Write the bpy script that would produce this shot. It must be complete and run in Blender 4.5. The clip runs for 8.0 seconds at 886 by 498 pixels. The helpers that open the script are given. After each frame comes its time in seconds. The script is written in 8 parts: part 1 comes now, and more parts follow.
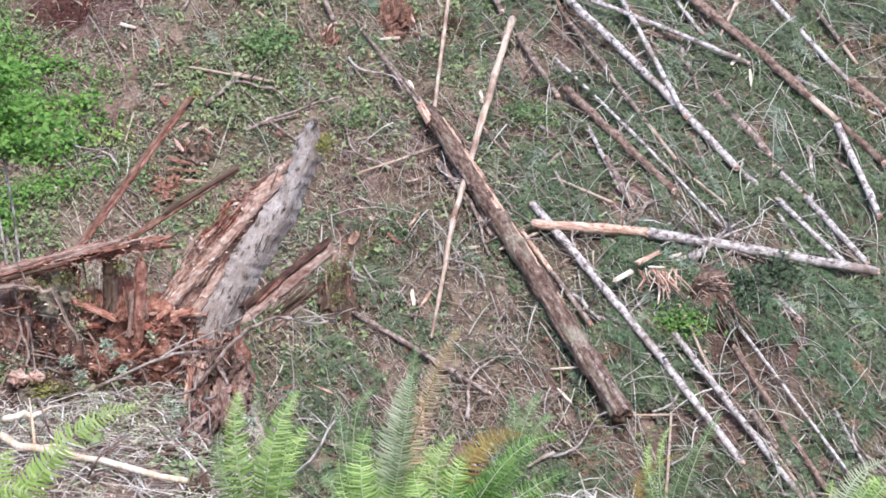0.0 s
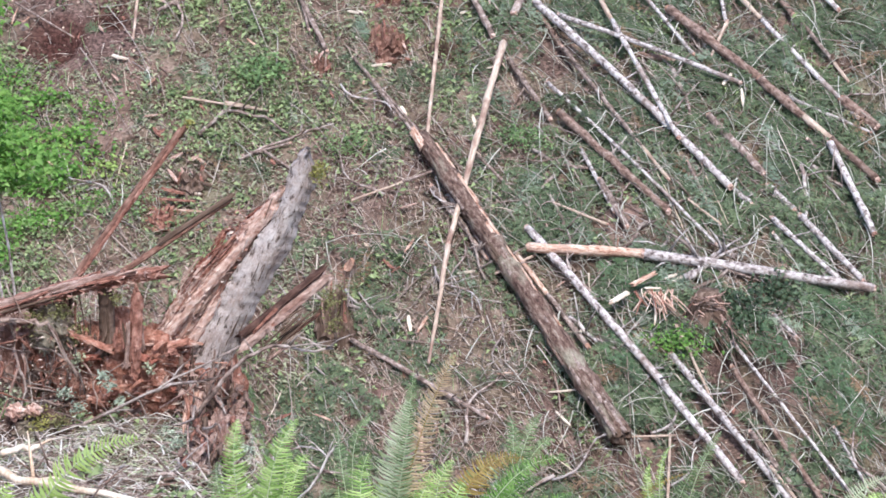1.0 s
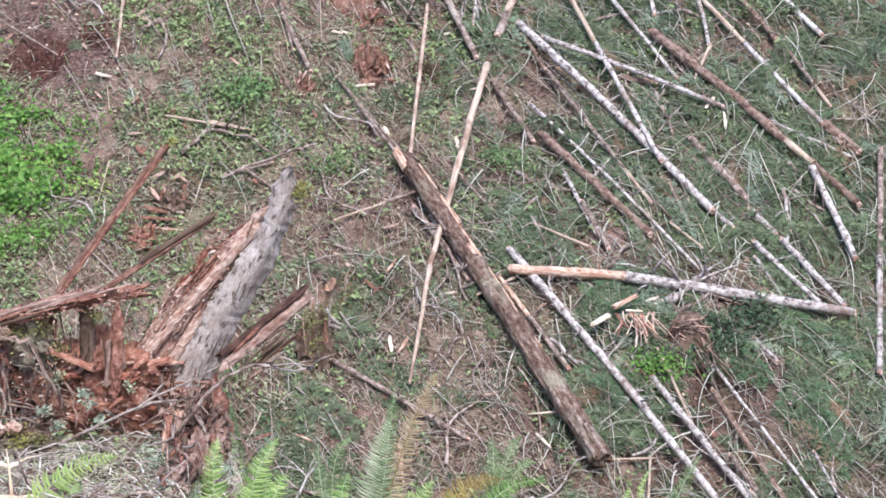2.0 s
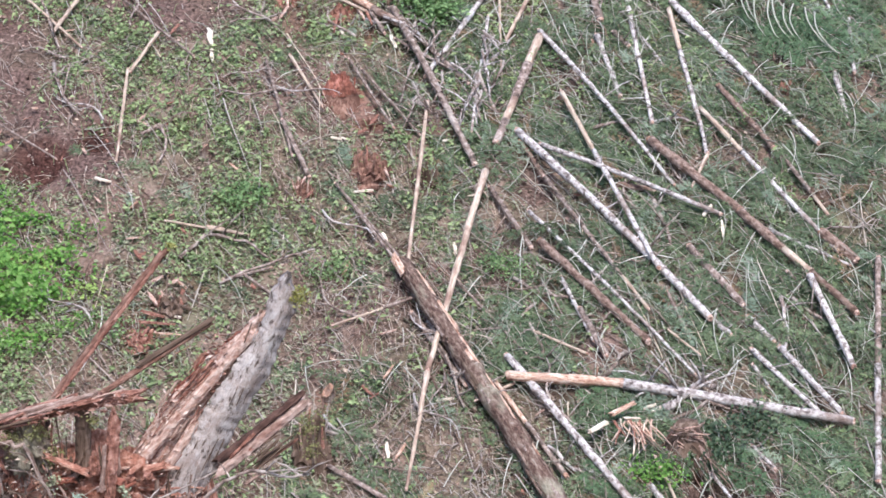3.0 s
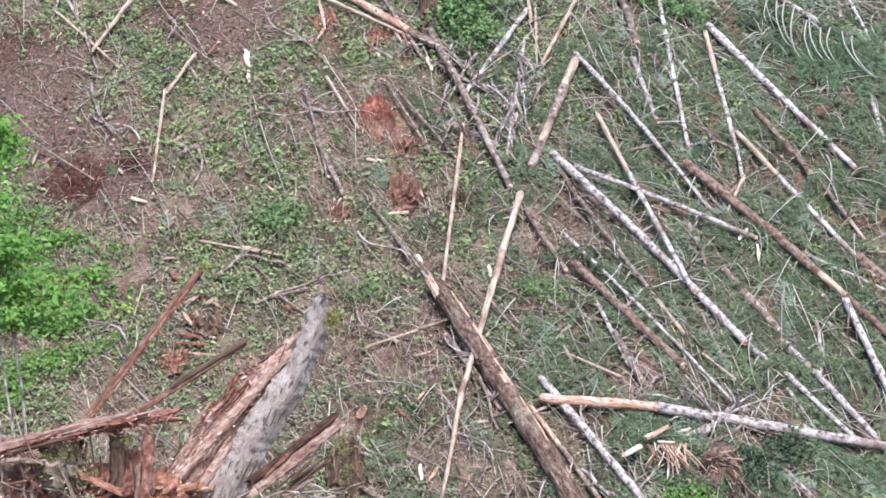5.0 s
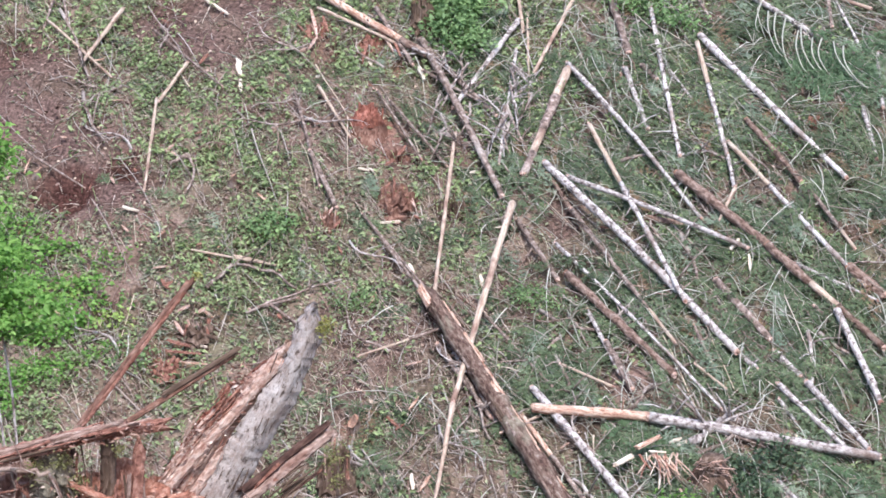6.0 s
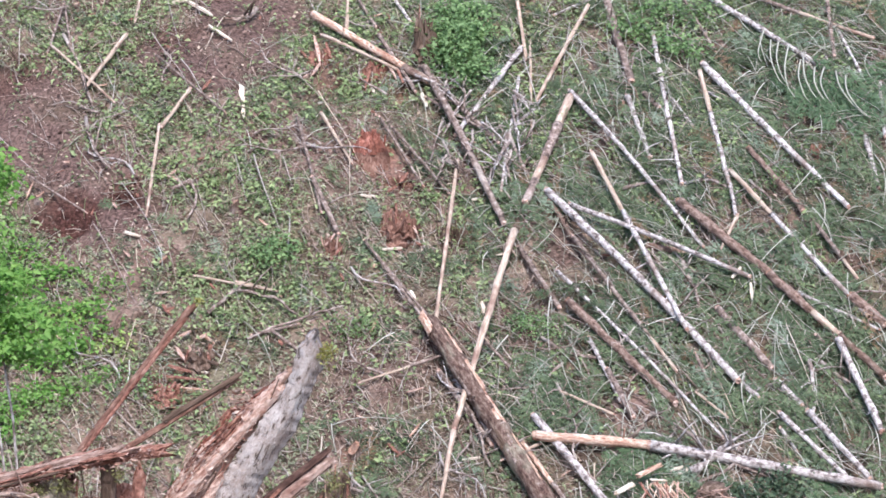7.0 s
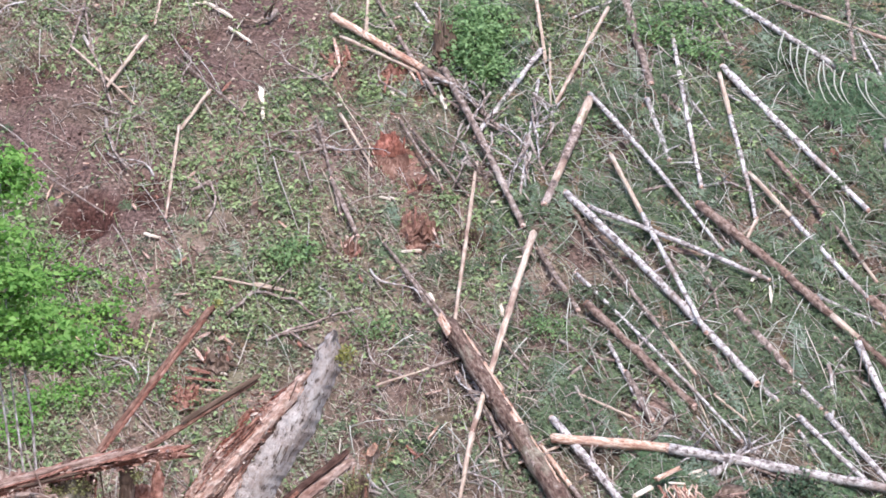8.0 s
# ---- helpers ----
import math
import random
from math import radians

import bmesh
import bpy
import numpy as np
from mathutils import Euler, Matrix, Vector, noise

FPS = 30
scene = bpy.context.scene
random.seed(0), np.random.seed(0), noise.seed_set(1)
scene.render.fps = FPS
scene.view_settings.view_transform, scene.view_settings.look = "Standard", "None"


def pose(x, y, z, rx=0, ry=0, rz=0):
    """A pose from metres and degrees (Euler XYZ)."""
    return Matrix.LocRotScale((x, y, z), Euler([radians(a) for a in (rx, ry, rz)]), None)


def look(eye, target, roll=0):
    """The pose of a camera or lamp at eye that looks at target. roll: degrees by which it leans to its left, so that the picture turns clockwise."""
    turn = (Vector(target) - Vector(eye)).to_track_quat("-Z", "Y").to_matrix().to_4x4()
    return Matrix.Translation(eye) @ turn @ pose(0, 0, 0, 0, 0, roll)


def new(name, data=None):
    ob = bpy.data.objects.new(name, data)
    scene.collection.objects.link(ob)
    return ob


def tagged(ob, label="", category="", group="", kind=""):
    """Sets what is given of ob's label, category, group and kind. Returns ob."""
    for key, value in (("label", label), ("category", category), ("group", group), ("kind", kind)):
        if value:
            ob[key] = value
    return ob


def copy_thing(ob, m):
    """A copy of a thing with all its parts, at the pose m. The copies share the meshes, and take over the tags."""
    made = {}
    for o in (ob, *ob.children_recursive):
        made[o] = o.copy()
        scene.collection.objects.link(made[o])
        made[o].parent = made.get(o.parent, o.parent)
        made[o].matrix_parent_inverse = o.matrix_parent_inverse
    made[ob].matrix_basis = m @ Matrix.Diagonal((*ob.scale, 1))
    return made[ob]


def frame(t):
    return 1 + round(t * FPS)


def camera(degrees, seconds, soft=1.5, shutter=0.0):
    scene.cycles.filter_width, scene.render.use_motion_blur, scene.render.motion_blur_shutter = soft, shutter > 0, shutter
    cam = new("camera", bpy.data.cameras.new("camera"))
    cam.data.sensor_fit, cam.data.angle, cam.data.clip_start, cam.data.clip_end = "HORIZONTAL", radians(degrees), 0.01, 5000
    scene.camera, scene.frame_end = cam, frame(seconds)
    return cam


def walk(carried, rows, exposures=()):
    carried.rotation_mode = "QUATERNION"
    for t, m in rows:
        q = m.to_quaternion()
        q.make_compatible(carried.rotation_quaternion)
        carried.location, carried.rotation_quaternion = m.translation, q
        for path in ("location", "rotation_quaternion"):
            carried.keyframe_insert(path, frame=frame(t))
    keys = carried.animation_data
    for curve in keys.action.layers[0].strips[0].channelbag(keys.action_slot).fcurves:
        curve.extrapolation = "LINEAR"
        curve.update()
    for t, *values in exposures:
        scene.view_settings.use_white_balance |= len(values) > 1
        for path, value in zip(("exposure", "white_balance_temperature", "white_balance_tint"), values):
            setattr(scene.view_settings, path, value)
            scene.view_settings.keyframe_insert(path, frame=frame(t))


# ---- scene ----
cam = camera(24.0, 8.0, 1.68)


def view(pitch, yaw, roll):
    """A pose at the viewer's eye, from degrees."""
    return pose(0, 0, 0, 90 + pitch, 0, yaw) @ pose(0, 0, 0, 0, 0, roll)


walk(cam, [
    (0.0, view(-18.619, 0.798, 0.043)),
    (0.5, view(-18.605, 1.298, -0.273)),
    (1.0, view(-17.930, 0.658, -1.019)),
    (1.2, view(-17.980, 0.626, -0.946)),
    (2.3, view(-16.587, 0.041, -0.140)),
    (2.5, view(-15.876, 0.111, -0.004)),
    (3.0, view(-14.449, 0.054, -0.048)),
    (3.5, view(-14.000, -0.000, -0.000)),
    (3.7, view(-14.097, 0.148, -0.101)),
    (3.8, view(-14.070, 1.110, -0.061)),
    (4.0, view(-13.850, 0.196, 0.553)),
    (4.2, view(-13.839, 0.805, 0.465)),
    (5.3, view(-13.843, 0.942, -0.019)),
    (5.5, view(-13.531, 0.230, -0.010)),
    (6.0, view(-13.582, 0.808, 0.238)),
    (6.5, view(-12.848, 1.153, 0.063)),
    (7.0, view(-12.842, 0.863, 0.525)),
    (7.5, view(-12.751, 2.091, 0.139)),
    (8.0, view(-12.784, 1.398, 0.578)),
], [(0.0, 1.6, 6400, 11), (3.0, 1.63, 6400, 10.5), (5.5, 1.66, 6400, 11), (8.0, 1.69, 6400, 12.5)])

# ---- large lights ----
world = bpy.data.worlds.new("overcast_sky")
scene.world = world
world.use_nodes = True
wn = world.node_tree.nodes
sky = wn.new("ShaderNodeTexSky")
sky.sky_type, sky.sun_disc = "NISHITA", False
sky.sun_elevation, sky.sun_rotation = radians(57), radians(166)
sky.air_density, sky.dust_density, sky.ozone_density = 1.0, 1.5, 1.5
world.node_tree.links.new(sky.outputs["Color"], wn["Background"].inputs["Color"])
wn["Background"].inputs["Strength"].default_value = 0.1
sun_data = bpy.data.lights.new("sun", "SUN")
sun_data.energy, sun_data.angle, sun_data.color = 1.5, radians(14), (1.0, 0.98, 0.95)
sun = new("sun", sun_data)
sun.matrix_world = look((8, -3, 43), (0, 30, -8))


# ---- materials ----
def shader(name, rough=0.9, spec=0.2):
    m = bpy.data.materials.new(name)
    m.use_nodes = True
    b = m.node_tree.nodes["Principled BSDF"]
    b.inputs["Roughness"].default_value = rough
    b.inputs["Specular IOR Level"].default_value = spec
    return m, m.node_tree.nodes, m.node_tree.links, b


def node(nodes, kind, **values):
    n = nodes.new(kind)
    for key, value in values.items():
        n.inputs[key.replace("_", " ")].default_value = value
    return n


def ramp(nodes, links, source, stops):
    r = nodes.new("ShaderNodeValToRGB")
    while len(r.color_ramp.elements) < len(stops):
        r.color_ramp.elements.new(0.5)
    for e, (at, colour) in zip(r.color_ramp.elements, stops):
        e.position, e.color = at, (*colour, 1)
    links.new(source, r.inputs["Fac"])
    return r.outputs["Color"]


def mixed(nodes, links, fac, a, b, blend="MIX"):
    m = nodes.new("ShaderNodeMix")
    m.data_type, m.blend_type = "RGBA", blend
    for socket, value in ((m.inputs["Factor"], fac), (m.inputs["A"], a), (m.inputs["B"], b)):
        if isinstance(value, (int, float)):
            socket.default_value = value
        elif isinstance(value, tuple):
            socket.default_value = (*value, 1)
        else:
            links.new(value, socket)
    return m.outputs["Result"]


def grain(nodes, links, scale, stretch=(1, 1, 1), detail=4.0, rough=0.6, space="Object"):
    c = nodes.new("ShaderNodeTexCoord")
    mp = nodes.new("ShaderNodeMapping")
    mp.inputs["Scale"].default_value = stretch
    n = node(nodes, "ShaderNodeTexNoise", Scale=scale, Detail=detail, Roughness=rough)
    links.new(c.outputs[space], mp.inputs["Vector"])
    links.new(mp.outputs["Vector"], n.inputs["Vector"])
    return n.outputs["Fac"]


def bumped(nodes, links, b, source, strength, distance):
    bp = node(nodes, "ShaderNodeBump", Strength=strength, Distance=distance)
    links.new(source, bp.inputs["Height"])
    links.new(bp.outputs["Normal"], b.inputs["Normal"])


def bark(name, stops, patch, patch_amount, band=(1.2, 1.2, 6.0), scale=5.0, bump=0.02):
    """Bark with rings and blotches across the stem (which lies along local z) and patches of lichen or torn bast."""
    m, n, l, b = shader(name, 0.88, 0.15)
    rings = grain(n, l, scale, band, 5.0, 0.65)
    fine = grain(n, l, 34.0, (1, 1, 0.6), 3.0, 0.7)
    patches = grain(n, l, 2.2, (1, 1, 0.5), 3.0, 0.5)
    colour = ramp(n, l, rings, stops)
    gate = ramp(n, l, patches, [(0.5, (0, 0, 0)), (0.62, (1, 1, 1))])
    scaled = mixed(n, l, 1.0, gate, (patch_amount,) * 3, "MULTIPLY")
    colour = mixed(n, l, scaled, colour, patch)
    speck = ramp(n, l, fine, [(0.3, (0.45, 0.42, 0.4)), (0.55, (1, 1, 1))])
    colour = mixed(n, l, 0.75, colour, speck, "MULTIPLY")
    info = n.new("ShaderNodeObjectInfo")
    tone = ramp(n, l, info.outputs["Random"], [(0.0, (0.8, 0.78, 0.76)), (1.0, (1.08, 1.06, 1.04))])
    l.new(mixed(n, l, 1.0, colour, tone, "MULTIPLY"), b.inputs["Base Color"])
    bumped(n, l, b, mixed(n, l, 0.5, rings, fine), 0.9, bump)
    return m


def timber(name, stops, stain, scale=7.0, stretch=(3.0, 3.0, 0.25), rough=0.8, bump=0.012, stained=0.46, crumbly=0.3):
    """Bare wood with fibres along local z and stained streaks."""
    m, n, l, b = shader(name, rough, 0.2)
    fibre = grain(n, l, scale, stretch, 5.0, 0.65)
    blot = grain(n, l, 2.6, (1.5, 1.5, 0.7), 4.0, 0.6)
    fine = grain(n, l, 30.0, (1.5, 1.5, crumbly), 3.0, 0.65)
    colour = ramp(n, l, fibre, stops)
    gate = ramp(n, l, blot, [(stained, (0, 0, 0)), (stained + 0.17, (0.85, 0.85, 0.85))])
    colour = mixed(n, l, gate, colour, stain)
    colour = mixed(n, l, 0.6, colour, ramp(n, l, fine, [(0.3, (0.5, 0.46, 0.42)), (0.6, (1, 1, 1))]), "MULTIPLY")
    l.new(colour, b.inputs["Base Color"])
    bumped(n, l, b, mixed(n, l, 0.4, fibre, fine), 0.9, bump)
    return m


def foliage(name, dark, light, through_light=0.25, spread=0.5, tone=""):
    """Leaves: each leaf (or, by a layer of tones, each spray) of its own tone, with noise patches that put lit and dark
    relief into the colour.
    """
    m, n, l, b = shader(name, 0.55, 0.3)
    if tone:
        source = n.new("ShaderNodeAttribute")
        source.attribute_name = tone
        lot = source.outputs["Fac"]
    else:
        lot = n.new("ShaderNodeNewGeometry").outputs["Random Per Island"]
    colour = ramp(n, l, lot, [(0.0, dark), (1.0, light)])
    # Lighter and darker patches stand in for lit and shaded relief.
    patches = grain(n, l, 1.7, (1, 1, 1), 4.0, 0.65)
    colour = mixed(n, l, spread, colour, ramp(n, l, patches, [(0.3, (0.42, 0.48, 0.5)), (0.7, (1.35, 1.3, 1.15))]), "MULTIPLY")
    l.new(colour, b.inputs["Base Color"])
    t = n.new("ShaderNodeBsdfTranslucent")
    l.new(colour, t.inputs["Color"])
    mx = n.new("ShaderNodeMixShader")
    mx.inputs["Fac"].default_value = through_light
    l.new(b.outputs["BSDF"], mx.inputs[1])
    l.new(t.outputs["BSDF"], mx.inputs[2])
    l.new(mx.outputs["Shader"], n["Material Output"].inputs["Surface"])
    return m


def pieces(name, stops, rough=0.9):
    """Litter: every piece takes a colour of its own from the stops."""
    m, n, l, b = shader(name, rough, 0.15)
    geo = n.new("ShaderNodeNewGeometry")
    colour = ramp(n, l, geo.outputs["Random Per Island"], stops)
    fine = grain(n, l, 26.0, (1, 1, 1), 3.0, 0.7)
    l.new(mixed(n, l, 0.7, colour, ramp(n, l, fine, [(0.3, (0.5, 0.48, 0.46)), (0.62, (1.1, 1.1, 1.1))]), "MULTIPLY"), b.inputs["Base Color"])
    return m


BARK_PALE = bark("pale_mottled_bark", [(0.36, (0.12, 0.095, 0.095)), (0.45, (0.38, 0.33, 0.32)), (0.55, (0.6, 0.56, 0.56)), (0.7, (0.74, 0.71, 0.71))], (0.26, 0.19, 0.165), 0.7, (1.0, 1.0, 0.9), 11.0)
BARK_BROWN = bark("brown_scaly_bark", [(0.3, (0.07, 0.042, 0.035)), (0.46, (0.2, 0.13, 0.107)), (0.58, (0.31, 0.225, 0.19)), (0.7, (0.46, 0.37, 0.33))], (0.5, 0.42, 0.38), 0.6, (1.2, 1.2, 1.0), 9.0, 0.04)
BARK_GREY = bark("grey_brown_bark", [(0.34, (0.08, 0.06, 0.055)), (0.5, (0.27, 0.2, 0.175)), (0.64, (0.48, 0.41, 0.385))], (0.56, 0.5, 0.47), 0.6, (1.1, 1.1, 1.0), 9.0)
BARK_MOSSY = bark("lichened_log_bark", [(0.34, (0.05, 0.03, 0.025)), (0.47, (0.13, 0.08, 0.066)), (0.58, (0.21, 0.15, 0.125)), (0.7, (0.33, 0.28, 0.24))], (0.34, 0.32, 0.25), 0.7, (1.5, 1.5, 0.6), 12.0, 0.04)
WOOD_PEELED = timber("peeled_sapwood", [(0.3, (0.3, 0.2, 0.15)), (0.46, (0.54, 0.42, 0.335)), (0.7, (0.72, 0.62, 0.53))], (0.24, 0.14, 0.11), 7.0, (3.0, 3.0, 0.25), 0.8, 0.012, 0.42)
WOOD_RAW = timber("raw_torn_sapwood", [(0.36, (0.28, 0.13, 0.09)), (0.46, (0.58, 0.37, 0.28)), (0.6, (0.82, 0.66, 0.56))], (0.33, 0.16, 0.11), 9.0, (2.0, 2.0, 0.8), 0.85, 0.03, 0.44)
WOOD_CUT = timber("fresh_cut_wood", [(0.3, (0.24, 0.12, 0.08)), (0.5, (0.4, 0.23, 0.165)), (0.7, (0.58, 0.42, 0.33))], (0.28, 0.13, 0.085), 22.0, (1, 1, 1))
WOOD_CHIP = timber("pale_split_wood", [(0.3, (0.62, 0.49, 0.38)), (0.65, (0.85, 0.78, 0.69))], (0.66, 0.46, 0.32), 9.0)
WOOD_ROT = timber("red_rotten_wood", [(0.34, (0.11, 0.045, 0.035)), (0.5, (0.35, 0.165, 0.125)), (0.7, (0.58, 0.35, 0.28))], (0.24, 0.1, 0.073), 13.0, (1.5, 1.5, 0.9), 0.95, 0.06, 0.46, 0.9)
WOOD_TORN = timber("torn_pink_wood", [(0.32, (0.26, 0.12, 0.09)), (0.43, (0.5, 0.31, 0.25)), (0.56, (0.67, 0.49, 0.42)), (0.7, (0.76, 0.62, 0.55))], (0.36, 0.175, 0.135), 16.0, (1.5, 1.5, 0.8), 0.95, 0.05, 0.52, 0.9)


def weathered(name):
    """Old grey wood: pale blotches of lichen, dark pits and checks along the grain, and flakes."""
    m, n, l, b = shader(name, 0.95, 0.1)
    blot = grain(n, l, 5.0, (1.2, 1.2, 0.8), 6.0, 0.7)
    flake = grain(n, l, 17.0, (1.4, 1.4, 0.7), 5.0, 0.7)
    check = grain(n, l, 16.0, (2.4, 2.4, 0.35), 3.0, 0.6)
    fine = grain(n, l, 70.0, (1, 1, 0.8), 3.0, 0.7)
    colour = ramp(n, l, blot, [(0.3, (0.3, 0.22, 0.19)), (0.44, (0.42, 0.355, 0.33)), (0.56, (0.5, 0.445, 0.425)), (0.72, (0.59, 0.55, 0.53))])
    colour = mixed(n, l, 0.9, colour, ramp(n, l, flake, [(0.37, (0.2, 0.16, 0.14)), (0.42, (0.85, 0.82, 0.8)), (0.6, (1.08, 1.08, 1.08))]), "MULTIPLY")
    colour = mixed(n, l, 0.8, colour, ramp(n, l, check, [(0.34, (0.25, 0.2, 0.17)), (0.39, (1, 1, 1))]), "MULTIPLY")
    colour = mixed(n, l, 0.5, colour, ramp(n, l, fine, [(0.3, (0.55, 0.52, 0.5)), (0.6, (1.08, 1.08, 1.08))]), "MULTIPLY")
    l.new(colour, b.inputs["Base Color"])
    bumped(n, l, b, mixed(n, l, 0.4, flake, fine), 1.0, 0.03)
    return m


WOOD_OLD = weathered("weathered_grey_wood")
WOOD_DARK = timber("dark_damp_wood", [(0.3, (0.05, 0.032, 0.025)), (0.5, (0.15, 0.1, 0.075)), (0.7, (0.32, 0.24, 0.2))], (0.09, 0.055, 0.04), 6.0, (2.5, 2.5, 0.3), 0.95, 0.02)
RED_CRUMBLE = timber("crumbling_red_rot", [(0.32, (0.08, 0.027, 0.018)), (0.48, (0.29, 0.105, 0.075)), (0.66, (0.5, 0.235, 0.185))], (0.12, 0.045, 0.03), 16.0, (1, 1, 0.7), 0.97, 0.05)
WOOD_ROT_PALE = timber("pale_fibrous_rot", [(0.3, (0.17, 0.1, 0.082)), (0.48, (0.37, 0.25, 0.21)), (0.68, (0.58, 0.45, 0.4))], (0.24, 0.12, 0.095), 13.0, (1.8, 1.8, 0.7), 0.95, 0.04, 0.46, 0.8)
WOOD_VOID = timber("black_damp_rot", [(0.3, (0.03, 0.017, 0.014)), (0.5, (0.11, 0.06, 0.05)), (0.7, (0.22, 0.135, 0.11))], (0.06, 0.03, 0.025), 9.0, (1.5, 1.5, 0.7), 0.97, 0.05)
WOOD_ORANGE = timber("orange_rotten_heart", [(0.32, (0.2, 0.08, 0.055)), (0.47, (0.43, 0.2, 0.145)), (0.66, (0.66, 0.42, 0.33))], (0.28, 0.115, 0.08), 13.0, (1.6, 1.6, 0.8), 0.95, 0.05, 0.46, 0.9)
WOOD_RUST = timber("rust_brown_rot", [(0.32, (0.09, 0.045, 0.034)), (0.48, (0.25, 0.13, 0.098)), (0.68, (0.42, 0.265, 0.21))], (0.15, 0.07, 0.05), 14.0, (1.6, 1.6, 0.6), 0.95, 0.05, 0.46, 0.8)
TWIGS = pieces("dead_twigs", [(0.0, (0.1, 0.06, 0.05)), (0.3, (0.26, 0.17, 0.14)), (0.6, (0.42, 0.35, 0.31)), (0.85, (0.49, 0.45, 0.42)), (1.0, (0.64, 0.52, 0.4))])
STEMS = pieces("thin_stem_bark", [(0.0, (0.2, 0.14, 0.12)), (0.4, (0.38, 0.31, 0.28)), (0.75, (0.55, 0.5, 0.48)), (1.0, (0.66, 0.53, 0.42))])
STRAW = pieces("dry_straw", [(0.0, (0.21, 0.15, 0.125)), (0.5, (0.43, 0.335, 0.28)), (1.0, (0.61, 0.51, 0.44))])
BANK_TWIGS = pieces("bleached_twigs", [(0.0, (0.22, 0.15, 0.13)), (0.35, (0.47, 0.38, 0.33)), (0.7, (0.67, 0.6, 0.55)), (1.0, (0.82, 0.79, 0.74))])
LICHEN_TWIGS = pieces("lichen_grey_twigs", [(0.0, (0.16, 0.14, 0.11)), (0.4, (0.34, 0.33, 0.27)), (0.75, (0.5, 0.49, 0.43)), (1.0, (0.66, 0.63, 0.58))])
LITTER = pieces("bark_and_leaf_litter", [(0.0, (0.05, 0.031, 0.027)), (0.35, (0.17, 0.108, 0.093)), (0.7, (0.37, 0.255, 0.217)), (0.9, (0.46, 0.36, 0.3)), (1.0, (0.56, 0.44, 0.34))])
BANK_LITTER = pieces("bank_leaf_litter", [(0.0, (0.17, 0.1, 0.085)), (0.35, (0.42, 0.3, 0.255)), (0.75, (0.62, 0.5, 0.43)), (1.0, (0.78, 0.68, 0.6))])
NEEDLES = foliage("conifer_needles", (0.026, 0.042, 0.022), (0.21, 0.275, 0.155), 0.15, 0.6, "tone")
NEEDLES_PALE = foliage("pale_conifer_sprays", (0.13, 0.18, 0.125), (0.33, 0.4, 0.3), 0.15, 0.5, "tone")
# Darker copy of the needle green, with shade put into its colour.
NEEDLES_DARK = foliage("shaded_conifer_needles", (0.034, 0.072, 0.034), (0.15, 0.23, 0.122), 0.1, 0.5, "tone")
NEEDLES_DRY = foliage("dry_conifer_needles", (0.14, 0.085, 0.05), (0.3, 0.2, 0.13), 0.1, 0.5, "tone")
HERB_DULL = foliage("dull_low_leaves", (0.2, 0.215, 0.14), (0.41, 0.43, 0.29), 0.25, 0.4)
HERB = foliage("herb_leaves", (0.18, 0.245, 0.11), (0.4, 0.49, 0.25), 0.3, 0.35)
SHRUB_LEAF = foliage("bright_shrub_leaves", (0.11, 0.2, 0.075), (0.31, 0.45, 0.21), 0.4, 0.4)
# Leaf green darkened to stand in for the shadow beside the broken stump.
SHADE_LEAF = foliage("shade_dark_leaves", (0.03, 0.055, 0.03), (0.11, 0.16, 0.095), 0.2, 0.5)
SAPLING_LEAF = foliage("spring_sapling_leaves", (0.11, 0.265, 0.05), (0.31, 0.52, 0.15), 0.5, 0.35)
FERN = foliage("fern_green", (0.13, 0.26, 0.05), (0.49, 0.66, 0.24), 0.35, 0.35)
BRACKEN = foliage("bracken_green", (0.3, 0.43, 0.11), (0.5, 0.65, 0.24), 0.45, 0.3)
# Darker copy of the fern green, with shade put into its colour.
FERN_SHADED = foliage("shaded_fern_green", (0.09, 0.15, 0.06), (0.26, 0.36, 0.18), 0.3, 0.5)
FERN_PALE = foliage("silvery_fern_back", (0.34, 0.41, 0.25), (0.54, 0.6, 0.42), 0.35, 0.25)
FERN_DRY = foliage("dry_fern_rust", (0.21, 0.145, 0.04), (0.38, 0.28, 0.09), 0.3, 0.3)
FERN_TAN = foliage("withered_fern_tan", (0.4, 0.29, 0.18), (0.62, 0.49, 0.33), 0.3, 0.3)
FERN_DEEP = foliage("deep_fern_green", (0.045, 0.12, 0.02), (0.2, 0.38, 0.09), 0.3, 0.5)
MOSS_BRIGHT = foliage("yellow_moss", (0.28, 0.26, 0.08), (0.42, 0.4, 0.13), 0.2)
LICHEN_TUFT = foliage("grey_lichen", (0.25, 0.28, 0.17), (0.54, 0.58, 0.43), 0.1)
LICHEN_MINT = foliage("mint_lichen", (0.38, 0.46, 0.37), (0.62, 0.7, 0.58), 0.1)
MOSS = foliage("olive_moss", (0.12, 0.115, 0.045), (0.25, 0.24, 0.1), 0.1)


# ---- lie of the land ----
def smooth(v):
    v = np.clip(v, 0.0, 1.0)
    return v * v * (3 - 2 * v)


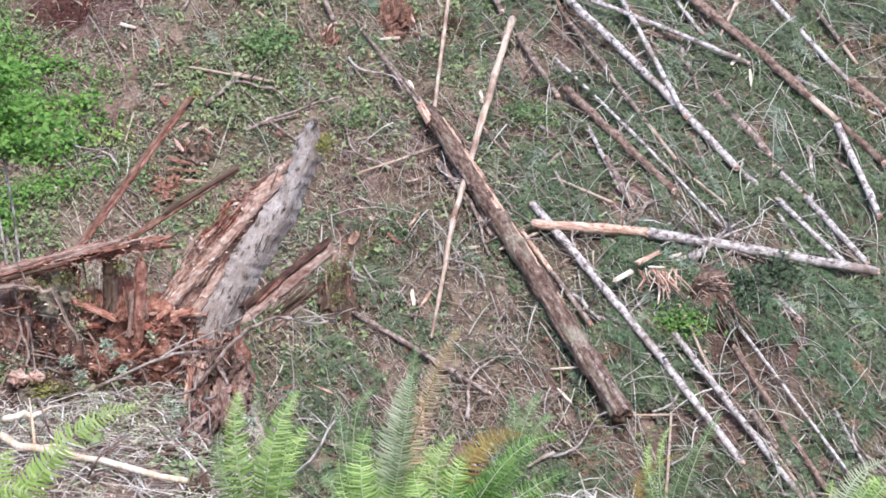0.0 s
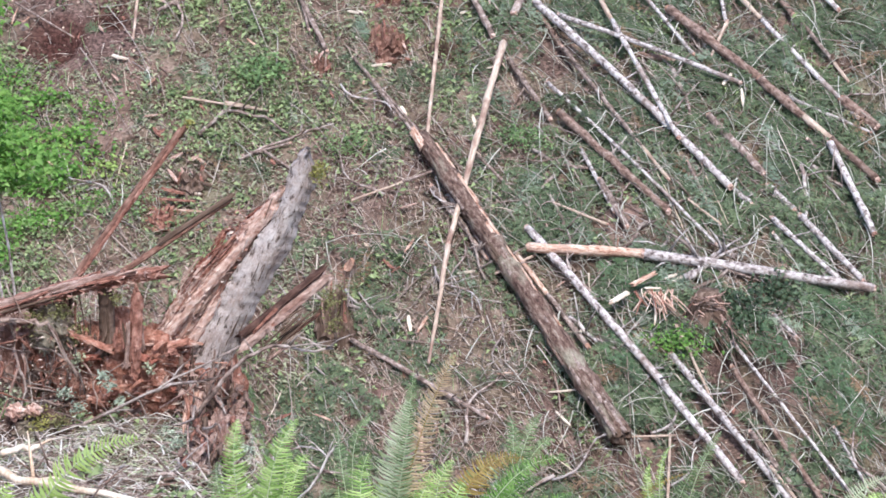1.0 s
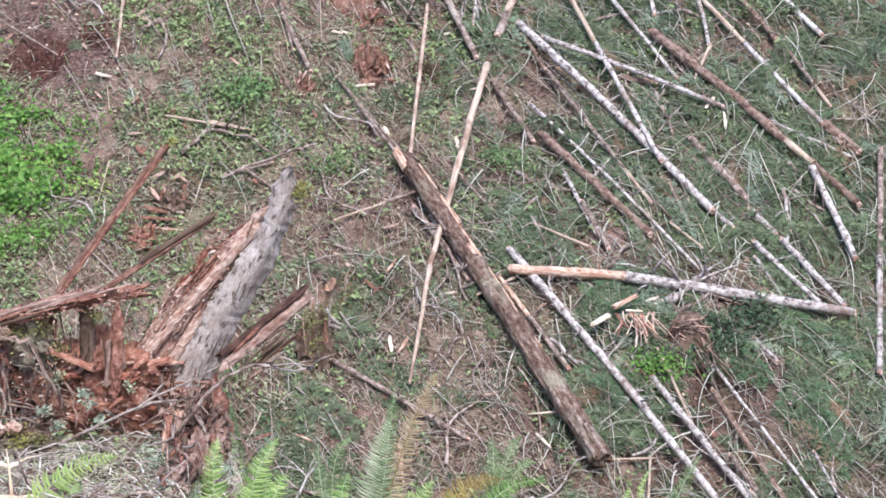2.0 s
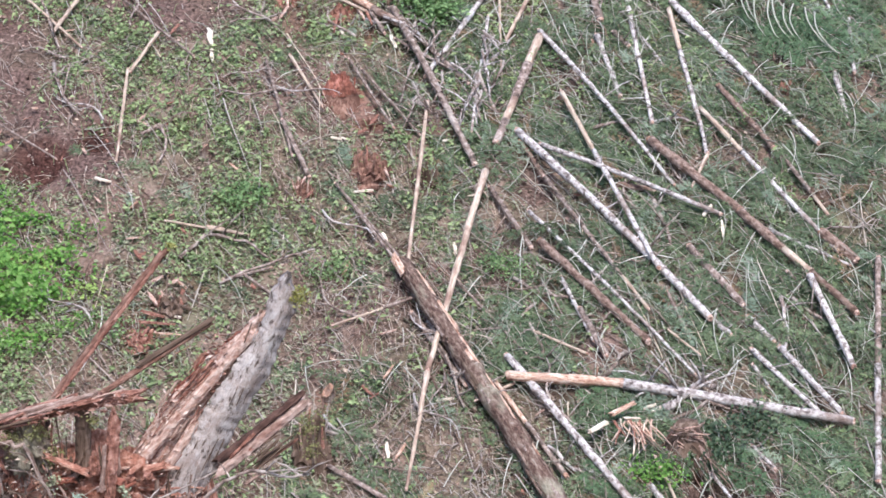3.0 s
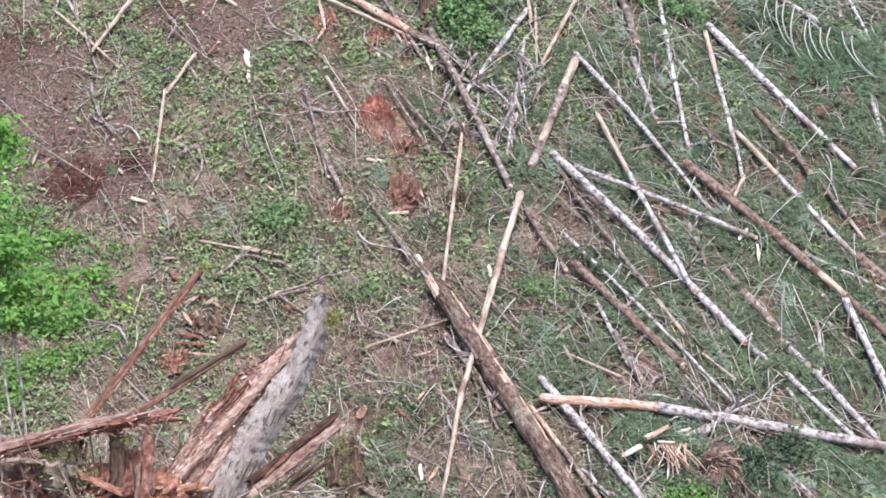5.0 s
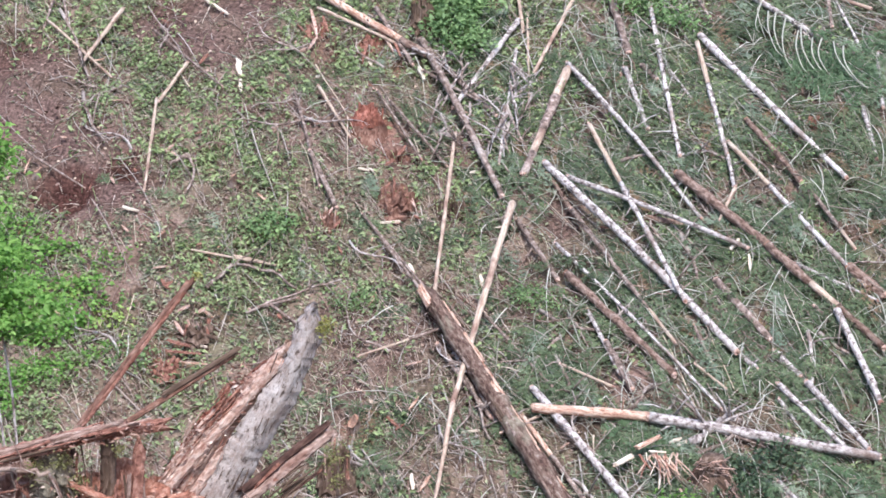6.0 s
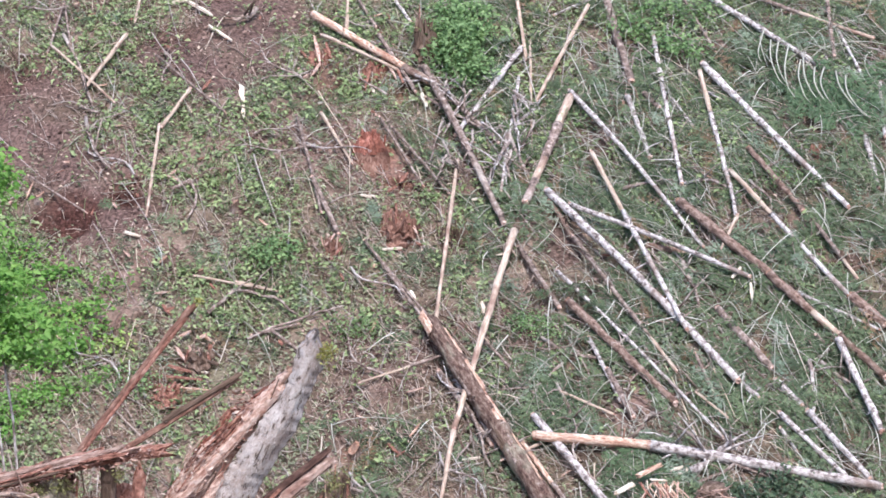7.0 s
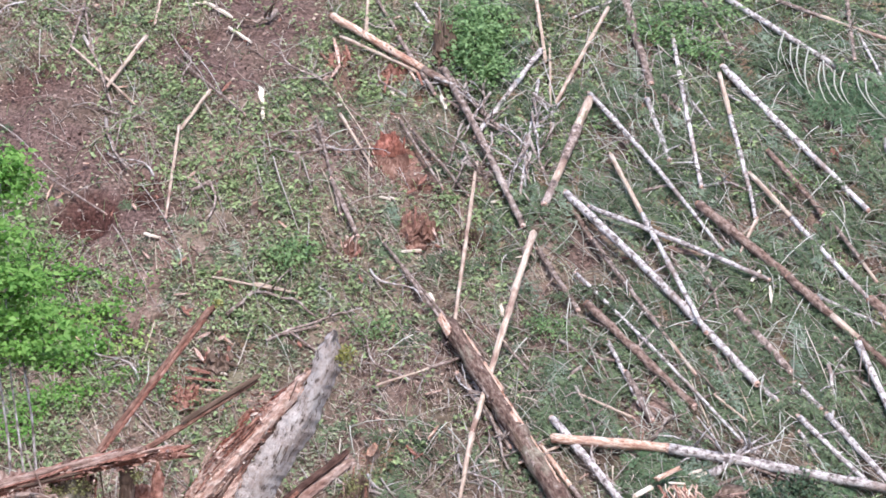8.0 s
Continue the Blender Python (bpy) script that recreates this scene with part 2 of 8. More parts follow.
def height(x, y):
    """The lie of the land: a bank that falls from the viewer, a gully, and the felled slope that rises beyond it."""
    x, y = np.asarray(x, float), np.asarray(y, float)
    bank = -1.6 - 0.37 * np.clip(y, -5, 12.0) - 0.08 * np.clip(y - 12.0, 0, None)
    lip = 12.5 + 4.6 * smooth((-1.15 - x) / 1.1)
    over = np.clip(y - lip, 0, None)
    bank = bank - 0.95 * over * over / (over + 0.5)
    bank = bank + 0.05 * np.sin(x * 2.3 + y * 1.1) + 0.03 * np.sin(x * 5.1 - y * 3.7)
    up = np.clip(y, -40, 70)
    slope = -9.1 + 0.577 * (up - 31.7) + 0.18 * np.sin(x * 0.55 + 0.8) * np.sin(y * 0.45 + 1.0)
    slope = slope + 0.06 * np.sin(x * 1.7 + y * 0.9) + 0.04 * np.sin(x * 2.9 - y * 2.1 + 2.0)
    d = bank - slope
    return slope + 0.5 * (d + np.sqrt(d * d + 0.25))


# patches of bare earth, pits, dark earth, of earth between the slash and of red rot: x, y, half widths, strength
BARE = [(-6.9, 34.6, 0.6, 0.5, 1), (-5, 38.4, 1.59, 1.06, 1), (-4.3, 39.7, 1.2, 1.01, 1), (-8.3, 36.9, 1.35, 1.41, 1), (-6.9, 35.2, 1.09, 0.99, 0.9), (-6.4, 34.6, 1.07, 0.63, 1), (-2.9, 37.6, 0.47, 1.33, 0.6), (-1.2, 31.3, 1.77, 1.52, 0.3)]
# Earth between the slash; near spots also put dark shadow gaps into the colour.
GAPS = [(0.9, 32.4, 0.45, 0.45, 0.8), (1.5, 34.2, 0.38, 0.54, 0.8), (4.6, 28.1, 0.5, 0.83, 0.9), (3.7, 27.7, 0.41, 1.05, 0.9), (2.9, 27.7, 0.41, 0.58, 0.7), (4.9, 26.8, 0.4, 0.69, 0.8), (1.4, 27.9, 0.65, 0.7, 0.6), (2.2, 28.8, 0.42, 0.48, 0.6), (3.2, 26.8, 0.48, 0.69, 0.7), (2.8, 31.7, 0.45, 0.51, 0.6), (3.9, 33.3, 0.37, 0.54, 0.6), (5, 37.6, 0.73, 0.74, 0.5), (5.1, 38.2, 0.5, 0.45, 0.8), (2.15, 36.5, 0.32, 0.75, 0.8), (5.95, 36.8, 0.45, 0.4, 0.6), (5.75, 34.3, 0.4, 0.6, 0.7)]
RED = [(-1.8, 36.15, 0.45, 0.42, 0.8), (-1.4, 35.7, 0.3, 0.36, 0.6), (-4.7, 31.3, 0.45, 0.51, 0.6), (-1.3, 34.6, 0.38, 0.48, 0.4), (-2.7, 38.2, 0.31, 0.75, 0.4), (-1.6, 37.8, 0.41, 0.52, 0.5), (-1.8, 30.1, 0.22, 0.25, 0.5)]

PITS = [(-6.95, 34.62, 0.42, 0.36, 1.0), (-5.97, 35.0, 0.26, 0.26, 0.8), (3.95, 28.25, 0.4, 0.36, 1.0)]
DARK_EARTH = [(-6.95, 34.62, 0.62, 0.45, 1.0), (-5.97, 35.0, 0.4, 0.36, 0.8), (-8.5, 38.0, 0.6, 0.5, 0.5), (-1.2, 35.4, 0.3, 0.4, 0.6), (-5.7, 39.0, 0.5, 0.4, 0.4)]


def soil_material():
    m, n, l, b = shader("forest_soil", 0.97, 0.1)
    large = grain(n, l, 0.35, (1, 1, 1), 4.0, 0.6)
    mid = grain(n, l, 2.4, (1, 1, 1), 5.0, 0.65)
    fine = grain(n, l, 17.0, (1, 1, 1), 5.0, 0.7)
    duff = ramp(n, l, mid, [(0.3, (0.075, 0.047, 0.04)), (0.46, (0.215, 0.14, 0.118)), (0.7, (0.36, 0.265, 0.228))])
    green = ramp(n, l, mid, [(0.35, (0.1, 0.095, 0.06)), (0.6, (0.2, 0.19, 0.12))])
    colour = mixed(n, l, ramp(n, l, large, [(0.42, (0, 0, 0)), (0.62, (0.75, 0.75, 0.75))]), duff, green)
    bare = n.new("ShaderNodeAttribute")
    bare.attribute_name = "bare"
    naked = ramp(n, l, fine, [(0.3, (0.062, 0.038, 0.034)), (0.7, (0.215, 0.14, 0.124))])
    colour = mixed(n, l, bare.outputs["Fac"], colour, naked)
    red = n.new("ShaderNodeAttribute")
    red.attribute_name = "red_rot"
    rust = ramp(n, l, fine, [(0.3, (0.12, 0.048, 0.034)), (0.7, (0.3, 0.145, 0.105))])
    colour = mixed(n, l, red.outputs["Fac"], colour, rust)
    dark_earth = n.new("ShaderNodeAttribute")
    dark_earth.attribute_name = "dark_earth"
    colour = mixed(n, l, dark_earth.outputs["Fac"], colour, ramp(n, l, fine, [(0.3, (0.05, 0.022, 0.019)), (0.7, (0.13, 0.062, 0.052))]))
    colour = mixed(n, l, 0.7, colour, ramp(n, l, fine, [(0.36, (0.3, 0.28, 0.26)), (0.6, (1.15, 1.12, 1.1))]), "MULTIPLY")
    l.new(colour, b.inputs["Base Color"])
    bumped(n, l, b, mixed(n, l, 0.5, mid, fine), 1.0, 0.06)
    return m


SOIL = soil_material()


# ---- helpers for meshes ----
def smooth_mesh(name, verts, faces, mat, flat=False):
    me = bpy.data.meshes.new(name)
    me.from_pydata([tuple(v) for v in verts], [], [tuple(f) for f in faces])
    me.materials.append(mat)
    me.polygons.foreach_set("use_smooth", [not flat] * len(me.polygons))
    me.update()
    return me


def part(name, me, parent, label="", at=None):
    ob = new(name, me)
    ob.parent = parent
    if at is not None:
        ob.matrix_basis = at
    return tagged(ob, label) if label else ob


def thing(name, m, label, category, group=""):
    ob = new(name)
    ob.empty_display_size = 0.2
    ob.matrix_basis = m
    return tagged(ob, label, category, group)


def along(a, b):
    """A pose at a whose z runs to b."""
    d = Vector(b) - Vector(a)
    return Matrix.Translation(a) @ d.to_track_quat("Z", "Y").to_matrix().to_4x4(), d.length


def tube(points, radii, sides=8, lump=0.0, rng=None, cap=True):
    """A round stem through points, with radii, lumpy by a share of the radius."""
    p = [Vector(q) for q in points]
    verts, faces = [], []
    side = None
    for i, q in enumerate(p):
        t = (p[min(i + 1, len(p) - 1)] - p[max(i - 1, 0)]).normalized()
        if side is None:
            side = t.orthogonal().normalized()
        side = (side - t * side.dot(t)).normalized()
        up = t.cross(side)
        for k in range(sides):
            a = 2 * math.pi * k / sides
            r = radii[i] * (1 + (rng.uniform(-lump, lump) if rng else 0))
            verts.append(q + (side * math.cos(a) + up * math.sin(a)) * r)
    for i in range(len(p) - 1):
        for k in range(sides):
            j = (k + 1) % sides
            faces.append((i * sides + k, i * sides + j, (i + 1) * sides + j, (i + 1) * sides + k))
    if cap:
        faces.append(tuple(reversed(range(sides))))
        faces.append(tuple(range((len(p) - 1) * sides, len(p) * sides)))
    return verts, faces


def disc(z, r, sides, rng, ragged, facing):
    """A sawn or snapped end: rings that rise unevenly by ragged metres."""
    verts = [Vector((0, 0, z + facing * rng.uniform(0.2, 0.6) * ragged))]
    faces = []
    for ring, f in enumerate((0.45, 0.8, 1.0)):
        for k in range(sides):
            a = 2 * math.pi * k / sides
            lift = 0.0 if ring == 2 else rng.uniform(0.1, 1.0) * ragged
            verts.append(Vector((math.cos(a) * r * f, math.sin(a) * r * f, z + facing * lift)))
    for k in range(sides):
        j = (k + 1) % sides
        faces.append((0, 1 + k, 1 + j))
        for ring in range(2):
            o = 1 + ring * sides
            faces.append((o + k, o + sides + k, o + sides + j, o + j))
    return verts, faces


STYLES = {"W": ("bark", BARK_PALE), "B": ("bark", BARK_BROWN), "G": ("bark", BARK_GREY), "P": ("peeled_wood", WOOD_PEELED), "M": ("bark", BARK_MOSSY), "R": ("peeled_wood", WOOD_RAW)}
POLE_LABELS = {
    "W": "slender felled pole with pale mottled bark on the slash",
    "B": "felled log with rough brown bark lying on the slope",
    "G": "thin grey-brown felled pole among cut branches",
    "P": "bare peeled tan pole lying on the slope",
    "R": "pole stripped to raw orange sapwood on the slash",
    "M": "thick mossy brown log with torn strips of bark",
}


def fallen_pole(a, b, r0, r1, style, bow=0.0, ragged=0.06, twigs=3, label=""):
    """A felled stem from a to b. style: bark letters, with the share of the length up to which each one goes: P.4W."""
    m, length = along(a, b)
    rng = random.Random(round((a[0] * 7 + a[1] * 13 + b[0] * 3) * 100))
    base = style[-1]
    root = thing("fallen_log" if base in "BM" else "fallen_pole", m, label or POLE_LABELS[base if style[0] != "P" or len(style) == 1 else base], "felled pole", "felled poles on the slope")
    n = max(6, int(length / 0.2))
    stout = 1.16 if base in "WG" and r0 > 0.034 else 1.0
    r0, r1 = r0 * stout, r1 * stout
    wob = [Vector((rng.uniform(-1, 1), rng.uniform(-1, 1), 0)) * min(0.006, r0 * 0.1) for _ in range(n + 1)]
    sway = [rng.uniform(-0.5, 0.5) * min(0.03, 0.006 * length) for _ in range(4)]
    wob = [q + Vector((sway[0] * math.sin(3.1 * i / n + sway[2] * 60), sway[1] * math.sin(4.3 * i / n + sway[3] * 60), 0)) for i, q in enumerate(wob)]
    spine = [Vector((0, bow * math.sin(math.pi * i / n), length * i / n)) + wob[i] for i in range(n + 1)]
    rad = [(r0 + (r1 - r0) * i / n) * (1.0 + (0.12 if rng.random() < 0.22 else 0.0) + rng.uniform(-0.05, 0.05)) for i in range(n + 1)]
    cuts, text = [], style
    while text:
        letter, text = text[0], text[1:]
        share = ""
        while text and text[0] in ".0123456789":
            share, text = share + text[0], text[1:]
        cuts.append((letter, float(share) if share else 1.0))
    start = 0
    for letter, share in cuts:
        end = max(start + 1, min(n, round(share * n)))
        end = n if letter is cuts[-1][0] and share == 1.0 else end
        shrink = 0.93 if letter in "PR" and len(cuts) > 1 else 1.0
        name, mat = STYLES[letter]
        v, f = tube(spine[start:end + 1], [q * shrink for q in rad[start:end + 1]], 10, 0.1, rng)
        stem = part(name, smooth_mesh(name, v, f, mat), root, "torn bare sapwood" if letter in "PR" and len(cuts) > 1 else "")
        start = end
        if start >= n:
            break
    for z, r, facing, off in ((0.0, r0, -1, spine[0]), (length, r1, 1, spine[-1])):
        v, f = disc(z + facing * 0.004, r * 0.96, 10, rng, ragged, facing)
        v = [q + Vector((off.x, off.y, 0)) for q in v]
        part("broken_end", smooth_mesh("end", v, f, WOOD_CUT if base == "B" and facing < 0 else WOOD_DARK if base == "M" else WOOD_RAW if style[0] == "R" else WOOD_TORN, True), root, "snapped bare wood")
    for _ in range(twigs):
        s = rng.uniform(0.1, 0.92)
        i = int(s * n)
        ang = rng.uniform(0, 2 * math.pi)
        out = Vector((math.cos(ang), math.sin(ang), rng.uniform(0.1, 0.7))).normalized()
        reach = rng.choice((0.06, 0.1, 0.16, 0.3)) * (0.6 + rng.random())
        p0 = spine[i] + out * rad[i] * 0.8
        bend = Vector((rng.uniform(-1, 1), rng.uniform(-1, 1), rng.uniform(-1, 1))) * reach * 0.2
        pts = [p0, p0 + out * reach * 0.5 + bend * 0.5, p0 + out * reach + bend]
        q = min(0.018, rad[i] * 0.35)
        v, f = tube(pts, [q, q * 0.75, q * 0.4], 5)
        part("branch_stub", smooth_mesh("branch_stub", v, f, STYLES[base][1]), stem)
    return root


# ---- ground ----
def blobs(x, y, spots):
    v = np.zeros_like(x)
    for cx, cy, rx, ry, amount in spots:
        d = ((x - cx) / rx) ** 2 + ((y - cy) / ry) ** 2
        v = np.maximum(v, amount * smooth((1.5 - d) / 1.1))
    return v


def lattice(x, y, size, seed):
    """Smooth value noise from 0 to 1 with cells of that size."""
    table = np.random.default_rng(seed).random((64, 64))
    gx, gy = x / size, y / size
    ix, iy = np.floor(gx).astype(int), np.floor(gy).astype(int)
    fx, fy = smooth(gx - ix), smooth(gy - iy)
    a, b = table[ix % 64, iy % 64], table[(ix + 1) % 64, iy % 64]
    c, d = table[ix % 64, (iy + 1) % 64], table[(ix + 1) % 64, (iy + 1) % 64]
    return (a * (1 - fx) + b * fx) * (1 - fy) + (c * (1 - fx) + d * fx) * fy


def build_ground():
    far_out = np.array([18, 26, 40, 70, 130, 300, 700, 1600])
    xs = np.r_[-far_out[::-1] - 0.0, np.arange(-12.5, 12.51, 0.12), far_out]
    ys = np.r_[-far_out[::-1], -9, -5, -3, -1, 1, 3, 5, 7, np.arange(9, 46, 0.12), 50, 56, 64, 70, 76, 90, 130, 300, 700, 1600]
    x, y = np.meshgrid(xs, ys)
    rough = smooth((15 - np.abs(x)) / 3)
    bare = blobs(x, y, BARE + GAPS) * (0.6 + 0.6 * lattice(x, y, 0.5, 3))
    z = height(x, y) + rough * (0.15 * (lattice(x, y, 0.5, 1) - 0.5) + 0.1 * (lattice(x, y, 0.22, 2) - 0.5))
    z = z - 0.4 * blobs(x, y, PITS)
    nx, ny = len(xs), len(ys)
    me = bpy.data.meshes.new("ground")
    idx = np.arange(nx * ny).reshape(ny, nx)
    quads = np.stack([idx[:-1, :-1], idx[:-1, 1:], idx[1:, 1:], idx[1:, :-1]], -1).reshape(-1, 4)
    fill_mesh(me, np.stack([x, y, z], -1).reshape(-1, 3), quads, SOIL)
    for name, value in (("bare", bare), ("dark_earth", blobs(x, y, DARK_EARTH) * (0.7 + 0.6 * lattice(x, y, 0.25, 6))), ("red_rot", blobs(x, y, RED) * (0.5 + 0.7 * lattice(x, y, 0.3, 5)))):
        layer = me.attributes.new(name, "FLOAT", "POINT")
        layer.data.foreach_set("value", np.clip(value, 0, 1).ravel().astype(np.float32))
    tagged(new("ground", me), "steep slope of brown soil under logging slash", "ground", kind="structure")


def fill_mesh(me, verts, faces, mat, smooth_faces=True):
    """Load arrays of vertices and of equal-sided faces into a mesh."""
    faces = np.asarray(faces, np.int32)
    count, sides = faces.shape
    me.vertices.add(len(verts))
    me.vertices.foreach_set("co", np.asarray(verts, np.float32).ravel())
    me.loops.add(count * sides)
    me.loops.foreach_set("vertex_index", faces.ravel())
    me.polygons.add(count)
    me.polygons.foreach_set("loop_start", np.arange(count, dtype=np.int32) * sides)
    me.polygons.foreach_set("use_smooth", np.full(count, smooth_faces))
    me.materials.append(mat)
    me.update(calc_edges=True)
    me.validate()


build_ground()


# ---- ground cover ----
def spread(rng, count, box, weight):
    """Random places in a box (x0, y0, x1, y1), thinned by a weight from 0 to 1."""
    out = []
    got = 0
    while got < count:
        x, y = rng.uniform(box[0], box[2], count), rng.uniform(box[1], box[3], count)
        keep = (rng.random(count) < weight(x, y)) & (np.abs(x + 0.5) < 1.9 + 0.205 * y) & (y < 41.5)
        out.append(np.stack([x[keep], y[keep]], 1))
        got += keep.sum()
    return np.concatenate(out)[:count]


def strands(rng, base, angle, length, radius, arch, bend, lift, rings=5, sides=3, tip=0.35):
    """Many thin curved sticks that follow the ground: vertices and quads."""
    n = len(base)
    s = np.linspace(0, 1, rings)[None, :]
    d = np.stack([np.cos(angle), np.sin(angle)], 1)[:, None, :]
    q = np.stack([-np.sin(angle), np.cos(angle)], 1)[:, None, :]
    run = (s - 0.5) * length[:, None]
    side = bend[:, None] * length[:, None] * (s * s - s)
    xy = base[:, None, :] + d * run[..., None] + q * side[..., None]
    z = height(xy[..., 0], xy[..., 1]) + lift[:, None] + arch[:, None] * 4 * s * (1 - s) + rng.uniform(-0.008, 0.008, (n, rings))
    centre = np.concatenate([xy, z[..., None]], -1)
    across = np.concatenate([q, np.zeros((n, 1, 1))], -1)
    up = np.array([0, -0.5, 0.87])[None, None, :]
    r = (radius[:, None] * (1 - (1 - tip) * s))[..., None]
    rims = [centre + r * (math.cos(a) * across + math.sin(a) * up) for a in np.arange(sides) * 2 * math.pi / sides]
    verts = np.stack(rims, 2).reshape(-1, 3)
    i = np.arange(n)[:, None, None] * rings * sides + np.arange(rings - 1)[None, :, None] * sides
    k = np.arange(sides)[None, None, :]
    j = (k + 1) % sides
    faces = np.stack(np.broadcast_arrays(i + k, i + j, i + sides + j, i + sides + k), -1).reshape(-1, 4)
    return verts, faces


def stuff(name, verts, faces, mat, label, category, smooth_faces=True):
    me = bpy.data.meshes.new(name)
    fill_mesh(me, verts, faces, mat, smooth_faces)
    return tagged(new(name, me), label, category, kind="stuff")


SLOPE = (-11.5, 22.0, 10.5, 44.0)
BANK = (-5.2, 11.2, 1.2, 17.3)


def slash_zone(x, y):
    """1 where the conifer tops lie thick, 0 on the trampled side."""
    return smooth((x - (0.4 + 0.17 * (33 - y)) + 2.2 * (lattice(x, y, 1.4, 11) - 0.5)) / 1.6 + 0.5)


def bare_here(x, y):
    return np.clip(blobs(x, y, BARE + GAPS + DARK_EARTH) + 0.8 * blobs(x, y, RED), 0, 1)


def trodden(x, y):
    """1 on the trodden strip below the thick log, where dead stems lie on bare duff."""
    return smooth((x + 2.4) / 1.2) * smooth((33.8 - y) / 2) * smooth((1.6 - x) / 1.2)


def twig_weight(x, y):
    return (0.2 + 0.5 * smooth((lattice(x, y, 0.9, 21) - 0.15) / 0.7) + 0.3 * trodden(x, y)) * (1 - 0.85 * bare_here(x, y))


def bough_weight(x, y):
    low = smooth((31.0 - y) / 2.5) * smooth((x + 3.2) / 1.2)
    return np.clip(np.maximum(0.05 + 0.14 * smooth((x + 4.5) / 2) + 0.28 * low, slash_zone(x, y)) * (0.04 + 1.7 * smooth((lattice(x, y, 0.75, 22) - 0.33) / 0.42)) * (1 - 0.9 * bare_here(x, y)), 0, 1)


def herb_weight(x, y):
    patch = smooth((lattice(x, y, 1.1, 23) - 0.3) / 0.4) * (1 - 0.6 * trodden(x, y))
    return np.clip((1.0 - 0.78 * slash_zone(x, y)) * (0.12 + 0.88 * patch) * (1 - 0.95 * bare_here(x, y)) * (0.4 + 0.6 * smooth((-0.5 - x) / 3 + 0.4) + 0.4 * smooth((y - 36) / 3)) + 0.8 * patch * smooth((y - 32.5) / 3) * slash_zone(x, y), 0, 1)


def lay_twigs():
    rng = np.random.default_rng(41)
    n = 4200
    p = spread(rng, n, SLOPE, lambda x, y: twig_weight(x, y) * (1 - 0.45 * slash_zone(x, y)))
    zone = slash_zone(p[:, 0], p[:, 1])
    lean = np.where(rng.random(n) < 0.6, -1.0 + rng.normal(0, 0.4, n), rng.uniform(0, math.pi, n))
    length = 0.3 + 1.0 * rng.random(n) ** 2.4
    v, f = strands(rng, p, lean, length, 0.006 + 0.015 * rng.random(n) ** 2.2, 0.02 + 0.05 * rng.random(n) * length, rng.normal(0, 0.1, n), rng.uniform(0.03, 0.11, n) + 0.1 * zone * rng.random(n), 4)
    stuff("dead_branches", v, f, TWIGS, "tangle of broken brown and grey branches over the slope", "branches")
    n = 17000
    p = spread(rng, n, SLOPE, lambda x, y: twig_weight(x, y) * (1 - 0.4 * slash_zone(x, y)))
    zone = slash_zone(p[:, 0], p[:, 1])
    length = 0.08 + 0.3 * rng.random(n) ** 1.8
    v, f = strands(rng, p, rng.uniform(0, math.pi, n), length, 0.004 + 0.009 * rng.random(n) ** 2, 0.1 * rng.random(n) * length, rng.normal(0, 0.25, n), rng.uniform(0.02, 0.1, n) + 0.1 * zone * rng.random(n), 3)
    stuff("dead_twigs", v, f, TWIGS, "broken brown and grey twigs strewn over the slope", "twigs")
    n = 13000
    p = spread(rng, n, SLOPE, lambda x, y: (0.2 + 0.5 * lattice(x, y, 0.8, 27)) * (1 - 0.75 * slash_zone(x, y)) * (1 - 0.85 * bare_here(x, y)) * (0.6 + 0.8 * trodden(x, y)))
    length = 0.1 + 0.38 * rng.random(n) ** 1.4
    v, f = strands(rng, p, np.where(rng.random(n) < 0.7, -0.9 + rng.normal(0, 0.5, n), rng.uniform(0, math.pi, n)), length, 0.005 + 0.006 * rng.random(n), 0.12 * length * rng.random(n), rng.normal(0, 0.2, n), rng.uniform(0.03, 0.1, n), 3)
    stuff("dry_straw", v, f, STRAW, "matted dry brown straw and needles on the slope", "straw")
    n = 3200
    p = spread(rng, n, SLOPE, lambda x, y: 0.06 + 0.94 * slash_zone(x, y))
    length = 0.35 + 0.9 * rng.random(n) ** 1.6
    v, f = strands(rng, p, rng.normal(-0.9, 0.9, n), length, 0.007 + 0.01 * rng.random(n) ** 1.5, 0.03 + 0.1 * rng.random(n) * length, rng.normal(0, 0.3, n), rng.uniform(0.06, 0.24, n), 6)
    stuff("arching_dead_branchlets", v, f, LICHEN_TWIGS, "arching lichen-grey branchlets of felled conifers", "branches")
    n = 420
    p = spread(rng, n, SLOPE, lambda x, y: 0.25 + 0.75 * slash_zone(x, y))
    length = 0.8 + 1.5 * rng.random(n)
    v, f = strands(rng, p, -0.98 + rng.normal(0, 0.3, n), length, 0.007 + 0.009 * rng.random(n), np.full(n, 0.02), rng.normal(0, 0.04, n), rng.uniform(0.08, 0.2, n), 7, 4)
    stuff("thin_felled_stems", v, f, STEMS, "thin straight felled stems among the slash", "stems")
    n = 11000
    p = spread(rng, n, BANK, lambda x, y: 0.4 + 0.6 * lattice(x, y, 0.7, 29) + 0 * x)
    v, f = strands(rng, p, rng.uniform(0, math.pi, n), 0.08 + 0.6 * rng.random(n) ** 2.2, 0.003 + 0.008 * rng.random(n) ** 2.2, 0.05 * rng.random(n), rng.normal(0, 0.3, n), rng.uniform(0.01, 0.13, n), 3)
    stuff("bank_twigs", v, f, BANK_TWIGS, "pale and brown dead twigs strewn on the near bank", "twigs")


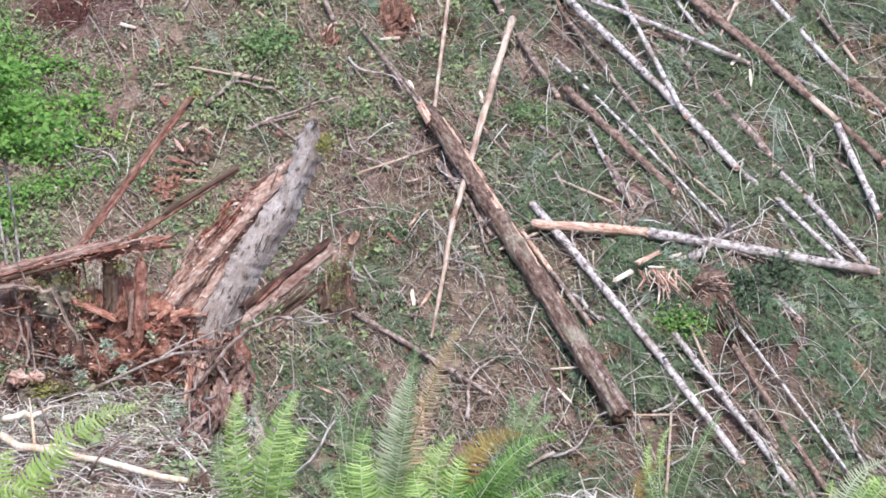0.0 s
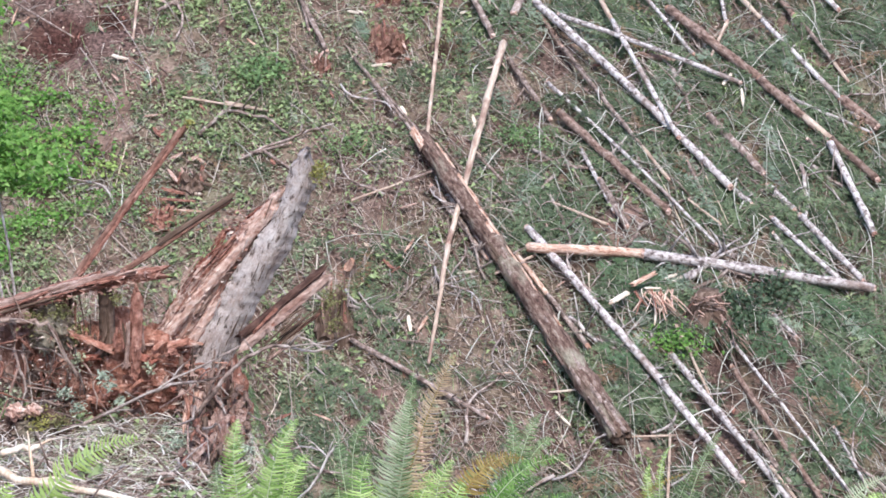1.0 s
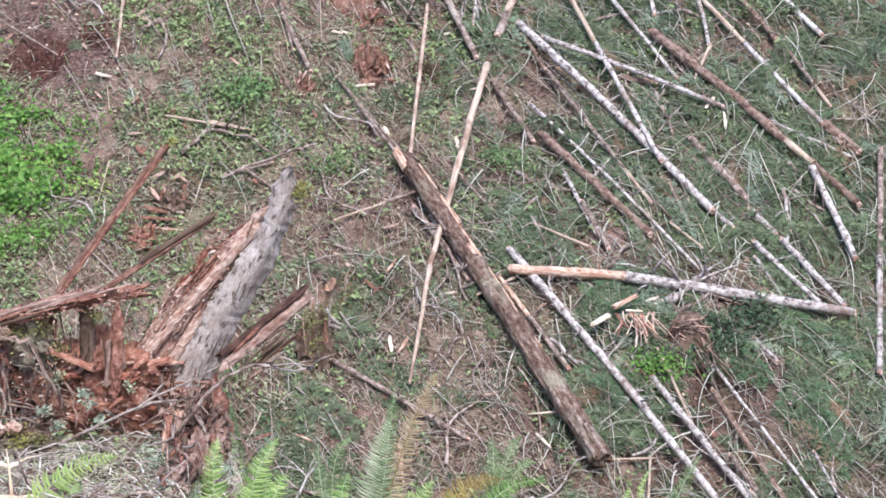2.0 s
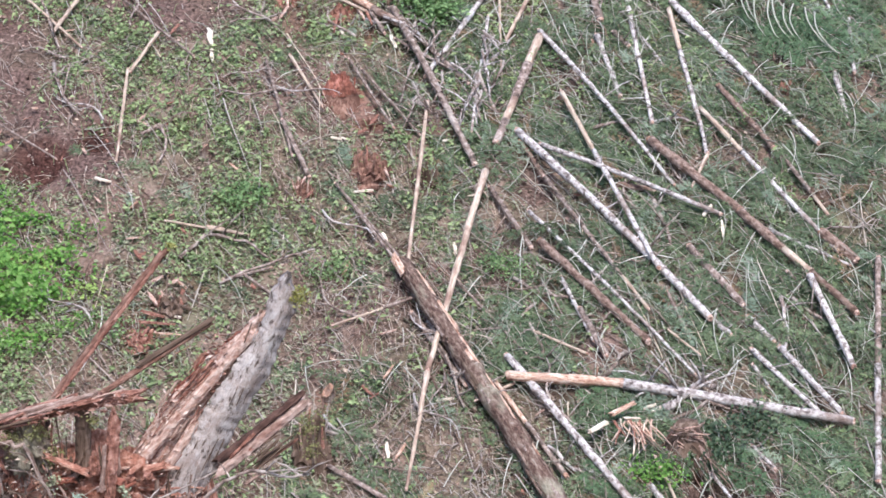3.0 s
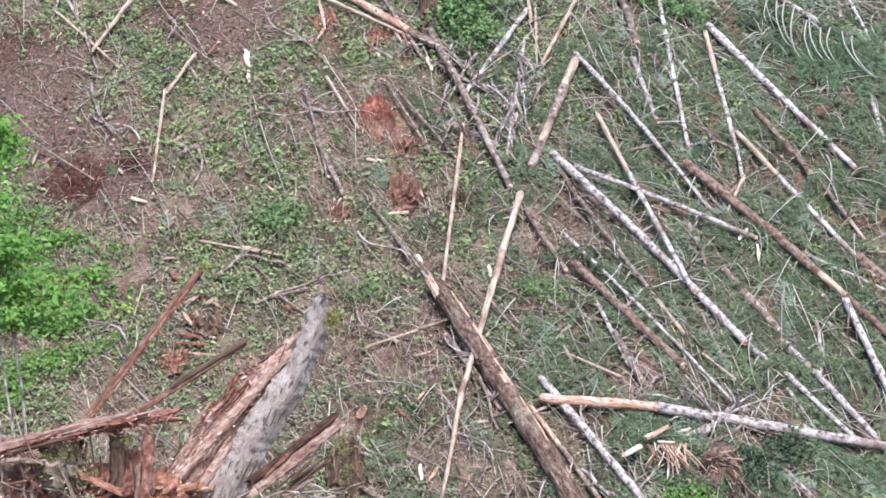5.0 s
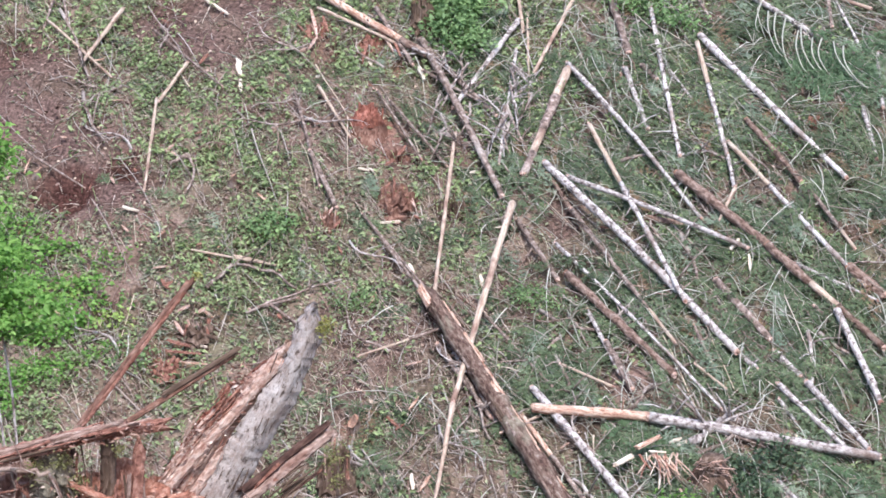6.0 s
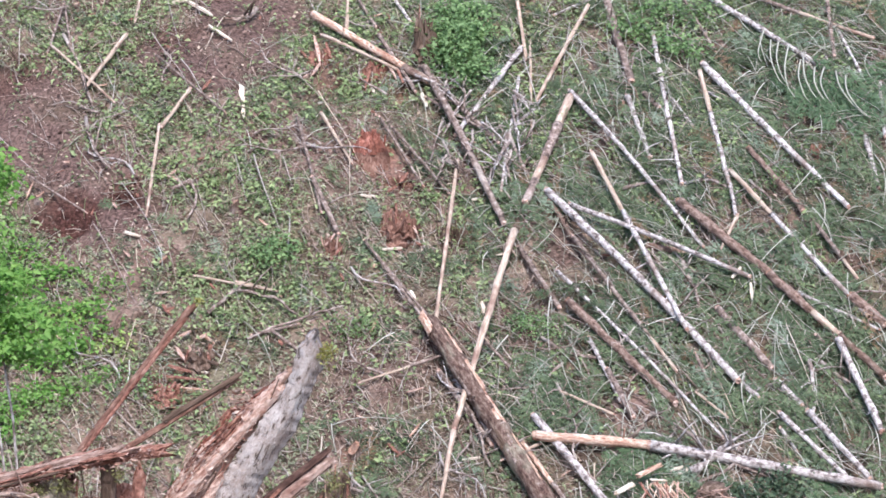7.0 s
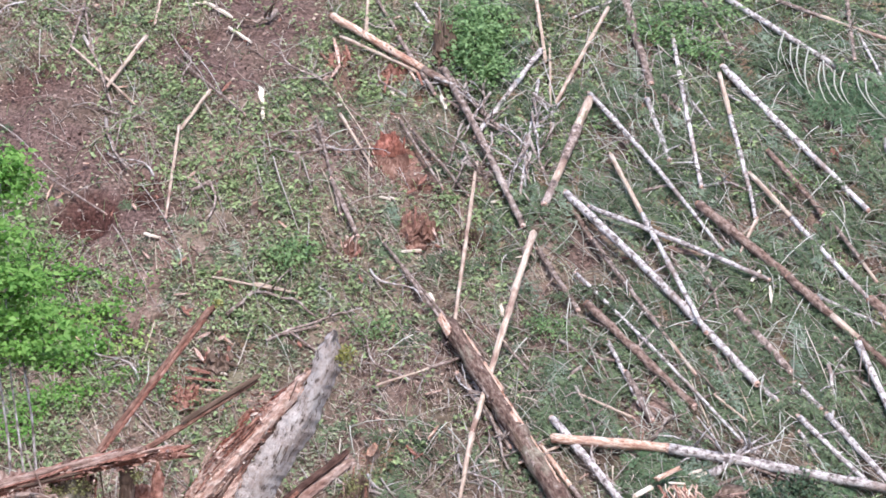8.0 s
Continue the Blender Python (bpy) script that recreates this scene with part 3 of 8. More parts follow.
def needle_tufts(rng, root, way, reach, count, size, up=(0.0, -0.5, 0.87)):
    """Branchlets from roots along ways, each clothed on both sides in short pointed needle tufts: vertices, triangles and the share along the branchlet."""
    n = len(root)
    up = np.array(up)
    across = np.cross(way, up)
    across /= np.linalg.norm(across, axis=1, keepdims=True) + 1e-6
    s = (np.arange(count) + 0.5) / count
    s = s[None, :] + rng.uniform(-0.4, 0.4, (n, count)) / count
    side = np.where(np.arange(count) % 2, 1.0, -1.0)[None, :]
    axis = root[:, None] + way[:, None] * (reach[:, None] * s)[..., None] - up * (reach[:, None] * 0.18 * s * s)[..., None]
    turn = 0.85 + rng.normal(0, 0.25, (n, count))
    out = way[:, None] * np.cos(turn)[..., None] + across[:, None] * (side * np.sin(turn))[..., None] + up * rng.normal(-0.05, 0.3, (n, count))[..., None]
    long = size * (1.15 - 0.65 * s) * rng.uniform(0.7, 1.3, (n, count))
    half = way[:, None] * (long * rng.uniform(0.16, 0.26, (n, count)))[..., None] + up * rng.normal(0, 0.004, (n, count))[..., None]
    verts = np.stack([axis - half, axis + half, axis + out * long[..., None]], 2).reshape(-1, 3)
    return verts, np.arange(n * count * 3).reshape(-1, 3), s.ravel()


def needle_mesh(name, verts, faces, tones, mat):
    me = bpy.data.meshes.new(name)
    fill_mesh(me, verts, faces, mat, False)
    layer = me.attributes.new("tone", "FLOAT", "POINT")
    layer.data.foreach_set("value", np.clip(tones, 0, 1).astype(np.float32))
    return me


def lay_boughs():
    """Conifer sprays heaped over one another: a stem with two rows of needle-clothed branchlets."""
    rng = np.random.default_rng(43)
    n, pairs, count = 4300, 9, 8
    p = spread(rng, n, SLOPE, bough_weight)
    zone = slash_zone(p[:, 0], p[:, 1])
    ang = np.where(rng.random(n) < 0.65, -0.95 + rng.normal(0, 0.45, n), rng.uniform(0, 2 * math.pi, n))
    length = 0.35 + 0.65 * rng.random(n)
    d = np.stack([np.cos(ang), np.sin(ang)], 1)
    q = np.stack([-d[:, 1], d[:, 0]], 1)
    bend = rng.normal(0, 0.25, n) * length
    lift = 0.01 + (0.05 + 0.15 * zone) * rng.random(n) ** 1.7
    arch = 0.13 * rng.random(n) * length
    hand = np.repeat([-1.0, 1.0], pairs)[None, :]
    s = np.tile(np.linspace(0.06, 1.0, pairs), 2)[None, :] + rng.uniform(-0.04, 0.04, (n, 2 * pairs))
    xy = p[:, None] + d[:, None] * ((s - 0.5) * length[:, None])[..., None] + q[:, None] * (bend[:, None] * (s * s - s))[..., None]
    z = height(xy[..., 0], xy[..., 1]) + lift[:, None] + arch[:, None] * 4 * s * (1 - s)
    root = np.concatenate([xy, z[..., None]], -1).reshape(-1, 3)
    fan = np.radians(50) + rng.normal(0, 0.2, (n, 2 * pairs))
    way = d[:, None] * np.cos(fan)[..., None] + q[:, None] * (hand * np.sin(fan))[..., None]
    way = np.concatenate([way, (0.577 * way[..., 1] + rng.normal(0.0, 0.2, (n, 2 * pairs)))[..., None]], -1)
    way = (way / np.linalg.norm(way, axis=-1, keepdims=True)).reshape(-1, 3)
    reach = ((0.05 + length[:, None] * (0.3 - 0.25 * s)) * rng.uniform(0.6, 1.25, (n, 2 * pairs))).ravel()
    verts, faces, share = needle_tufts(rng, root, way, reach, count, 0.072)
    spray = np.repeat(rng.random(n), 2 * pairs * count)
    tones = np.repeat(0.6 * spray + 0.22 * np.repeat(rng.random(n * 2 * pairs), count) + 0.25 * share - 0.04, 3)
    lot = np.repeat(rng.random(n), 2 * pairs * count)
    for name, chosen, mat, label in (
        ("pale_conifer_boughs", lot > 0.88, NEEDLES_PALE, "pale grey-green sprays showing their undersides"),
        ("conifer_boughs", (lot > 0.05) & (lot <= 0.88), NEEDLES, "grey-green conifer boughs lying thick on the slope"),
        ("dry_conifer_boughs", lot <= 0.05, NEEDLES_DRY, "dry brown conifer sprays among the green slash"),
    ):
        keep = np.repeat(chosen, 3)
        me = needle_mesh(name, verts[keep], np.arange(int(keep.sum())).reshape(-1, 3), tones[keep], mat)
        tagged(new(name, me), label, "conifer boughs", kind="stuff")
    v, f = strands(rng, p, ang, length, np.full(n, 0.006), arch, bend / length, lift, 4)
    stuff("bough_stems", v, f, TWIGS, "thin brown stems of the cut conifer boughs", "branches")


def leaves(rng, centre, size, normal_mix=0.6, fold=0.25, wide=0.34):
    """Kite-shaped folded leaves at the centres: vertices and triangles-as-quads."""
    n = len(centre)
    a = rng.uniform(0, 2 * math.pi, n)
    d = np.stack([np.cos(a), np.sin(a), rng.normal(0, 0.35, n)], 1)
    up = np.array([0, -0.35, 0.9]) + rng.normal(0, normal_mix, (n, 3))
    w = np.cross(d, up)
    w /= np.linalg.norm(w, axis=1, keepdims=True) + 1e-6
    up = np.cross(w, d)
    size = size[:, None]
    verts = np.stack([centre, centre + d * size * 0.45 + w * size * wide + up * size * fold, centre + d * size * 0.45, centre + d * size - up * size * 0.15, centre + d * size * 0.45 - w * size * wide + up * size * fold], 1).reshape(-1, 3)
    i = np.arange(n)[:, None] * 5
    return verts, np.concatenate([i + [0, 2, 3, 1], i + [0, 4, 3, 2]])


def lay_herbs():
    rng = np.random.default_rng(47)
    n, each = 3800, 8
    p = spread(rng, n, SLOPE, herb_weight)
    spot = np.repeat(p, each, 0) + rng.normal(0, 0.075, (n * each, 2))
    z = height(spot[:, 0], spot[:, 1]) + rng.uniform(0.03, 0.2, n * each)
    v, f = leaves(rng, np.column_stack([spot, z]), rng.uniform(0.05, 0.13, n * each), 0.6, 0.25, 0.27)
    stuff("undergrowth_leaves", v, f, HERB, "low bright green herbs and seedlings on the slope", "undergrowth")
    n, each = 5600, 7
    p = spread(rng, n, SLOPE, lambda x, y: (0.25 + 0.75 * lattice(x, y, 0.7, 24)) * (1 - 0.85 * slash_zone(x, y)) * (1 - 0.6 * trodden(x, y)) * (1 - 0.95 * bare_here(x, y)))
    spot = np.repeat(p, each, 0) + rng.normal(0, 0.09, (n * each, 2))
    v, f = leaves(rng, np.column_stack([spot, height(spot[:, 0], spot[:, 1]) + rng.uniform(0.02, 0.1, n * each)]), rng.uniform(0.04, 0.12, n * each), 0.6, 0.2, 0.21)
    stuff("low_dull_leaves", v, f, HERB_DULL, "low dull green ground plants between the twigs", "undergrowth")
    n = 4200
    p = spread(rng, n, SLOPE, herb_weight)
    v, f = strands(rng, p, rng.uniform(0, math.pi, n), rng.uniform(0.15, 0.4, n), np.full(n, 0.008), rng.uniform(0.08, 0.2, n), rng.normal(0, 0.4, n), np.full(n, 0.01), 5, 3, 0.2)
    stuff("grass_blades", v, f, HERB, "tufts of arching green grass blades", "grass")
    n, each = 1700, 9
    p = spread(rng, n, (BANK[0], BANK[1], -0.8, BANK[3]), lambda x, y: smooth((lattice(x, y, 0.45, 35) - 0.2) / 0.5))
    spot = np.repeat(p, each, 0) + rng.normal(0, 0.04, (n * each, 2))
    v, f = leaves(rng, np.column_stack([spot, height(spot[:, 0], spot[:, 1]) + rng.uniform(0.02, 0.13, n * each)]), rng.uniform(0.025, 0.065, n * each), 0.9, 0.1, 0.12)
    stuff("bank_lichen", v, f, LICHEN_TUFT, "grey-green lichen tufts on the littered bank", "lichen")
    n, each = 1100, 7
    p = spread(rng, n, (BANK[0], BANK[1], 0.4, BANK[3]), lambda x, y: smooth((lattice(x, y, 0.6, 33) - 0.35) / 0.4))
    spot = np.repeat(p, each, 0) + rng.normal(0, 0.05, (n * each, 2))
    v, f = leaves(rng, np.column_stack([spot, height(spot[:, 0], spot[:, 1]) + rng.uniform(0.02, 0.16, n * each)]), rng.uniform(0.03, 0.08, n * each))
    stuff("bank_seedlings", v, f, HERB, "small green seedlings on the littered bank", "undergrowth")


def lay_litter():
    rng = np.random.default_rng(53)
    for name, n, box, size, label in (("slope_litter", 42000, SLOPE, 0.062, "brown bark flakes and leaf litter on the slope"), ("bank_litter", 15000, BANK, 0.028, "bark flakes and dead leaves on the near bank")):
        p = spread(rng, n, box, lambda x, y: (0.5 + 0.5 * lattice(x, y, 0.6, 31)) * (1 - 0.3 * bare_here(x, y)))
        c = np.column_stack([p, height(p[:, 0], p[:, 1]) + rng.uniform(0.01, 0.06, n)])
        v, f = leaves(rng, c, size * (0.4 + 1.2 * rng.random(n) ** 2), 0.4, 0.05)
        stuff(name, v, f, LITTER if box is SLOPE else BANK_LITTER, label, "litter")


lay_twigs()
lay_boughs()
lay_herbs()
lay_litter()


# ---- things on the slope ----
def wood_chip(a, b, width, mat=WOOD_CHIP, label="pale splintered wood chip on the slope", name="wood_chip"):
    """A split flake: a thick tapered sliver with ragged ends."""
    a, b = (Vector(q) + Vector((0, -0.02, 0.025)) for q in (a, b))
    width = width if mat == WOOD_CHIP else width * 0.6
    m, length = along(a, b)
    rng = random.Random(round((a[0] * 5 + a[1] * 11) * 100))
    bm_v, bm_f = [], []
    n = 5
    for i in range(n + 1):
        s = i / n
        w = width * (0.3 + 0.75 * math.sin(math.pi * min(1, s * 0.85 + 0.1))) * rng.uniform(0.85, 1.08)
        t = width * 0.4 * rng.uniform(0.85, 1.1)
        x = rng.uniform(-0.14, 0.14) * width
        for u, v in ((-1, -1), (1, -1), (1, 1), (-1, 1)):
            bm_v.append(Vector((x + u * w / 2, v * t / 2, s * length + rng.uniform(-0.06, 0.06) * length * (i in (0, n)))))
    for i in range(n):
        for k in range(4):
            j = (k + 1) % 4
            bm_f.append((i * 4 + k, i * 4 + j, i * 4 + 4 + j, i * 4 + 4 + k))
    bm_f += [(3, 2, 1, 0), (n * 4, n * 4 + 1, n * 4 + 2, n * 4 + 3)]
    ob = new(name, smooth_mesh(name, bm_v, bm_f, mat, True))
    ob.matrix_basis = m
    return tagged(ob, label, "wood chip", "wood chips")


def lath(parent, a, b, w0, w1, thick, mat, name="splinter", label="", ragged=0.08, seed=0, n=9, bow=0.0):
    """A split shard of wood with fibrous ragged ends, from a to b in its thing's own space."""
    rng = random.Random(seed * 31 + 7)
    m, length = along(a, b)
    verts, faces = [], []
    sides = 8
    wave = [rng.uniform(-0.1, 0.1) for _ in range(n + 1)]
    for i in range(n + 1):
        s = i / n
        w = w0 + (w1 - w0) * s
        for k in range(sides):
            ang = 2 * math.pi * (k + 0.5) / sides
            x, y = math.cos(ang) * w / 2 * (1 + rng.uniform(-0.09, 0.09)), math.sin(ang) * thick / 2 * (1 + rng.uniform(-0.12, 0.12))
            end = rng.uniform(-1, 1) * ragged if i in (0, n) else 0
            verts.append(Vector((x + wave[i] * w * 0.5 + bow * math.sin(math.pi * s), y, s * length + end)))
    for i in range(n):
        for k in range(sides):
            j = (k + 1) % sides
            faces.append((i * sides + k, i * sides + j, (i + 1) * sides + j, (i + 1) * sides + k))
    for o, flip in ((0, True), (n * sides, False)):
        verts.append(sum((verts[o + k] for k in range(sides)), Vector()) / sides)
        c = len(verts) - 1
        for k in range(sides):
            j = (k + 1) % sides
            faces.append((c, o + j, o + k) if flip else (c, o + k, o + j))
    return part(name, smooth_mesh(name, verts, faces, mat, True), parent, label, m)


def cut_stump(p, r, tall, bark_mat=BARK_BROWN, tilt=20, label="small cut stump with an orange sawn face"):
    """A low stub felled with two cuts: a slanted face, a step, and a torn hinge of fibres."""
    rng = random.Random(round((p[0] * 3 + p[1]) * 100))
    root = thing("cut_stump", Matrix.Translation(p) @ pose(0, 0, 0, tilt + rng.uniform(-8, 12), rng.uniform(-15, 15), rng.uniform(-40, 40)), label, "tree stump", "cut stumps")
    sides = 14
    slope = rng.uniform(0.35, 0.75)
    rims = []
    for z, q in ((-0.25, 1.5), (0.0, 1.25), (0.5, 1.05), (1.0, 1.0)):
        ring = []
        for k in range(sides):
            a = 2 * math.pi * k / sides
            w = r * q * (1 + rng.uniform(-0.1, 0.1))
            top = tall * z if z < 1 else tall + slope * math.cos(a) * w + (0.35 * r if math.cos(a) > 0.25 else 0.0)
            ring.append(Vector((math.cos(a) * w, math.sin(a) * w, top if z >= 0 else z)))
        rims.append(ring)
    verts = [q for ring in rims for q in ring]
    faces = [(i * sides + k, i * sides + (k + 1) % sides, (i + 1) * sides + (k + 1) % sides, (i + 1) * sides + k) for i in range(3) for k in range(sides)]
    part("bark", smooth_mesh("bark", verts, faces, bark_mat), root)
    top = rims[-1]
    mid = [q * 0.55 + Vector((0, 0, q.z * 0.45 + rng.uniform(-0.01, 0.01))) for q in top]
    heart = Vector((0, 0, sum(q.z for q in top) / sides))
    verts = [q * 0.97 for q in top] + mid + [heart]
    faces = [(k, (k + 1) % sides, sides + (k + 1) % sides, sides + k) for k in range(sides)] + [(sides + k, sides + (k + 1) % sides, 2 * sides) for k in range(sides)]
    part("sawn_face", smooth_mesh("sawn_face", verts, faces, WOOD_CUT, True), root, "fresh orange wood")
    for k in range(5):
        y = rng.uniform(-0.7, 0.7) * r
        lath(root, (0.25 * r, y, tall), (0.25 * r + rng.uniform(-0.02, 0.02), y, tall + rng.uniform(0.5, 1.1) * r), 0.02, 0.01, 0.012, WOOD_TORN, "splinter", "", 0.02, k, 4)
    return root


def rotten_stump(p, r, tall, label, mat=RED_CRUMBLE, splinters=8, moss=0):
    """A low heap of crumbling wood with upright broken fibres."""
    rng = random.Random(round((p[0] * 9 + p[1]) * 100))
    root = thing("rotten_stump", Matrix.Translation(p), label, "rotten stump", "rotten stumps")
    verts, faces = [], []
    rings, sides = 12, 30
    for i in range(rings):
        s = i / (rings - 1)
        for k in range(sides):
            a = 2 * math.pi * k / sides
            q = r * (1.2 - 0.6 * s ** 2) * (1 + 0.22 * math.sin(3 * a + r * 40) + rng.uniform(-0.25, 0.2))
            verts.append((math.cos(a) * q, math.sin(a) * q, -0.2 + (tall * 0.8 + 0.2) * s * (1 + rng.uniform(-0.3, 0.3)) + (0.1 * tall * math.sin(2 * a) if i > 5 else 0)))
    for i in range(rings - 1):
        for k in range(sides):
            j = (k + 1) % sides
            faces.append((i * sides + k, i * sides + j, (i + 1) * sides + j, (i + 1) * sides + k))
    verts.append((0, 0, tall * 0.4))
    faces += [(len(verts) - 1, (rings - 1) * sides + k, (rings - 1) * sides + (k + 1) % sides) for k in range(sides)]
    part("core", smooth_mesh("core", verts, faces, mat, True), root)
    for k in range(splinters):
        a = rng.uniform(0, 2 * math.pi)
        q = r * rng.uniform(0.3, 0.95)
        base = (math.cos(a) * q, math.sin(a) * q, tall * 0.2)
        top = (math.cos(a) * q + r * rng.uniform(-0.35, 0.35), math.sin(a) * q + r * rng.uniform(-0.35, 0.35), tall * rng.uniform(0.7, 1.4))
        lath(root, base, top, r * rng.uniform(0.16, 0.36), r * 0.1, r * 0.12, rng.choice((mat, WOOD_ROT, WOOD_TORN)), seed=k, n=5, ragged=0.03)
    if moss:
        nr = np.random.default_rng(5)
        c = np.column_stack([nr.normal(0, r * 0.6, moss), nr.normal(0, r * 0.6, moss), tall * nr.uniform(0.5, 1.15, moss)])
        v, f = leaves(nr, c, nr.uniform(0.03, 0.07, moss), 0.9)
        me = bpy.data.meshes.new("moss")
        fill_mesh(me, v, f, MOSS)
        tagged(part("moss", me, root, "yellow-green moss"), kind="stuff")
    return root


def snag(p, r, tall, label):
    """A broken stump with flaring roots and a skin of hanging fibres."""
    rng = random.Random(round((p[0] * 9 + p[1]) * 100))
    root = thing("broken_stump", Matrix.Translation(p), label, "tree stump", "rotten stumps")
    v, f = tube([(0, 0, -0.35), (0, 0, 0.0), (0, 0, tall * 0.5), (0, 0, tall)], [r * 1.6, r * 1.2, r * 0.85, r * 0.6], 22, 0.16, rng)
    part("core", smooth_mesh("core", v, f, WOOD_DARK), root)
    for k in range(110):
        a = rng.uniform(0, 2 * math.pi)
        z = rng.uniform(-0.1, tall)
        q = r * (1.22 - 0.55 * max(0.0, z) / tall)
        d = Vector((math.cos(a), math.sin(a), 0))
        end = d * q * rng.uniform(0.95, 1.4) + Vector((rng.uniform(-0.2, 0.2), 0, z - rng.uniform(0.12, 0.35)))
        lath(root, d * q + Vector((0, 0, z)), end, rng.uniform(0.012, 0.03), 0.01, 0.014, rng.choice((WOOD_DARK, BARK_BROWN, BARK_GREY, WOOD_ROT, WOOD_TORN)), "fibre", "", 0.03, k, 5)
    for k in range(26):
        z = tall - rng.random() ** 1.6 * 0.4
        base = Vector((rng.uniform(-1.1, 0.5) * r, -r * rng.uniform(0.7, 1.15), z))
        end = base + Vector((rng.uniform(0.05, 0.26), rng.uniform(-0.05, 0.05), rng.uniform(-0.1, 0.1)))
        lath(root, base, end, rng.uniform(0.014, 0.034), 0.012, 0.018, rng.choice((WOOD_TORN, WOOD_TORN, BARK_GREY, BARK_BROWN, WOOD_ROT_PALE)), "root", "", 0.03, 300 + k, 6, rng.uniform(-0.03, 0.03))
    for k in range(46):
        base = Vector((rng.uniform(0.1, 1.1) * r, -r * rng.uniform(0.5, 1.2), rng.uniform(-0.15, 0.2)))
        end = base + Vector((rng.uniform(0.05, 0.4), rng.uniform(-0.5, -0.2), -rng.uniform(0.2, 0.45)))
        lath(root, base, end, rng.uniform(0.012, 0.026), 0.01, 0.014, rng.choice((BARK_BROWN, BARK_GREY, WOOD_ROT_PALE, WOOD_DARK)), "root", "", 0.03, 400 + k, 6, rng.uniform(-0.05, 0.05))
    return root


def splinter_heap(p, label):
    """The shattered end of a stem: a torn orange chunk and a fan of thin ragged splinters below it."""
    rng = random.Random(12)
    root = thing("splintered_wood", Matrix.Translation(p), label, "splinters")
    down = Vector((0.0, -0.87, -0.5))
    lath(root, (-0.3, 0.16, 0.14), (0.02, 0.3, 0.26), 0.11, 0.07, 0.07, WOOD_RAW, "torn_chunk", "raw orange chunk of torn wood", 0.06, 1, 12)
    lath(root, (-0.62, -0.12, -0.02), (-0.36, 0.04, 0.07), 0.1, 0.12, 0.06, WOOD_CHIP, "torn_chunk", "pale split chunk", 0.06, 2, 12)
    lath(root, (-0.12, 0.06, 0.12), (0.1, 0.04, 0.12), 0.06, 0.04, 0.03, WOOD_CHIP, "splinter", "", 0.04, 3, 8)
    for k in range(30):
        base = Vector((rng.uniform(-0.3, 0.3), rng.uniform(-0.1, 0.2), rng.uniform(0.0, 0.14)))
        way = (down + Vector((rng.uniform(-0.5, 0.75), rng.uniform(-0.2, 0.2), rng.uniform(-0.1, 0.15)))).normalized()
        w = rng.uniform(0.018, 0.05)
        lath(root, base, base + way * rng.uniform(0.2, 0.55), w, w * 0.5, w * 0.5, rng.choice((WOOD_RAW, WOOD_RAW, WOOD_TORN, WOOD_PEELED, BARK_BROWN, WOOD_CHIP, WOOD_ROT)), "splinter", "", 0.025, 10 + k, 8, rng.uniform(-0.03, 0.03))
    return root


def leafy_shrub(p, rx, ry, tall, count, size, mat=SHRUB_LEAF, label="bright green leafy shrub among the slash", stems=9, clump=0.16):
    """Stems that fork from the base, and clumps of leaves about their tips."""
    seed = abs(round((p[0] * 3 + p[1]) * 100))
    rng, nr = random.Random(seed), np.random.default_rng(seed)
    root = thing("shrub", Matrix.Translation(p), label, "shrub", "shrubs")
    tips = []
    for k in range(stems):
        a = rng.uniform(0, 2 * math.pi)
        q = math.sqrt(rng.random())
        tip = Vector((math.cos(a) * q * rx, math.sin(a) * q * ry, tall * rng.uniform(0.55, 1.0) * (1.1 - 0.5 * q * q)))
        mid = Vector((tip.x * 0.4, tip.y * 0.4, tip.z * 0.55))
        v, f = tube([(tip.x * 0.03, tip.y * 0.03, -0.1), (tip.x * 0.1, tip.y * 0.1, tip.z * 0.2), mid, tip], [0.01 + tall * 0.006, 0.01 + tall * 0.005, 0.008 + tall * 0.002, 0.004], 5)
        part("stem", smooth_mesh("stem", v, f, BARK_GREY), root)
        for _ in range(5):
            s = rng.uniform(0.35, 1.0)
            tips.append(mid.lerp(tip, s) + Vector((rng.uniform(-1, 1) * rx, rng.uniform(-1, 1) * ry, rng.uniform(-0.5, 0.7) * tall * 0.4)) * 0.35)
    tips = np.array([tuple(t) for t in tips])
    c = tips[nr.integers(0, len(tips), count)] + nr.normal(0, clump, (count, 3)) * np.array([1, 1, 0.6])
    c[:, 2] = np.maximum(c[:, 2], 0.04 + 0.577 * np.minimum(c[:, 1], 1.0))
    v, f = leaves(nr, c, size * nr.uniform(0.6, 1.25, count), 0.45)
    me = bpy.data.meshes.new("crown")
    fill_mesh(me, v, f, mat)
    tagged(part("crown", me, root), kind="stuff")
    return root


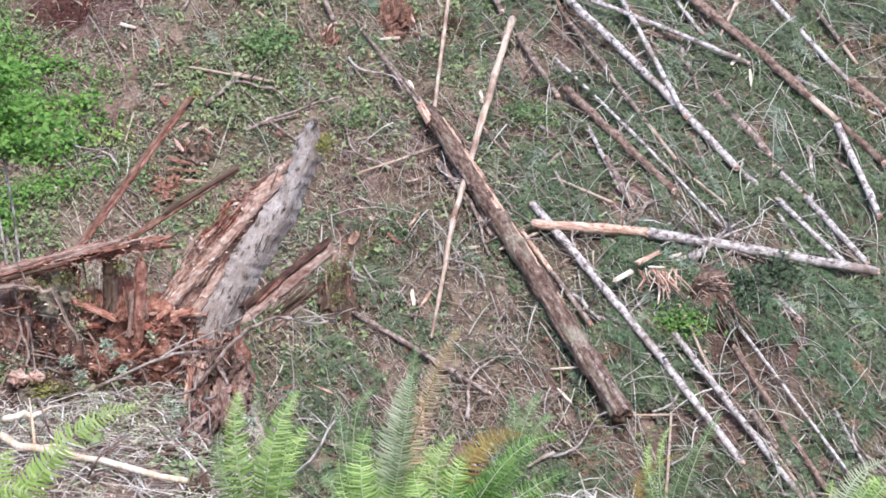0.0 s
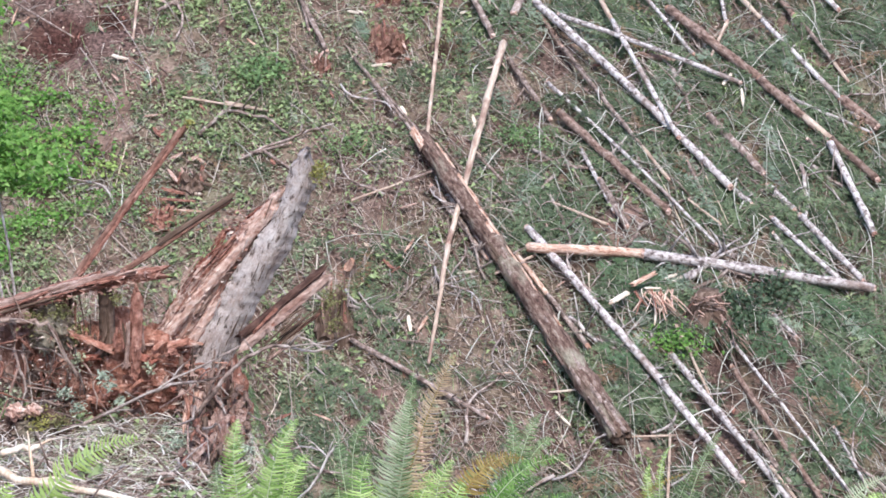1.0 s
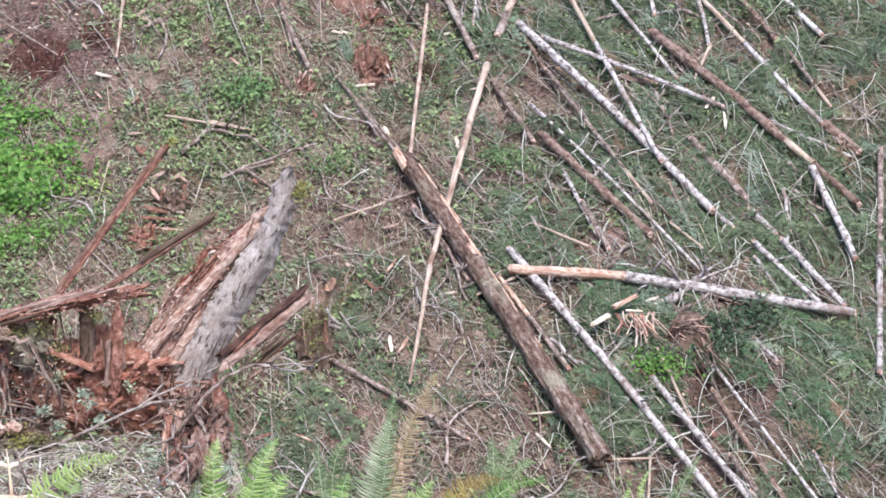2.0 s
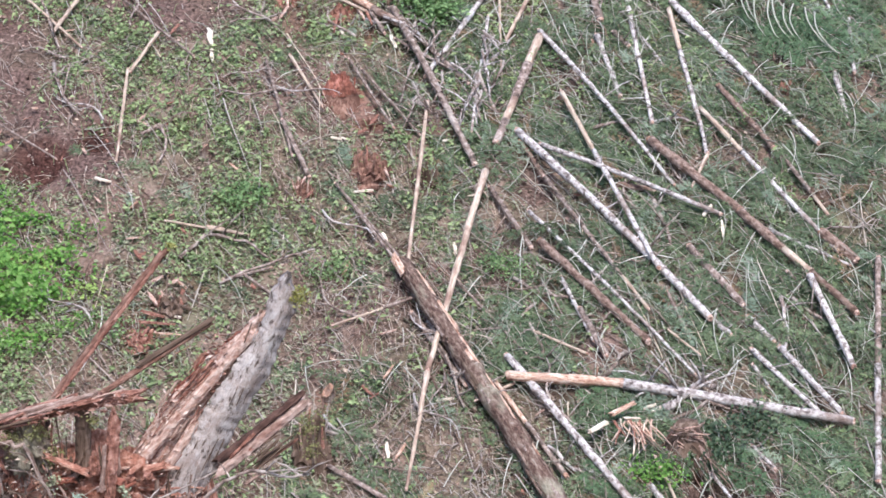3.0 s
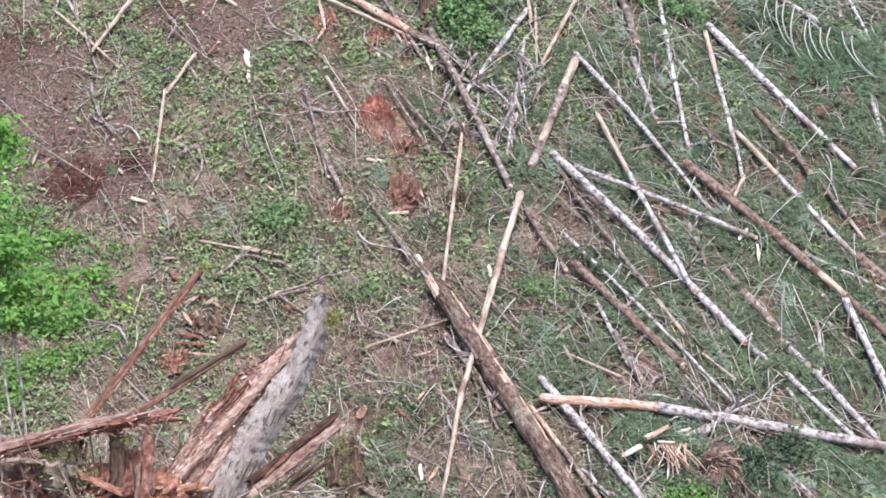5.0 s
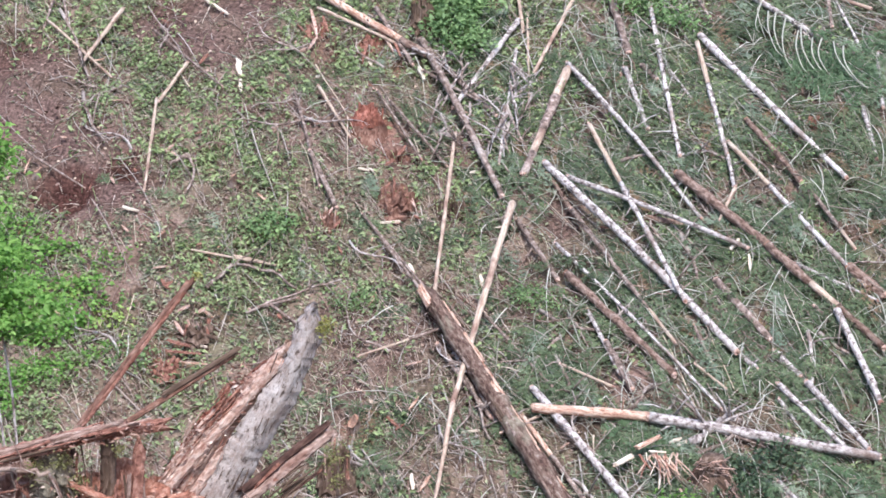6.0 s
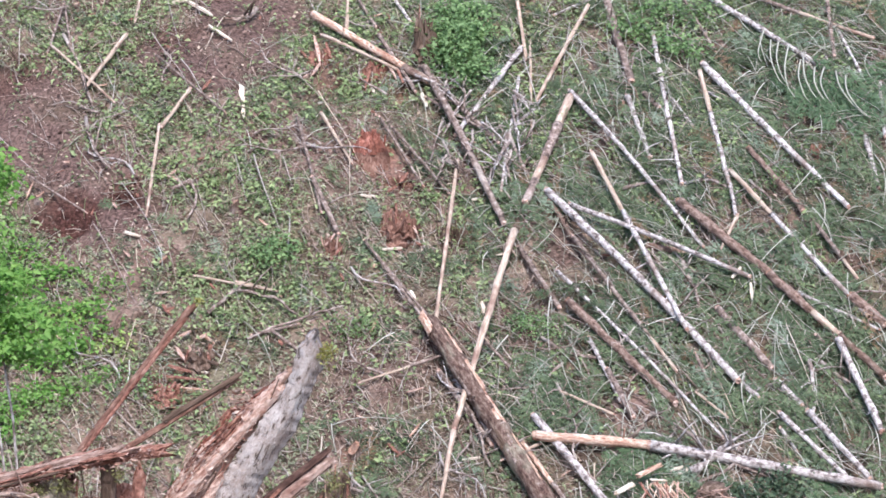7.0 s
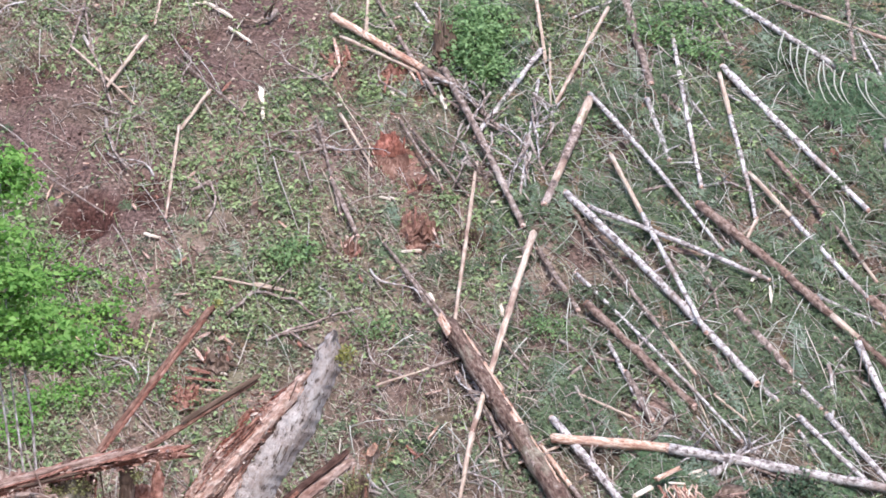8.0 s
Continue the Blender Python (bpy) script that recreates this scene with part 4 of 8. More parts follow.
def dead_branch(points, r0, r1, mat=BARK_GREY, label="crooked grey dead branch on the ground", forks=4):
    """A crooked bough through a few points, with side twigs."""
    o = Vector(points[0])
    rng = random.Random(round((o.x * 3 + o.y * 5) * 100))
    root = thing("dead_branch", Matrix.Translation(o), label, "branch", "dead branches")
    spine = []
    for a, b in zip(points, points[1:]):
        for s in (0.0, 0.34, 0.67):
            q = Vector(a).lerp(Vector(b), s) - o
            spine.append(q + Vector((rng.uniform(-1, 1), rng.uniform(-1, 1), rng.uniform(-1, 1))) * r0 * 0.9)
    spine.append(Vector(points[-1]) - o)
    n = len(spine)
    v, f = tube(spine, [r0 + (r1 - r0) * i / (n - 1) for i in range(n)], 7, 0.1, rng)
    limb = part("limb", smooth_mesh("limb", v, f, mat), root)
    for _ in range(forks):
        i = rng.randrange(1, n - 1)
        out = Vector((rng.uniform(-1, 1), rng.uniform(-0.6, 0.6), rng.uniform(-0.1, 0.9))).normalized() * r0 * rng.uniform(8, 20)
        v, f = tube([spine[i], spine[i] + out * 0.5 + Vector((0, 0, r0)), spine[i] + out], [r0 * 0.5, r0 * 0.35, r0 * 0.15], 5)
        part("twig", smooth_mesh("twig", v, f, mat), limb)
    return root


def fern(base, label, fronds, broad=1.0):
    """A crown of fronds from one root, each through a middle to a tip: a stalk with two rows of narrow drooping leaflets that shorten to the tip."""
    root = thing("sword_fern", Matrix.Translation(base), label, "fern", "ferns")
    o = Vector(base)
    rng = random.Random(round((o.x * 3 + o.y * 5) * 100))
    for mid, tip, width, mat in fronds:
        mid, end = Vector(mid) - o, Vector(tip) - o
        length = mid.length + (end - mid).length
        ctrl = mid * 2 - end * 0.5
        count = max(int(26 / broad), int(length / (0.019 * broad)))
        stalk = [ctrl * (2 * i / count * (1 - i / count)) + end * (i / count) ** 2 for i in range(count + 1)]
        v, f = tube(stalk[::3] + [stalk[-1]], [0.006 - 0.0045 * i / (count // 3 + 2) for i in range(len(stalk[::3]) + 1)], 4)
        stalk_mesh = smooth_mesh("stalk", v, f, FERN_DRY if mat in (FERN_DRY, FERN_TAN) else FERN_PALE)
        verts, faces = [], []
        for i in range(int(count * 0.1), count):
            s = i / count
            t = (stalk[i + 1] - stalk[i]).normalized()
            side = t.cross(Vector((0.1, -0.75, 0.65)).normalized()).normalized()
            face = side.cross(t)
            size = width * min(1.0, (s - 0.05) * 3.5) * (1 - s) ** 0.55 * 1.15
            for h in (-1, 1):
                if rng.random() < 0.04:
                    continue
                d = (side * h + t * (0.05 + 0.4 * s + rng.uniform(-0.14, 0.14)) + face * rng.uniform(-0.4, 0.15)).normalized()
                w = t * max(0.0045, size * 0.06) * broad
                q = stalk[i] + face * 0.002
                L = size * rng.uniform(0.75, 1.12)
                k = len(verts)
                verts += [q - w * 0.9, q + w * 0.9, q + d * L * 0.55 + w * 0.9 - face * L * 0.03, q + d * L * 0.55 - w * 0.7 - face * L * 0.03, q + d * L + t * L * 0.12 - face * L * rng.uniform(0.05, 0.3)]
                faces += [(k, k + 1, k + 2, k + 3), (k + 3, k + 2, k + 4)]
        frond = part("frond", smooth_mesh("frond", verts, faces, mat, True), root, "withered rusty frond" if mat in (FERN_DRY, FERN_TAN) else "")
        tagged(frond, kind="stuff")
        part("stalk", stalk_mesh, frond)
    return root


def conifer_bough(points, r0, side_len, label, count=16, droop=0.12, mat=NEEDLES):
    """A cut conifer limb: a bare curved stem, and arching side branches that carry flat needle sprays."""
    o = Vector(points[0])
    seed = abs(round((o.x * 3 + o.y * 5) * 100))
    rng, nr = random.Random(seed), np.random.default_rng(seed)
    root = thing("conifer_bough", Matrix.Translation(o), label, "conifer bough", "cut conifer boughs")
    pts = [Vector(q) - o for q in points]
    spine = []
    for i in range(len(pts) - 1):
        for s in (0.0, 0.25, 0.5, 0.75):
            spine.append(pts[i].lerp(pts[i + 1], s))
    spine.append(pts[-1])
    n = len(spine)
    v, f = tube(spine, [r0 * (1 - 0.75 * i / (n - 1)) for i in range(n)], 6)
    stem = part("stem", smooth_mesh("stem", v, f, BARK_GREY), root)
    roots, ways, reach = [], [], []
    for k in range(count):
        s = 0.06 + 0.92 * k / count
        i = min(n - 2, int(s * (n - 1)))
        p = spine[i].lerp(spine[i + 1], s * (n - 1) - i)
        t = (spine[i + 1] - spine[i]).normalized()
        q = t.cross(Vector((0, -0.5, 0.87))).normalized() * (1 if k % 2 else -1)
        far = side_len * (1.05 - 0.75 * s) * rng.uniform(0.7, 1.2)
        out = (q * rng.uniform(0.6, 1.2) + t * rng.uniform(0.2, 1.1)).normalized()
        down = Vector((0, -0.25, -0.45))
        line = [p + out * far * u + Vector((0, -0.5, 0.87)) * far * rng.uniform(0.05, 0.3) * math.sin(math.pi * min(1, u * 1.1)) + down * far * droop * u * u * 3 for u in (0, 0.25, 0.5, 0.75, 1.0)]
        v, f = tube([q - Vector((0, 0, 0.012)) for q in line], [0.008, 0.007, 0.006, 0.004, 0.003], 4)
        part("side_branch", smooth_mesh("side_branch", v, f, BARK_GREY), stem)
        for m in range(4):
            d = line[m + 1] - line[m]
            w = d.normalized().cross(Vector((0, -0.5, 0.87))).normalized()
            for j in range(max(3, int(d.length / 0.02))):
                roots.append(line[m] + d * rng.random())
                ways.append((w * rng.choice((-1, 1)) + d.normalized() * rng.uniform(0.4, 1.1) + Vector((0, 0, rng.uniform(-0.35, 0.2)))).normalized())
                reach.append((0.07 + 0.07 * (1 - m / 4)) * rng.uniform(0.7, 1.3))
    v, f, share = needle_tufts(nr, np.array([tuple(q) for q in roots]), np.array([tuple(q) for q in ways]), np.array(reach), 8, 0.055)
    tones = np.repeat(0.2 + 0.3 * nr.random() + 0.2 * np.repeat(nr.random(len(roots)), 8) + 0.25 * share, 3)
    me = needle_mesh("needles", v, f, tones, mat)
    tagged(part("needles", me, root), kind="stuff")
    return root


def hanging_bough(ribs, label):
    """A felled conifer top: long bare arching branches that end in dark needle sprays."""
    o = Vector(ribs[0][0])
    rng, nr = random.Random(9), np.random.default_rng(9)
    root = thing("conifer_bough", Matrix.Translation(o), label, "conifer bough", "cut conifer boughs")
    for line in ribs:
        p = [Vector(q) - o for q in line]
        spine = []
        for i in range(13):
            u = i / 12 * 3
            j = min(2, int(u))
            a, b, c, d = p[max(0, j - 1)], p[j], p[j + 1], p[min(3, j + 2)]
            s = u - j
            spine.append(b + (c - a) * 0.5 * s + (a * 2 - b * 5 + c * 4 - d) * 0.5 * s * s + (b * 3 - a - c * 3 + d) * 0.5 * s ** 3)
        v, f = tube([q + Vector((0, -0.08, 0.09)) for q in spine], [0.017 - 0.0009 * i for i in range(13)], 6, 0.1, rng)
        branch = part("side_branch", smooth_mesh("side_branch", v, f, LICHEN_TWIGS), root, "long bare grey branch")
        at, to, size = [], [], []
        for i in range(4, 12):
            for _ in range(7 if i < 8 else 18):
                base = spine[i].lerp(spine[i + 1], rng.random())
                way = (spine[i + 1] - spine[i]).normalized() * rng.uniform(0.2, 1.0) + Vector((rng.uniform(-1, 1), rng.uniform(-0.7, 0.7), rng.uniform(-0.9, 0.25)))
                at.append(base - Vector((0, -0.04, 0.03)))
                to.append(way.normalized())
                size.append(rng.uniform(0.1, 0.26))
        at, to, size = np.array([tuple(q) for q in at]), np.array([tuple(q) for q in to]), np.array(size)[:, None]
        v, f, share = needle_tufts(nr, at, to, size.ravel(), 10, 0.045)
        tones = np.repeat(0.15 + 0.35 * np.repeat(nr.random(len(at)), 10) + 0.3 * share, 3)
        me = needle_mesh("needles", v, f, tones, NEEDLES_DARK)
        tagged(part("needles", me, branch), kind="stuff")
    return root


def old_stump(p, r, tall, label):
    """A weathered stump: grey flanks, and a crumbled red top that sinks in the middle."""
    rng = random.Random(round((p[0] * 9 + p[1]) * 100))
    root = thing("rotten_stump", Matrix.Translation(p), label, "rotten stump", "rotten stumps")
    v, f = tube([(0, 0, -0.3), (0, 0, 0), (0, 0, tall * 0.6), (0, 0, tall)], [r * 1.35, r * 1.15, r, r * 0.97], 18, 0.1, rng, False)
    part("flank", smooth_mesh("flank", v, f, WOOD_RUST), root, "red-brown crumbling side")
    verts, faces, rings, sides = [(0, 0, tall + 0.3)], [], 8, 24
    for i in range(1, rings + 1):
        for k in range(sides):
            a = 2 * math.pi * k / sides
            q = r * 1.02 * i / rings * (1 + rng.uniform(-0.08, 0.08))
            verts.append((math.cos(a) * q, math.sin(a) * q, tall + (-0.03 if i == rings else 0.3 * (1 - (i / rings) ** 2) + rng.uniform(-0.07, 0.07))))
    for k in range(sides):
        j = (k + 1) % sides
        faces.append((0, 1 + k, 1 + j))
        for i in range(rings - 1):
            o = 1 + i * sides
            faces.append((o + k, o + sides + k, o + sides + j, o + j))
    part("crumbled_top", smooth_mesh("crumbled_top", verts, faces, RED_CRUMBLE, True), root, "rust-red crumbled wood")
    for k in range(9):
        a, q = rng.uniform(0, 2 * math.pi), r * rng.uniform(0.2, 0.95)
        base = (math.cos(a) * q, math.sin(a) * q, tall)
        lath(root, base, (base[0] * 1.1, base[1] * 1.1, tall + 0.2 + rng.uniform(0.05, 0.16)), r * 0.22, r * 0.12, r * 0.12, RED_CRUMBLE, seed=k, n=4, ragged=0.02)
    return root


def lump(parent, name, centre, size, mat, seed, label="", rings=26, sides=44):
    """A rough mass with a craggy, cracked skin."""
    rng = random.Random(seed)
    verts, faces = [], []
    for i in range(rings + 1):
        phi = math.pi * i / rings
        for k in range(sides):
            th = 2 * math.pi * k / sides
            d = Vector((math.sin(phi) * math.cos(th), math.sin(phi) * math.sin(th), math.cos(phi)))
            q = 1 + 0.45 * noise.noise(d * 2.2 + Vector((seed, 0, 0))) + 0.3 * noise.noise(Vector((d.x * 7, d.y * 7, d.z * 2.5 + seed))) + 0.16 * noise.noise(d * 15) + rng.uniform(-0.05, 0.05)
            verts.append((d.x * size[0] * q, d.y * size[1] * q, d.z * size[2] * q))
    for i in range(rings):
        for k in range(sides):
            j = (k + 1) % sides
            faces.append((i * sides + k, (i + 1) * sides + k, (i + 1) * sides + j, i * sides + j))
    return part(name, smooth_mesh(name, verts, faces, mat, True), parent, label, Matrix.Translation(centre))


def moss_pad(parent, centre, radius, count, mat=MOSS, label="clump of olive moss", size=0.024, wide=0.34):
    nr = np.random.default_rng(abs(round(centre[0] * 1000)))
    c = nr.normal(0, 0.36, (count, 3)) * radius + np.array(centre)
    v, f = leaves(nr, c, size * nr.uniform(0.6, 1.3, count), 1.0, 0.25, wide)
    me = bpy.data.meshes.new("moss")
    fill_mesh(me, v, f, mat)
    return tagged(part("moss", me, parent, label), kind="stuff")


def sapling(base, crown, r, tall, count):
    """A thin pale stem that carries flat layered sprays of small leaves."""
    seed = abs(round(crown[0] * 1000))
    rng, nr = random.Random(seed), np.random.default_rng(seed)
    root = thing("sapling", Matrix.Translation(base), "young broadleaf sapling with bright spring leaves", "sapling", "saplings")
    c = Vector(crown) - Vector(base)
    top = c + Vector((0, 0, tall * 0.5))
    v, f = tube([(0, 0, -0.2), c * 0.35 + Vector((0.04, 0, 0)), c * 0.75, top], [0.014, 0.012, 0.009, 0.004], 6)
    trunk = part("trunk", smooth_mesh("trunk", v, f, BARK_PALE), root, "pale thin trunk")
    spots = []
    for k in range(26):
        s = k / 25
        a = rng.uniform(0, 2 * math.pi)
        start = (c - Vector((0, 0, tall * 0.6))).lerp(top, s)
        out = Vector((math.cos(a), math.sin(a) * 0.8, rng.uniform(-0.15, 0.25))) * r * (1.1 - 0.5 * s) * rng.uniform(0.6, 1.1)
        v, f = tube([start, start + out * 0.5 + Vector((0, 0, 0.04)), start + out], [0.006, 0.004, 0.002], 4)
        part("limb", smooth_mesh("limb", v, f, BARK_GREY), trunk)
        for _ in range(6):
            spots.append(tuple(start + out * rng.uniform(0.3, 1.1)))
    spots = np.array(spots)
    p = spots[nr.integers(0, len(spots), count)] + nr.normal(0, 1, (count, 3)) * np.array([0.09, 0.09, 0.035])
    v, f = leaves(nr, p, 0.064 * nr.uniform(0.6, 1.3, count), 0.35)
    me = bpy.data.meshes.new("crown")
    fill_mesh(me, v, f, SAPLING_LEAF)
    tagged(part("crown", me, root), kind="stuff")
    return root


def thick_log(a, b, r0, r1):
    """A heavy log whose upper end is torn, with raw wood showing along one edge and scales of lichened bark."""
    root = fallen_pole(a, b, r0, r1, "M", 0.03, 0.12, 8, "thick lichened brown log with torn strips of raw wood")
    m, length = along(a, b)
    turn = m.to_3x3().inverted()
    right, face = turn @ Vector((1, 0, 0.1)), turn @ Vector((0.0, -0.8, 0.6))
    axis = Vector((0, 0, 1))
    right = (right - axis * right.dot(axis)).normalized()
    face = (face - axis * face.dot(axis)).normalized()

    def strip(z0, z1, lean, wide, mat, name, label, seed, off=1.07):
        d = (right * lean + face * math.sqrt(max(0.0, 1 - lean * lean))).normalized()
        low, high = (off * (r0 + (r1 - r0) * max(0.0, z) / length) + 0.004 for z in (z0, z1))
        lath(root, d * low + axis * z0, d * high + axis * z1, wide * 0.8, wide, wide * 0.6, mat, name, label, 0.04, seed, 10)

    for k, (z0, z1, lean, wide) in enumerate(((0.55, 1.75, 0.9, 0.07), (0.9, 1.9, 0.75, 0.035), (1.95, 2.65, 0.7, 0.08), (2.1, 2.5, 0.4, 0.06), (2.8, 3.6, 0.8, 0.05), (3.6, 4.6, 0.75, 0.045), (-0.12, 0.3, -0.75, 0.13), (-0.16, 0.22, -0.4, 0.08), (0.3, 0.8, 0.8, 0.05))):
        strip(z0, z1, lean, wide, WOOD_RAW, "torn_strip", "raw peach-coloured strip", 40 + k)
    rng = random.Random(31)
    for k in range(60):
        z = rng.uniform(0.1, length - 0.3)
        strip(z, z + rng.uniform(0.15, 0.6), rng.uniform(-0.95, 0.85), rng.uniform(0.03, 0.08), rng.choice((BARK_MOSSY, BARK_MOSSY, BARK_BROWN, BARK_GREY, WOOD_DARK)), "bark_plate", "", 80 + k, 0.98)
    return root


def slope_pose(x, y, lift, turn, size):
    """A pose that lies on the slope at x, y."""
    e = 0.3
    z = float(height(x, y))
    n = Vector((float(height(x - e, y) - height(x + e, y)) / (2 * e), float(height(x, y - e) - height(x, y + e)) / (2 * e), 1)).normalized()
    return Matrix.Translation((x, y, z + lift)) @ n.to_track_quat("Z", "Y").to_matrix().to_4x4() @ pose(0, 0, 0, 0, 0, turn) @ Matrix.Scale(size, 4)


def strew(kinds, count, seed, weight, lift):
    """Copies of a few things over the slope, thinned by a weight."""
    rng = np.random.default_rng(seed)
    spots = spread(rng, count, (-9.5, 24.0, 8.5, 42.0), weight)
    for k, (x, y) in enumerate(spots):
        ob = kinds[k % len(kinds)]
        m = slope_pose(float(x), float(y), lift, float(rng.uniform(0, 360)), 1.0)
        if k < len(kinds):
            ob.matrix_basis = m
        else:
            copy_thing(ob, m)


def flat_branch(seed, mat, length):
    """A side branch for strewing: crooked limb with many twigs, lying flat."""
    rng = random.Random(seed)
    root = thing("dead_branch", Matrix.Identity(4), "broken dead branch with side twigs on the slope", "branch", "dead branches")
    spine = [Vector((length * i / 7, 0.09 * length * math.sin(i * 0.9 + seed), 0.03 + 0.05 * math.sin(math.pi * i / 7)) ) for i in range(8)]
    v, f = tube(spine, [0.02 * length * (1 - 0.09 * i) for i in range(8)], 6, 0.12, rng)
    limb = part("limb", smooth_mesh("limb", v, f, mat), root)
    for k in range(7):
        i = 1 + k % 6
        ang = rng.choice((-1, 1)) * rng.uniform(0.5, 1.1)
        reach = length * rng.uniform(0.15, 0.4)
        out = Vector((math.cos(ang), math.sin(ang), rng.uniform(0.0, 0.3))) * reach
        v, f = tube([spine[i], spine[i] + out * 0.5 + Vector((0, 0, 0.03)), spine[i] + out], [0.009, 0.007, 0.003], 5)
        part("twig", smooth_mesh("twig", v, f, mat), limb)
    return root


strew([flat_branch(1, BARK_GREY, 1.0), flat_branch(2, BARK_BROWN, 0.8), flat_branch(3, BARK_PALE, 1.2), flat_branch(4, BARK_GREY, 0.7), flat_branch(5, BARK_GREY, 1.4)], 130, 71, twig_weight, 0.1)
strew([conifer_bough([(-0.5, 0, 0.02), (0, 0.06, 0.08), (0.5, -0.04, 0.03)], 0.014, 0.42, "cut conifer bough with grey-green needles on the slash", 12), conifer_bough([(-0.4, 0, 0.02), (0.1, -0.1, 0.1), (0.45, 0.05, 0.02)], 0.012, 0.36, "cut conifer bough with grey-green needles on the slash", 11), conifer_bough([(-0.6, 0.05, 0.02), (0, 0.0, 0.12), (0.6, 0.12, 0.04)], 0.016, 0.5, "cut conifer bough with grey-green needles on the slash", 14)], 70, 72, lambda x, y: slash_zone(x, y) ** 2, 0.02)


def strew_flakes(count, seed):
    """Torn flakes of red and pink wood, thrown about the trampled side of the slope."""
    rng = random.Random(seed)
    done = 0
    while done < count:
        x, y = rng.uniform(-8.0, 5.0), rng.uniform(27, 40.5)
        if rng.random() < 0.8 * float(slash_zone(np.array(x), np.array(y))) or abs(x + 0.5) > 1.5 + 0.2 * y:
            continue
        a = rng.uniform(0, math.pi)
        reach = rng.choice((0.08, 0.12, 0.16, 0.26))
        tip = (x + math.cos(a) * reach, y + math.sin(a) * reach)
        lift = 0.09
        kind = rng.choice(("red", "red", "pink", "dark", "pale"))
        mat = {"red": WOOD_ROT, "pink": WOOD_TORN, "dark": BARK_BROWN, "pale": WOOD_RAW}[kind]
        label = {"red": "small flake of red rotten wood on the slope", "pink": "torn pinkish wood flake on the slope", "dark": "loose brown bark flake on the slope", "pale": "raw peach-coloured splinter on the slope"}[kind]
        wood_chip((x, y, float(height(x, y)) + lift), (tip[0], tip[1], float(height(*tip)) + lift), rng.uniform(0.04, 0.1), mat, label)
        done += 1


strew_flakes(130, 77)


# felled poles, chips, stumps and shrubs
fallen_pole((2.39, 40.16, -3.89), (2.83, 37.79, -5.43), 0.079, 0.062, "G", 0)
fallen_pole((2.75, 37.39, -5.66), (3.08, 36.11, -6.52), 0.052, 0.038, "W", 0)
fallen_pole((2.11, 39.62, -4.26), (1.11, 37.46, -5.76), 0.041, 0.035, "P", 0)
fallen_pole((2.24, 39.84, -4.13), (1.49, 39.54, -4.43), 0.032, 0.023, "W", 0)
fallen_pole((0.75, 39.92, -4.10), (0.93, 38.53, -5.14), 0.037, 0.031, "P", 0)
fallen_pole((1.01, 38.99, -4.86), (1.01, 36.24, -6.52), 0.027, 0.017, "P", 0)
fallen_pole((0.84, 38.73, -4.96), (-0.33, 36.41, -6.22), 0.045, 0.034, "W", 0)
fallen_pole((1.70, 37.49, -5.71), (0.88, 34.87, -7.11), 0.078, 0.061, "P.25G.6P.8G", 0)
fallen_pole((1.72, 37.63, -5.61), (3.83, 34.00, -7.64), 0.039, 0.028, "W", 0.05)
fallen_pole((3.31, 38.89, -4.75), (3.57, 35.31, -6.84), 0.036, 0.033, "W", 0)
fallen_pole((4.39, 40.01, -4.09), (6.40, 37.83, -5.20), 0.051, 0.040, "W", 0)
fallen_pole((3.94, 40.10, -4.13), (4.44, 38.59, -4.98), 0.033, 0.022, "G", 0)
fallen_pole((4.17, 38.13, -5.15), (6.32, 34.64, -7.08), 0.058, 0.041, "W", 0)
fallen_pole((4.09, 37.96, -5.25), (4.37, 35.13, -6.84), 0.044, 0.033, "P.35W", 0)
fallen_pole((4.38, 35.16, -6.80), (4.43, 34.47, -7.27), 0.033, 0.029, "W", 0)
fallen_pole((4.42, 34.41, -7.22), (4.13, 33.89, -7.63), 0.033, 0.020, "P", 0)
fallen_pole((4.42, 35.41, -6.63), (6.31, 32.47, -8.38), 0.038, 0.035, "P.3W", 0)
fallen_pole((4.79, 36.01, -6.34), (5.55, 34.56, -7.12), 0.051, 0.045, "B", 0)
fallen_pole((5.67, 34.42, -7.22), (6.26, 33.23, -7.96), 0.037, 0.032, "G.7P", 0)
fallen_pole((3.50, 34.82, -7.06), (4.86, 33.20, -7.93), 0.082, 0.075, "B", 0)
fallen_pole((4.83, 33.17, -7.91), (6.44, 31.38, -9.10), 0.075, 0.057, "B.35P.6B", 0)
fallen_pole((1.25, 35.06, -6.95), (4.12, 31.23, -9.15), 0.058, 0.053, "W", 0.06)
fallen_pole((4.20, 31.32, -9.23), (4.44, 31.03, -9.37), 0.042, 0.034, "W", 0)
fallen_pole((1.30, 34.92, -7.12), (1.79, 33.95, -7.72), 0.045, 0.044, "B", 0)
fallen_pole((1.68, 34.11, -7.55), (3.16, 31.25, -9.01), 0.040, 0.030, "G.75P", 0)
fallen_pole((1.64, 34.76, -7.12), (4.49, 33.17, -7.95), 0.037, 0.032, "W", 0.03)
fallen_pole((2.05, 35.99, -6.44), (3.39, 31.99, -8.55), 0.038, 0.035, "P.35W", 0)
fallen_pole((1.38, 33.28, -7.93), (3.78, 30.03, -9.68), 0.032, 0.022, "W", 0.02)
fallen_pole((1.54, 32.59, -8.27), (3.11, 30.61, -9.34), 0.066, 0.059, "B", 0)
fallen_pole((0.76, 33.87, -7.68), (1.38, 32.61, -8.37), 0.040, 0.035, "G", 0)
fallen_pole((1.85, 31.92, -8.70), (2.29, 30.70, -9.37), 0.034, 0.026, "W", 0)
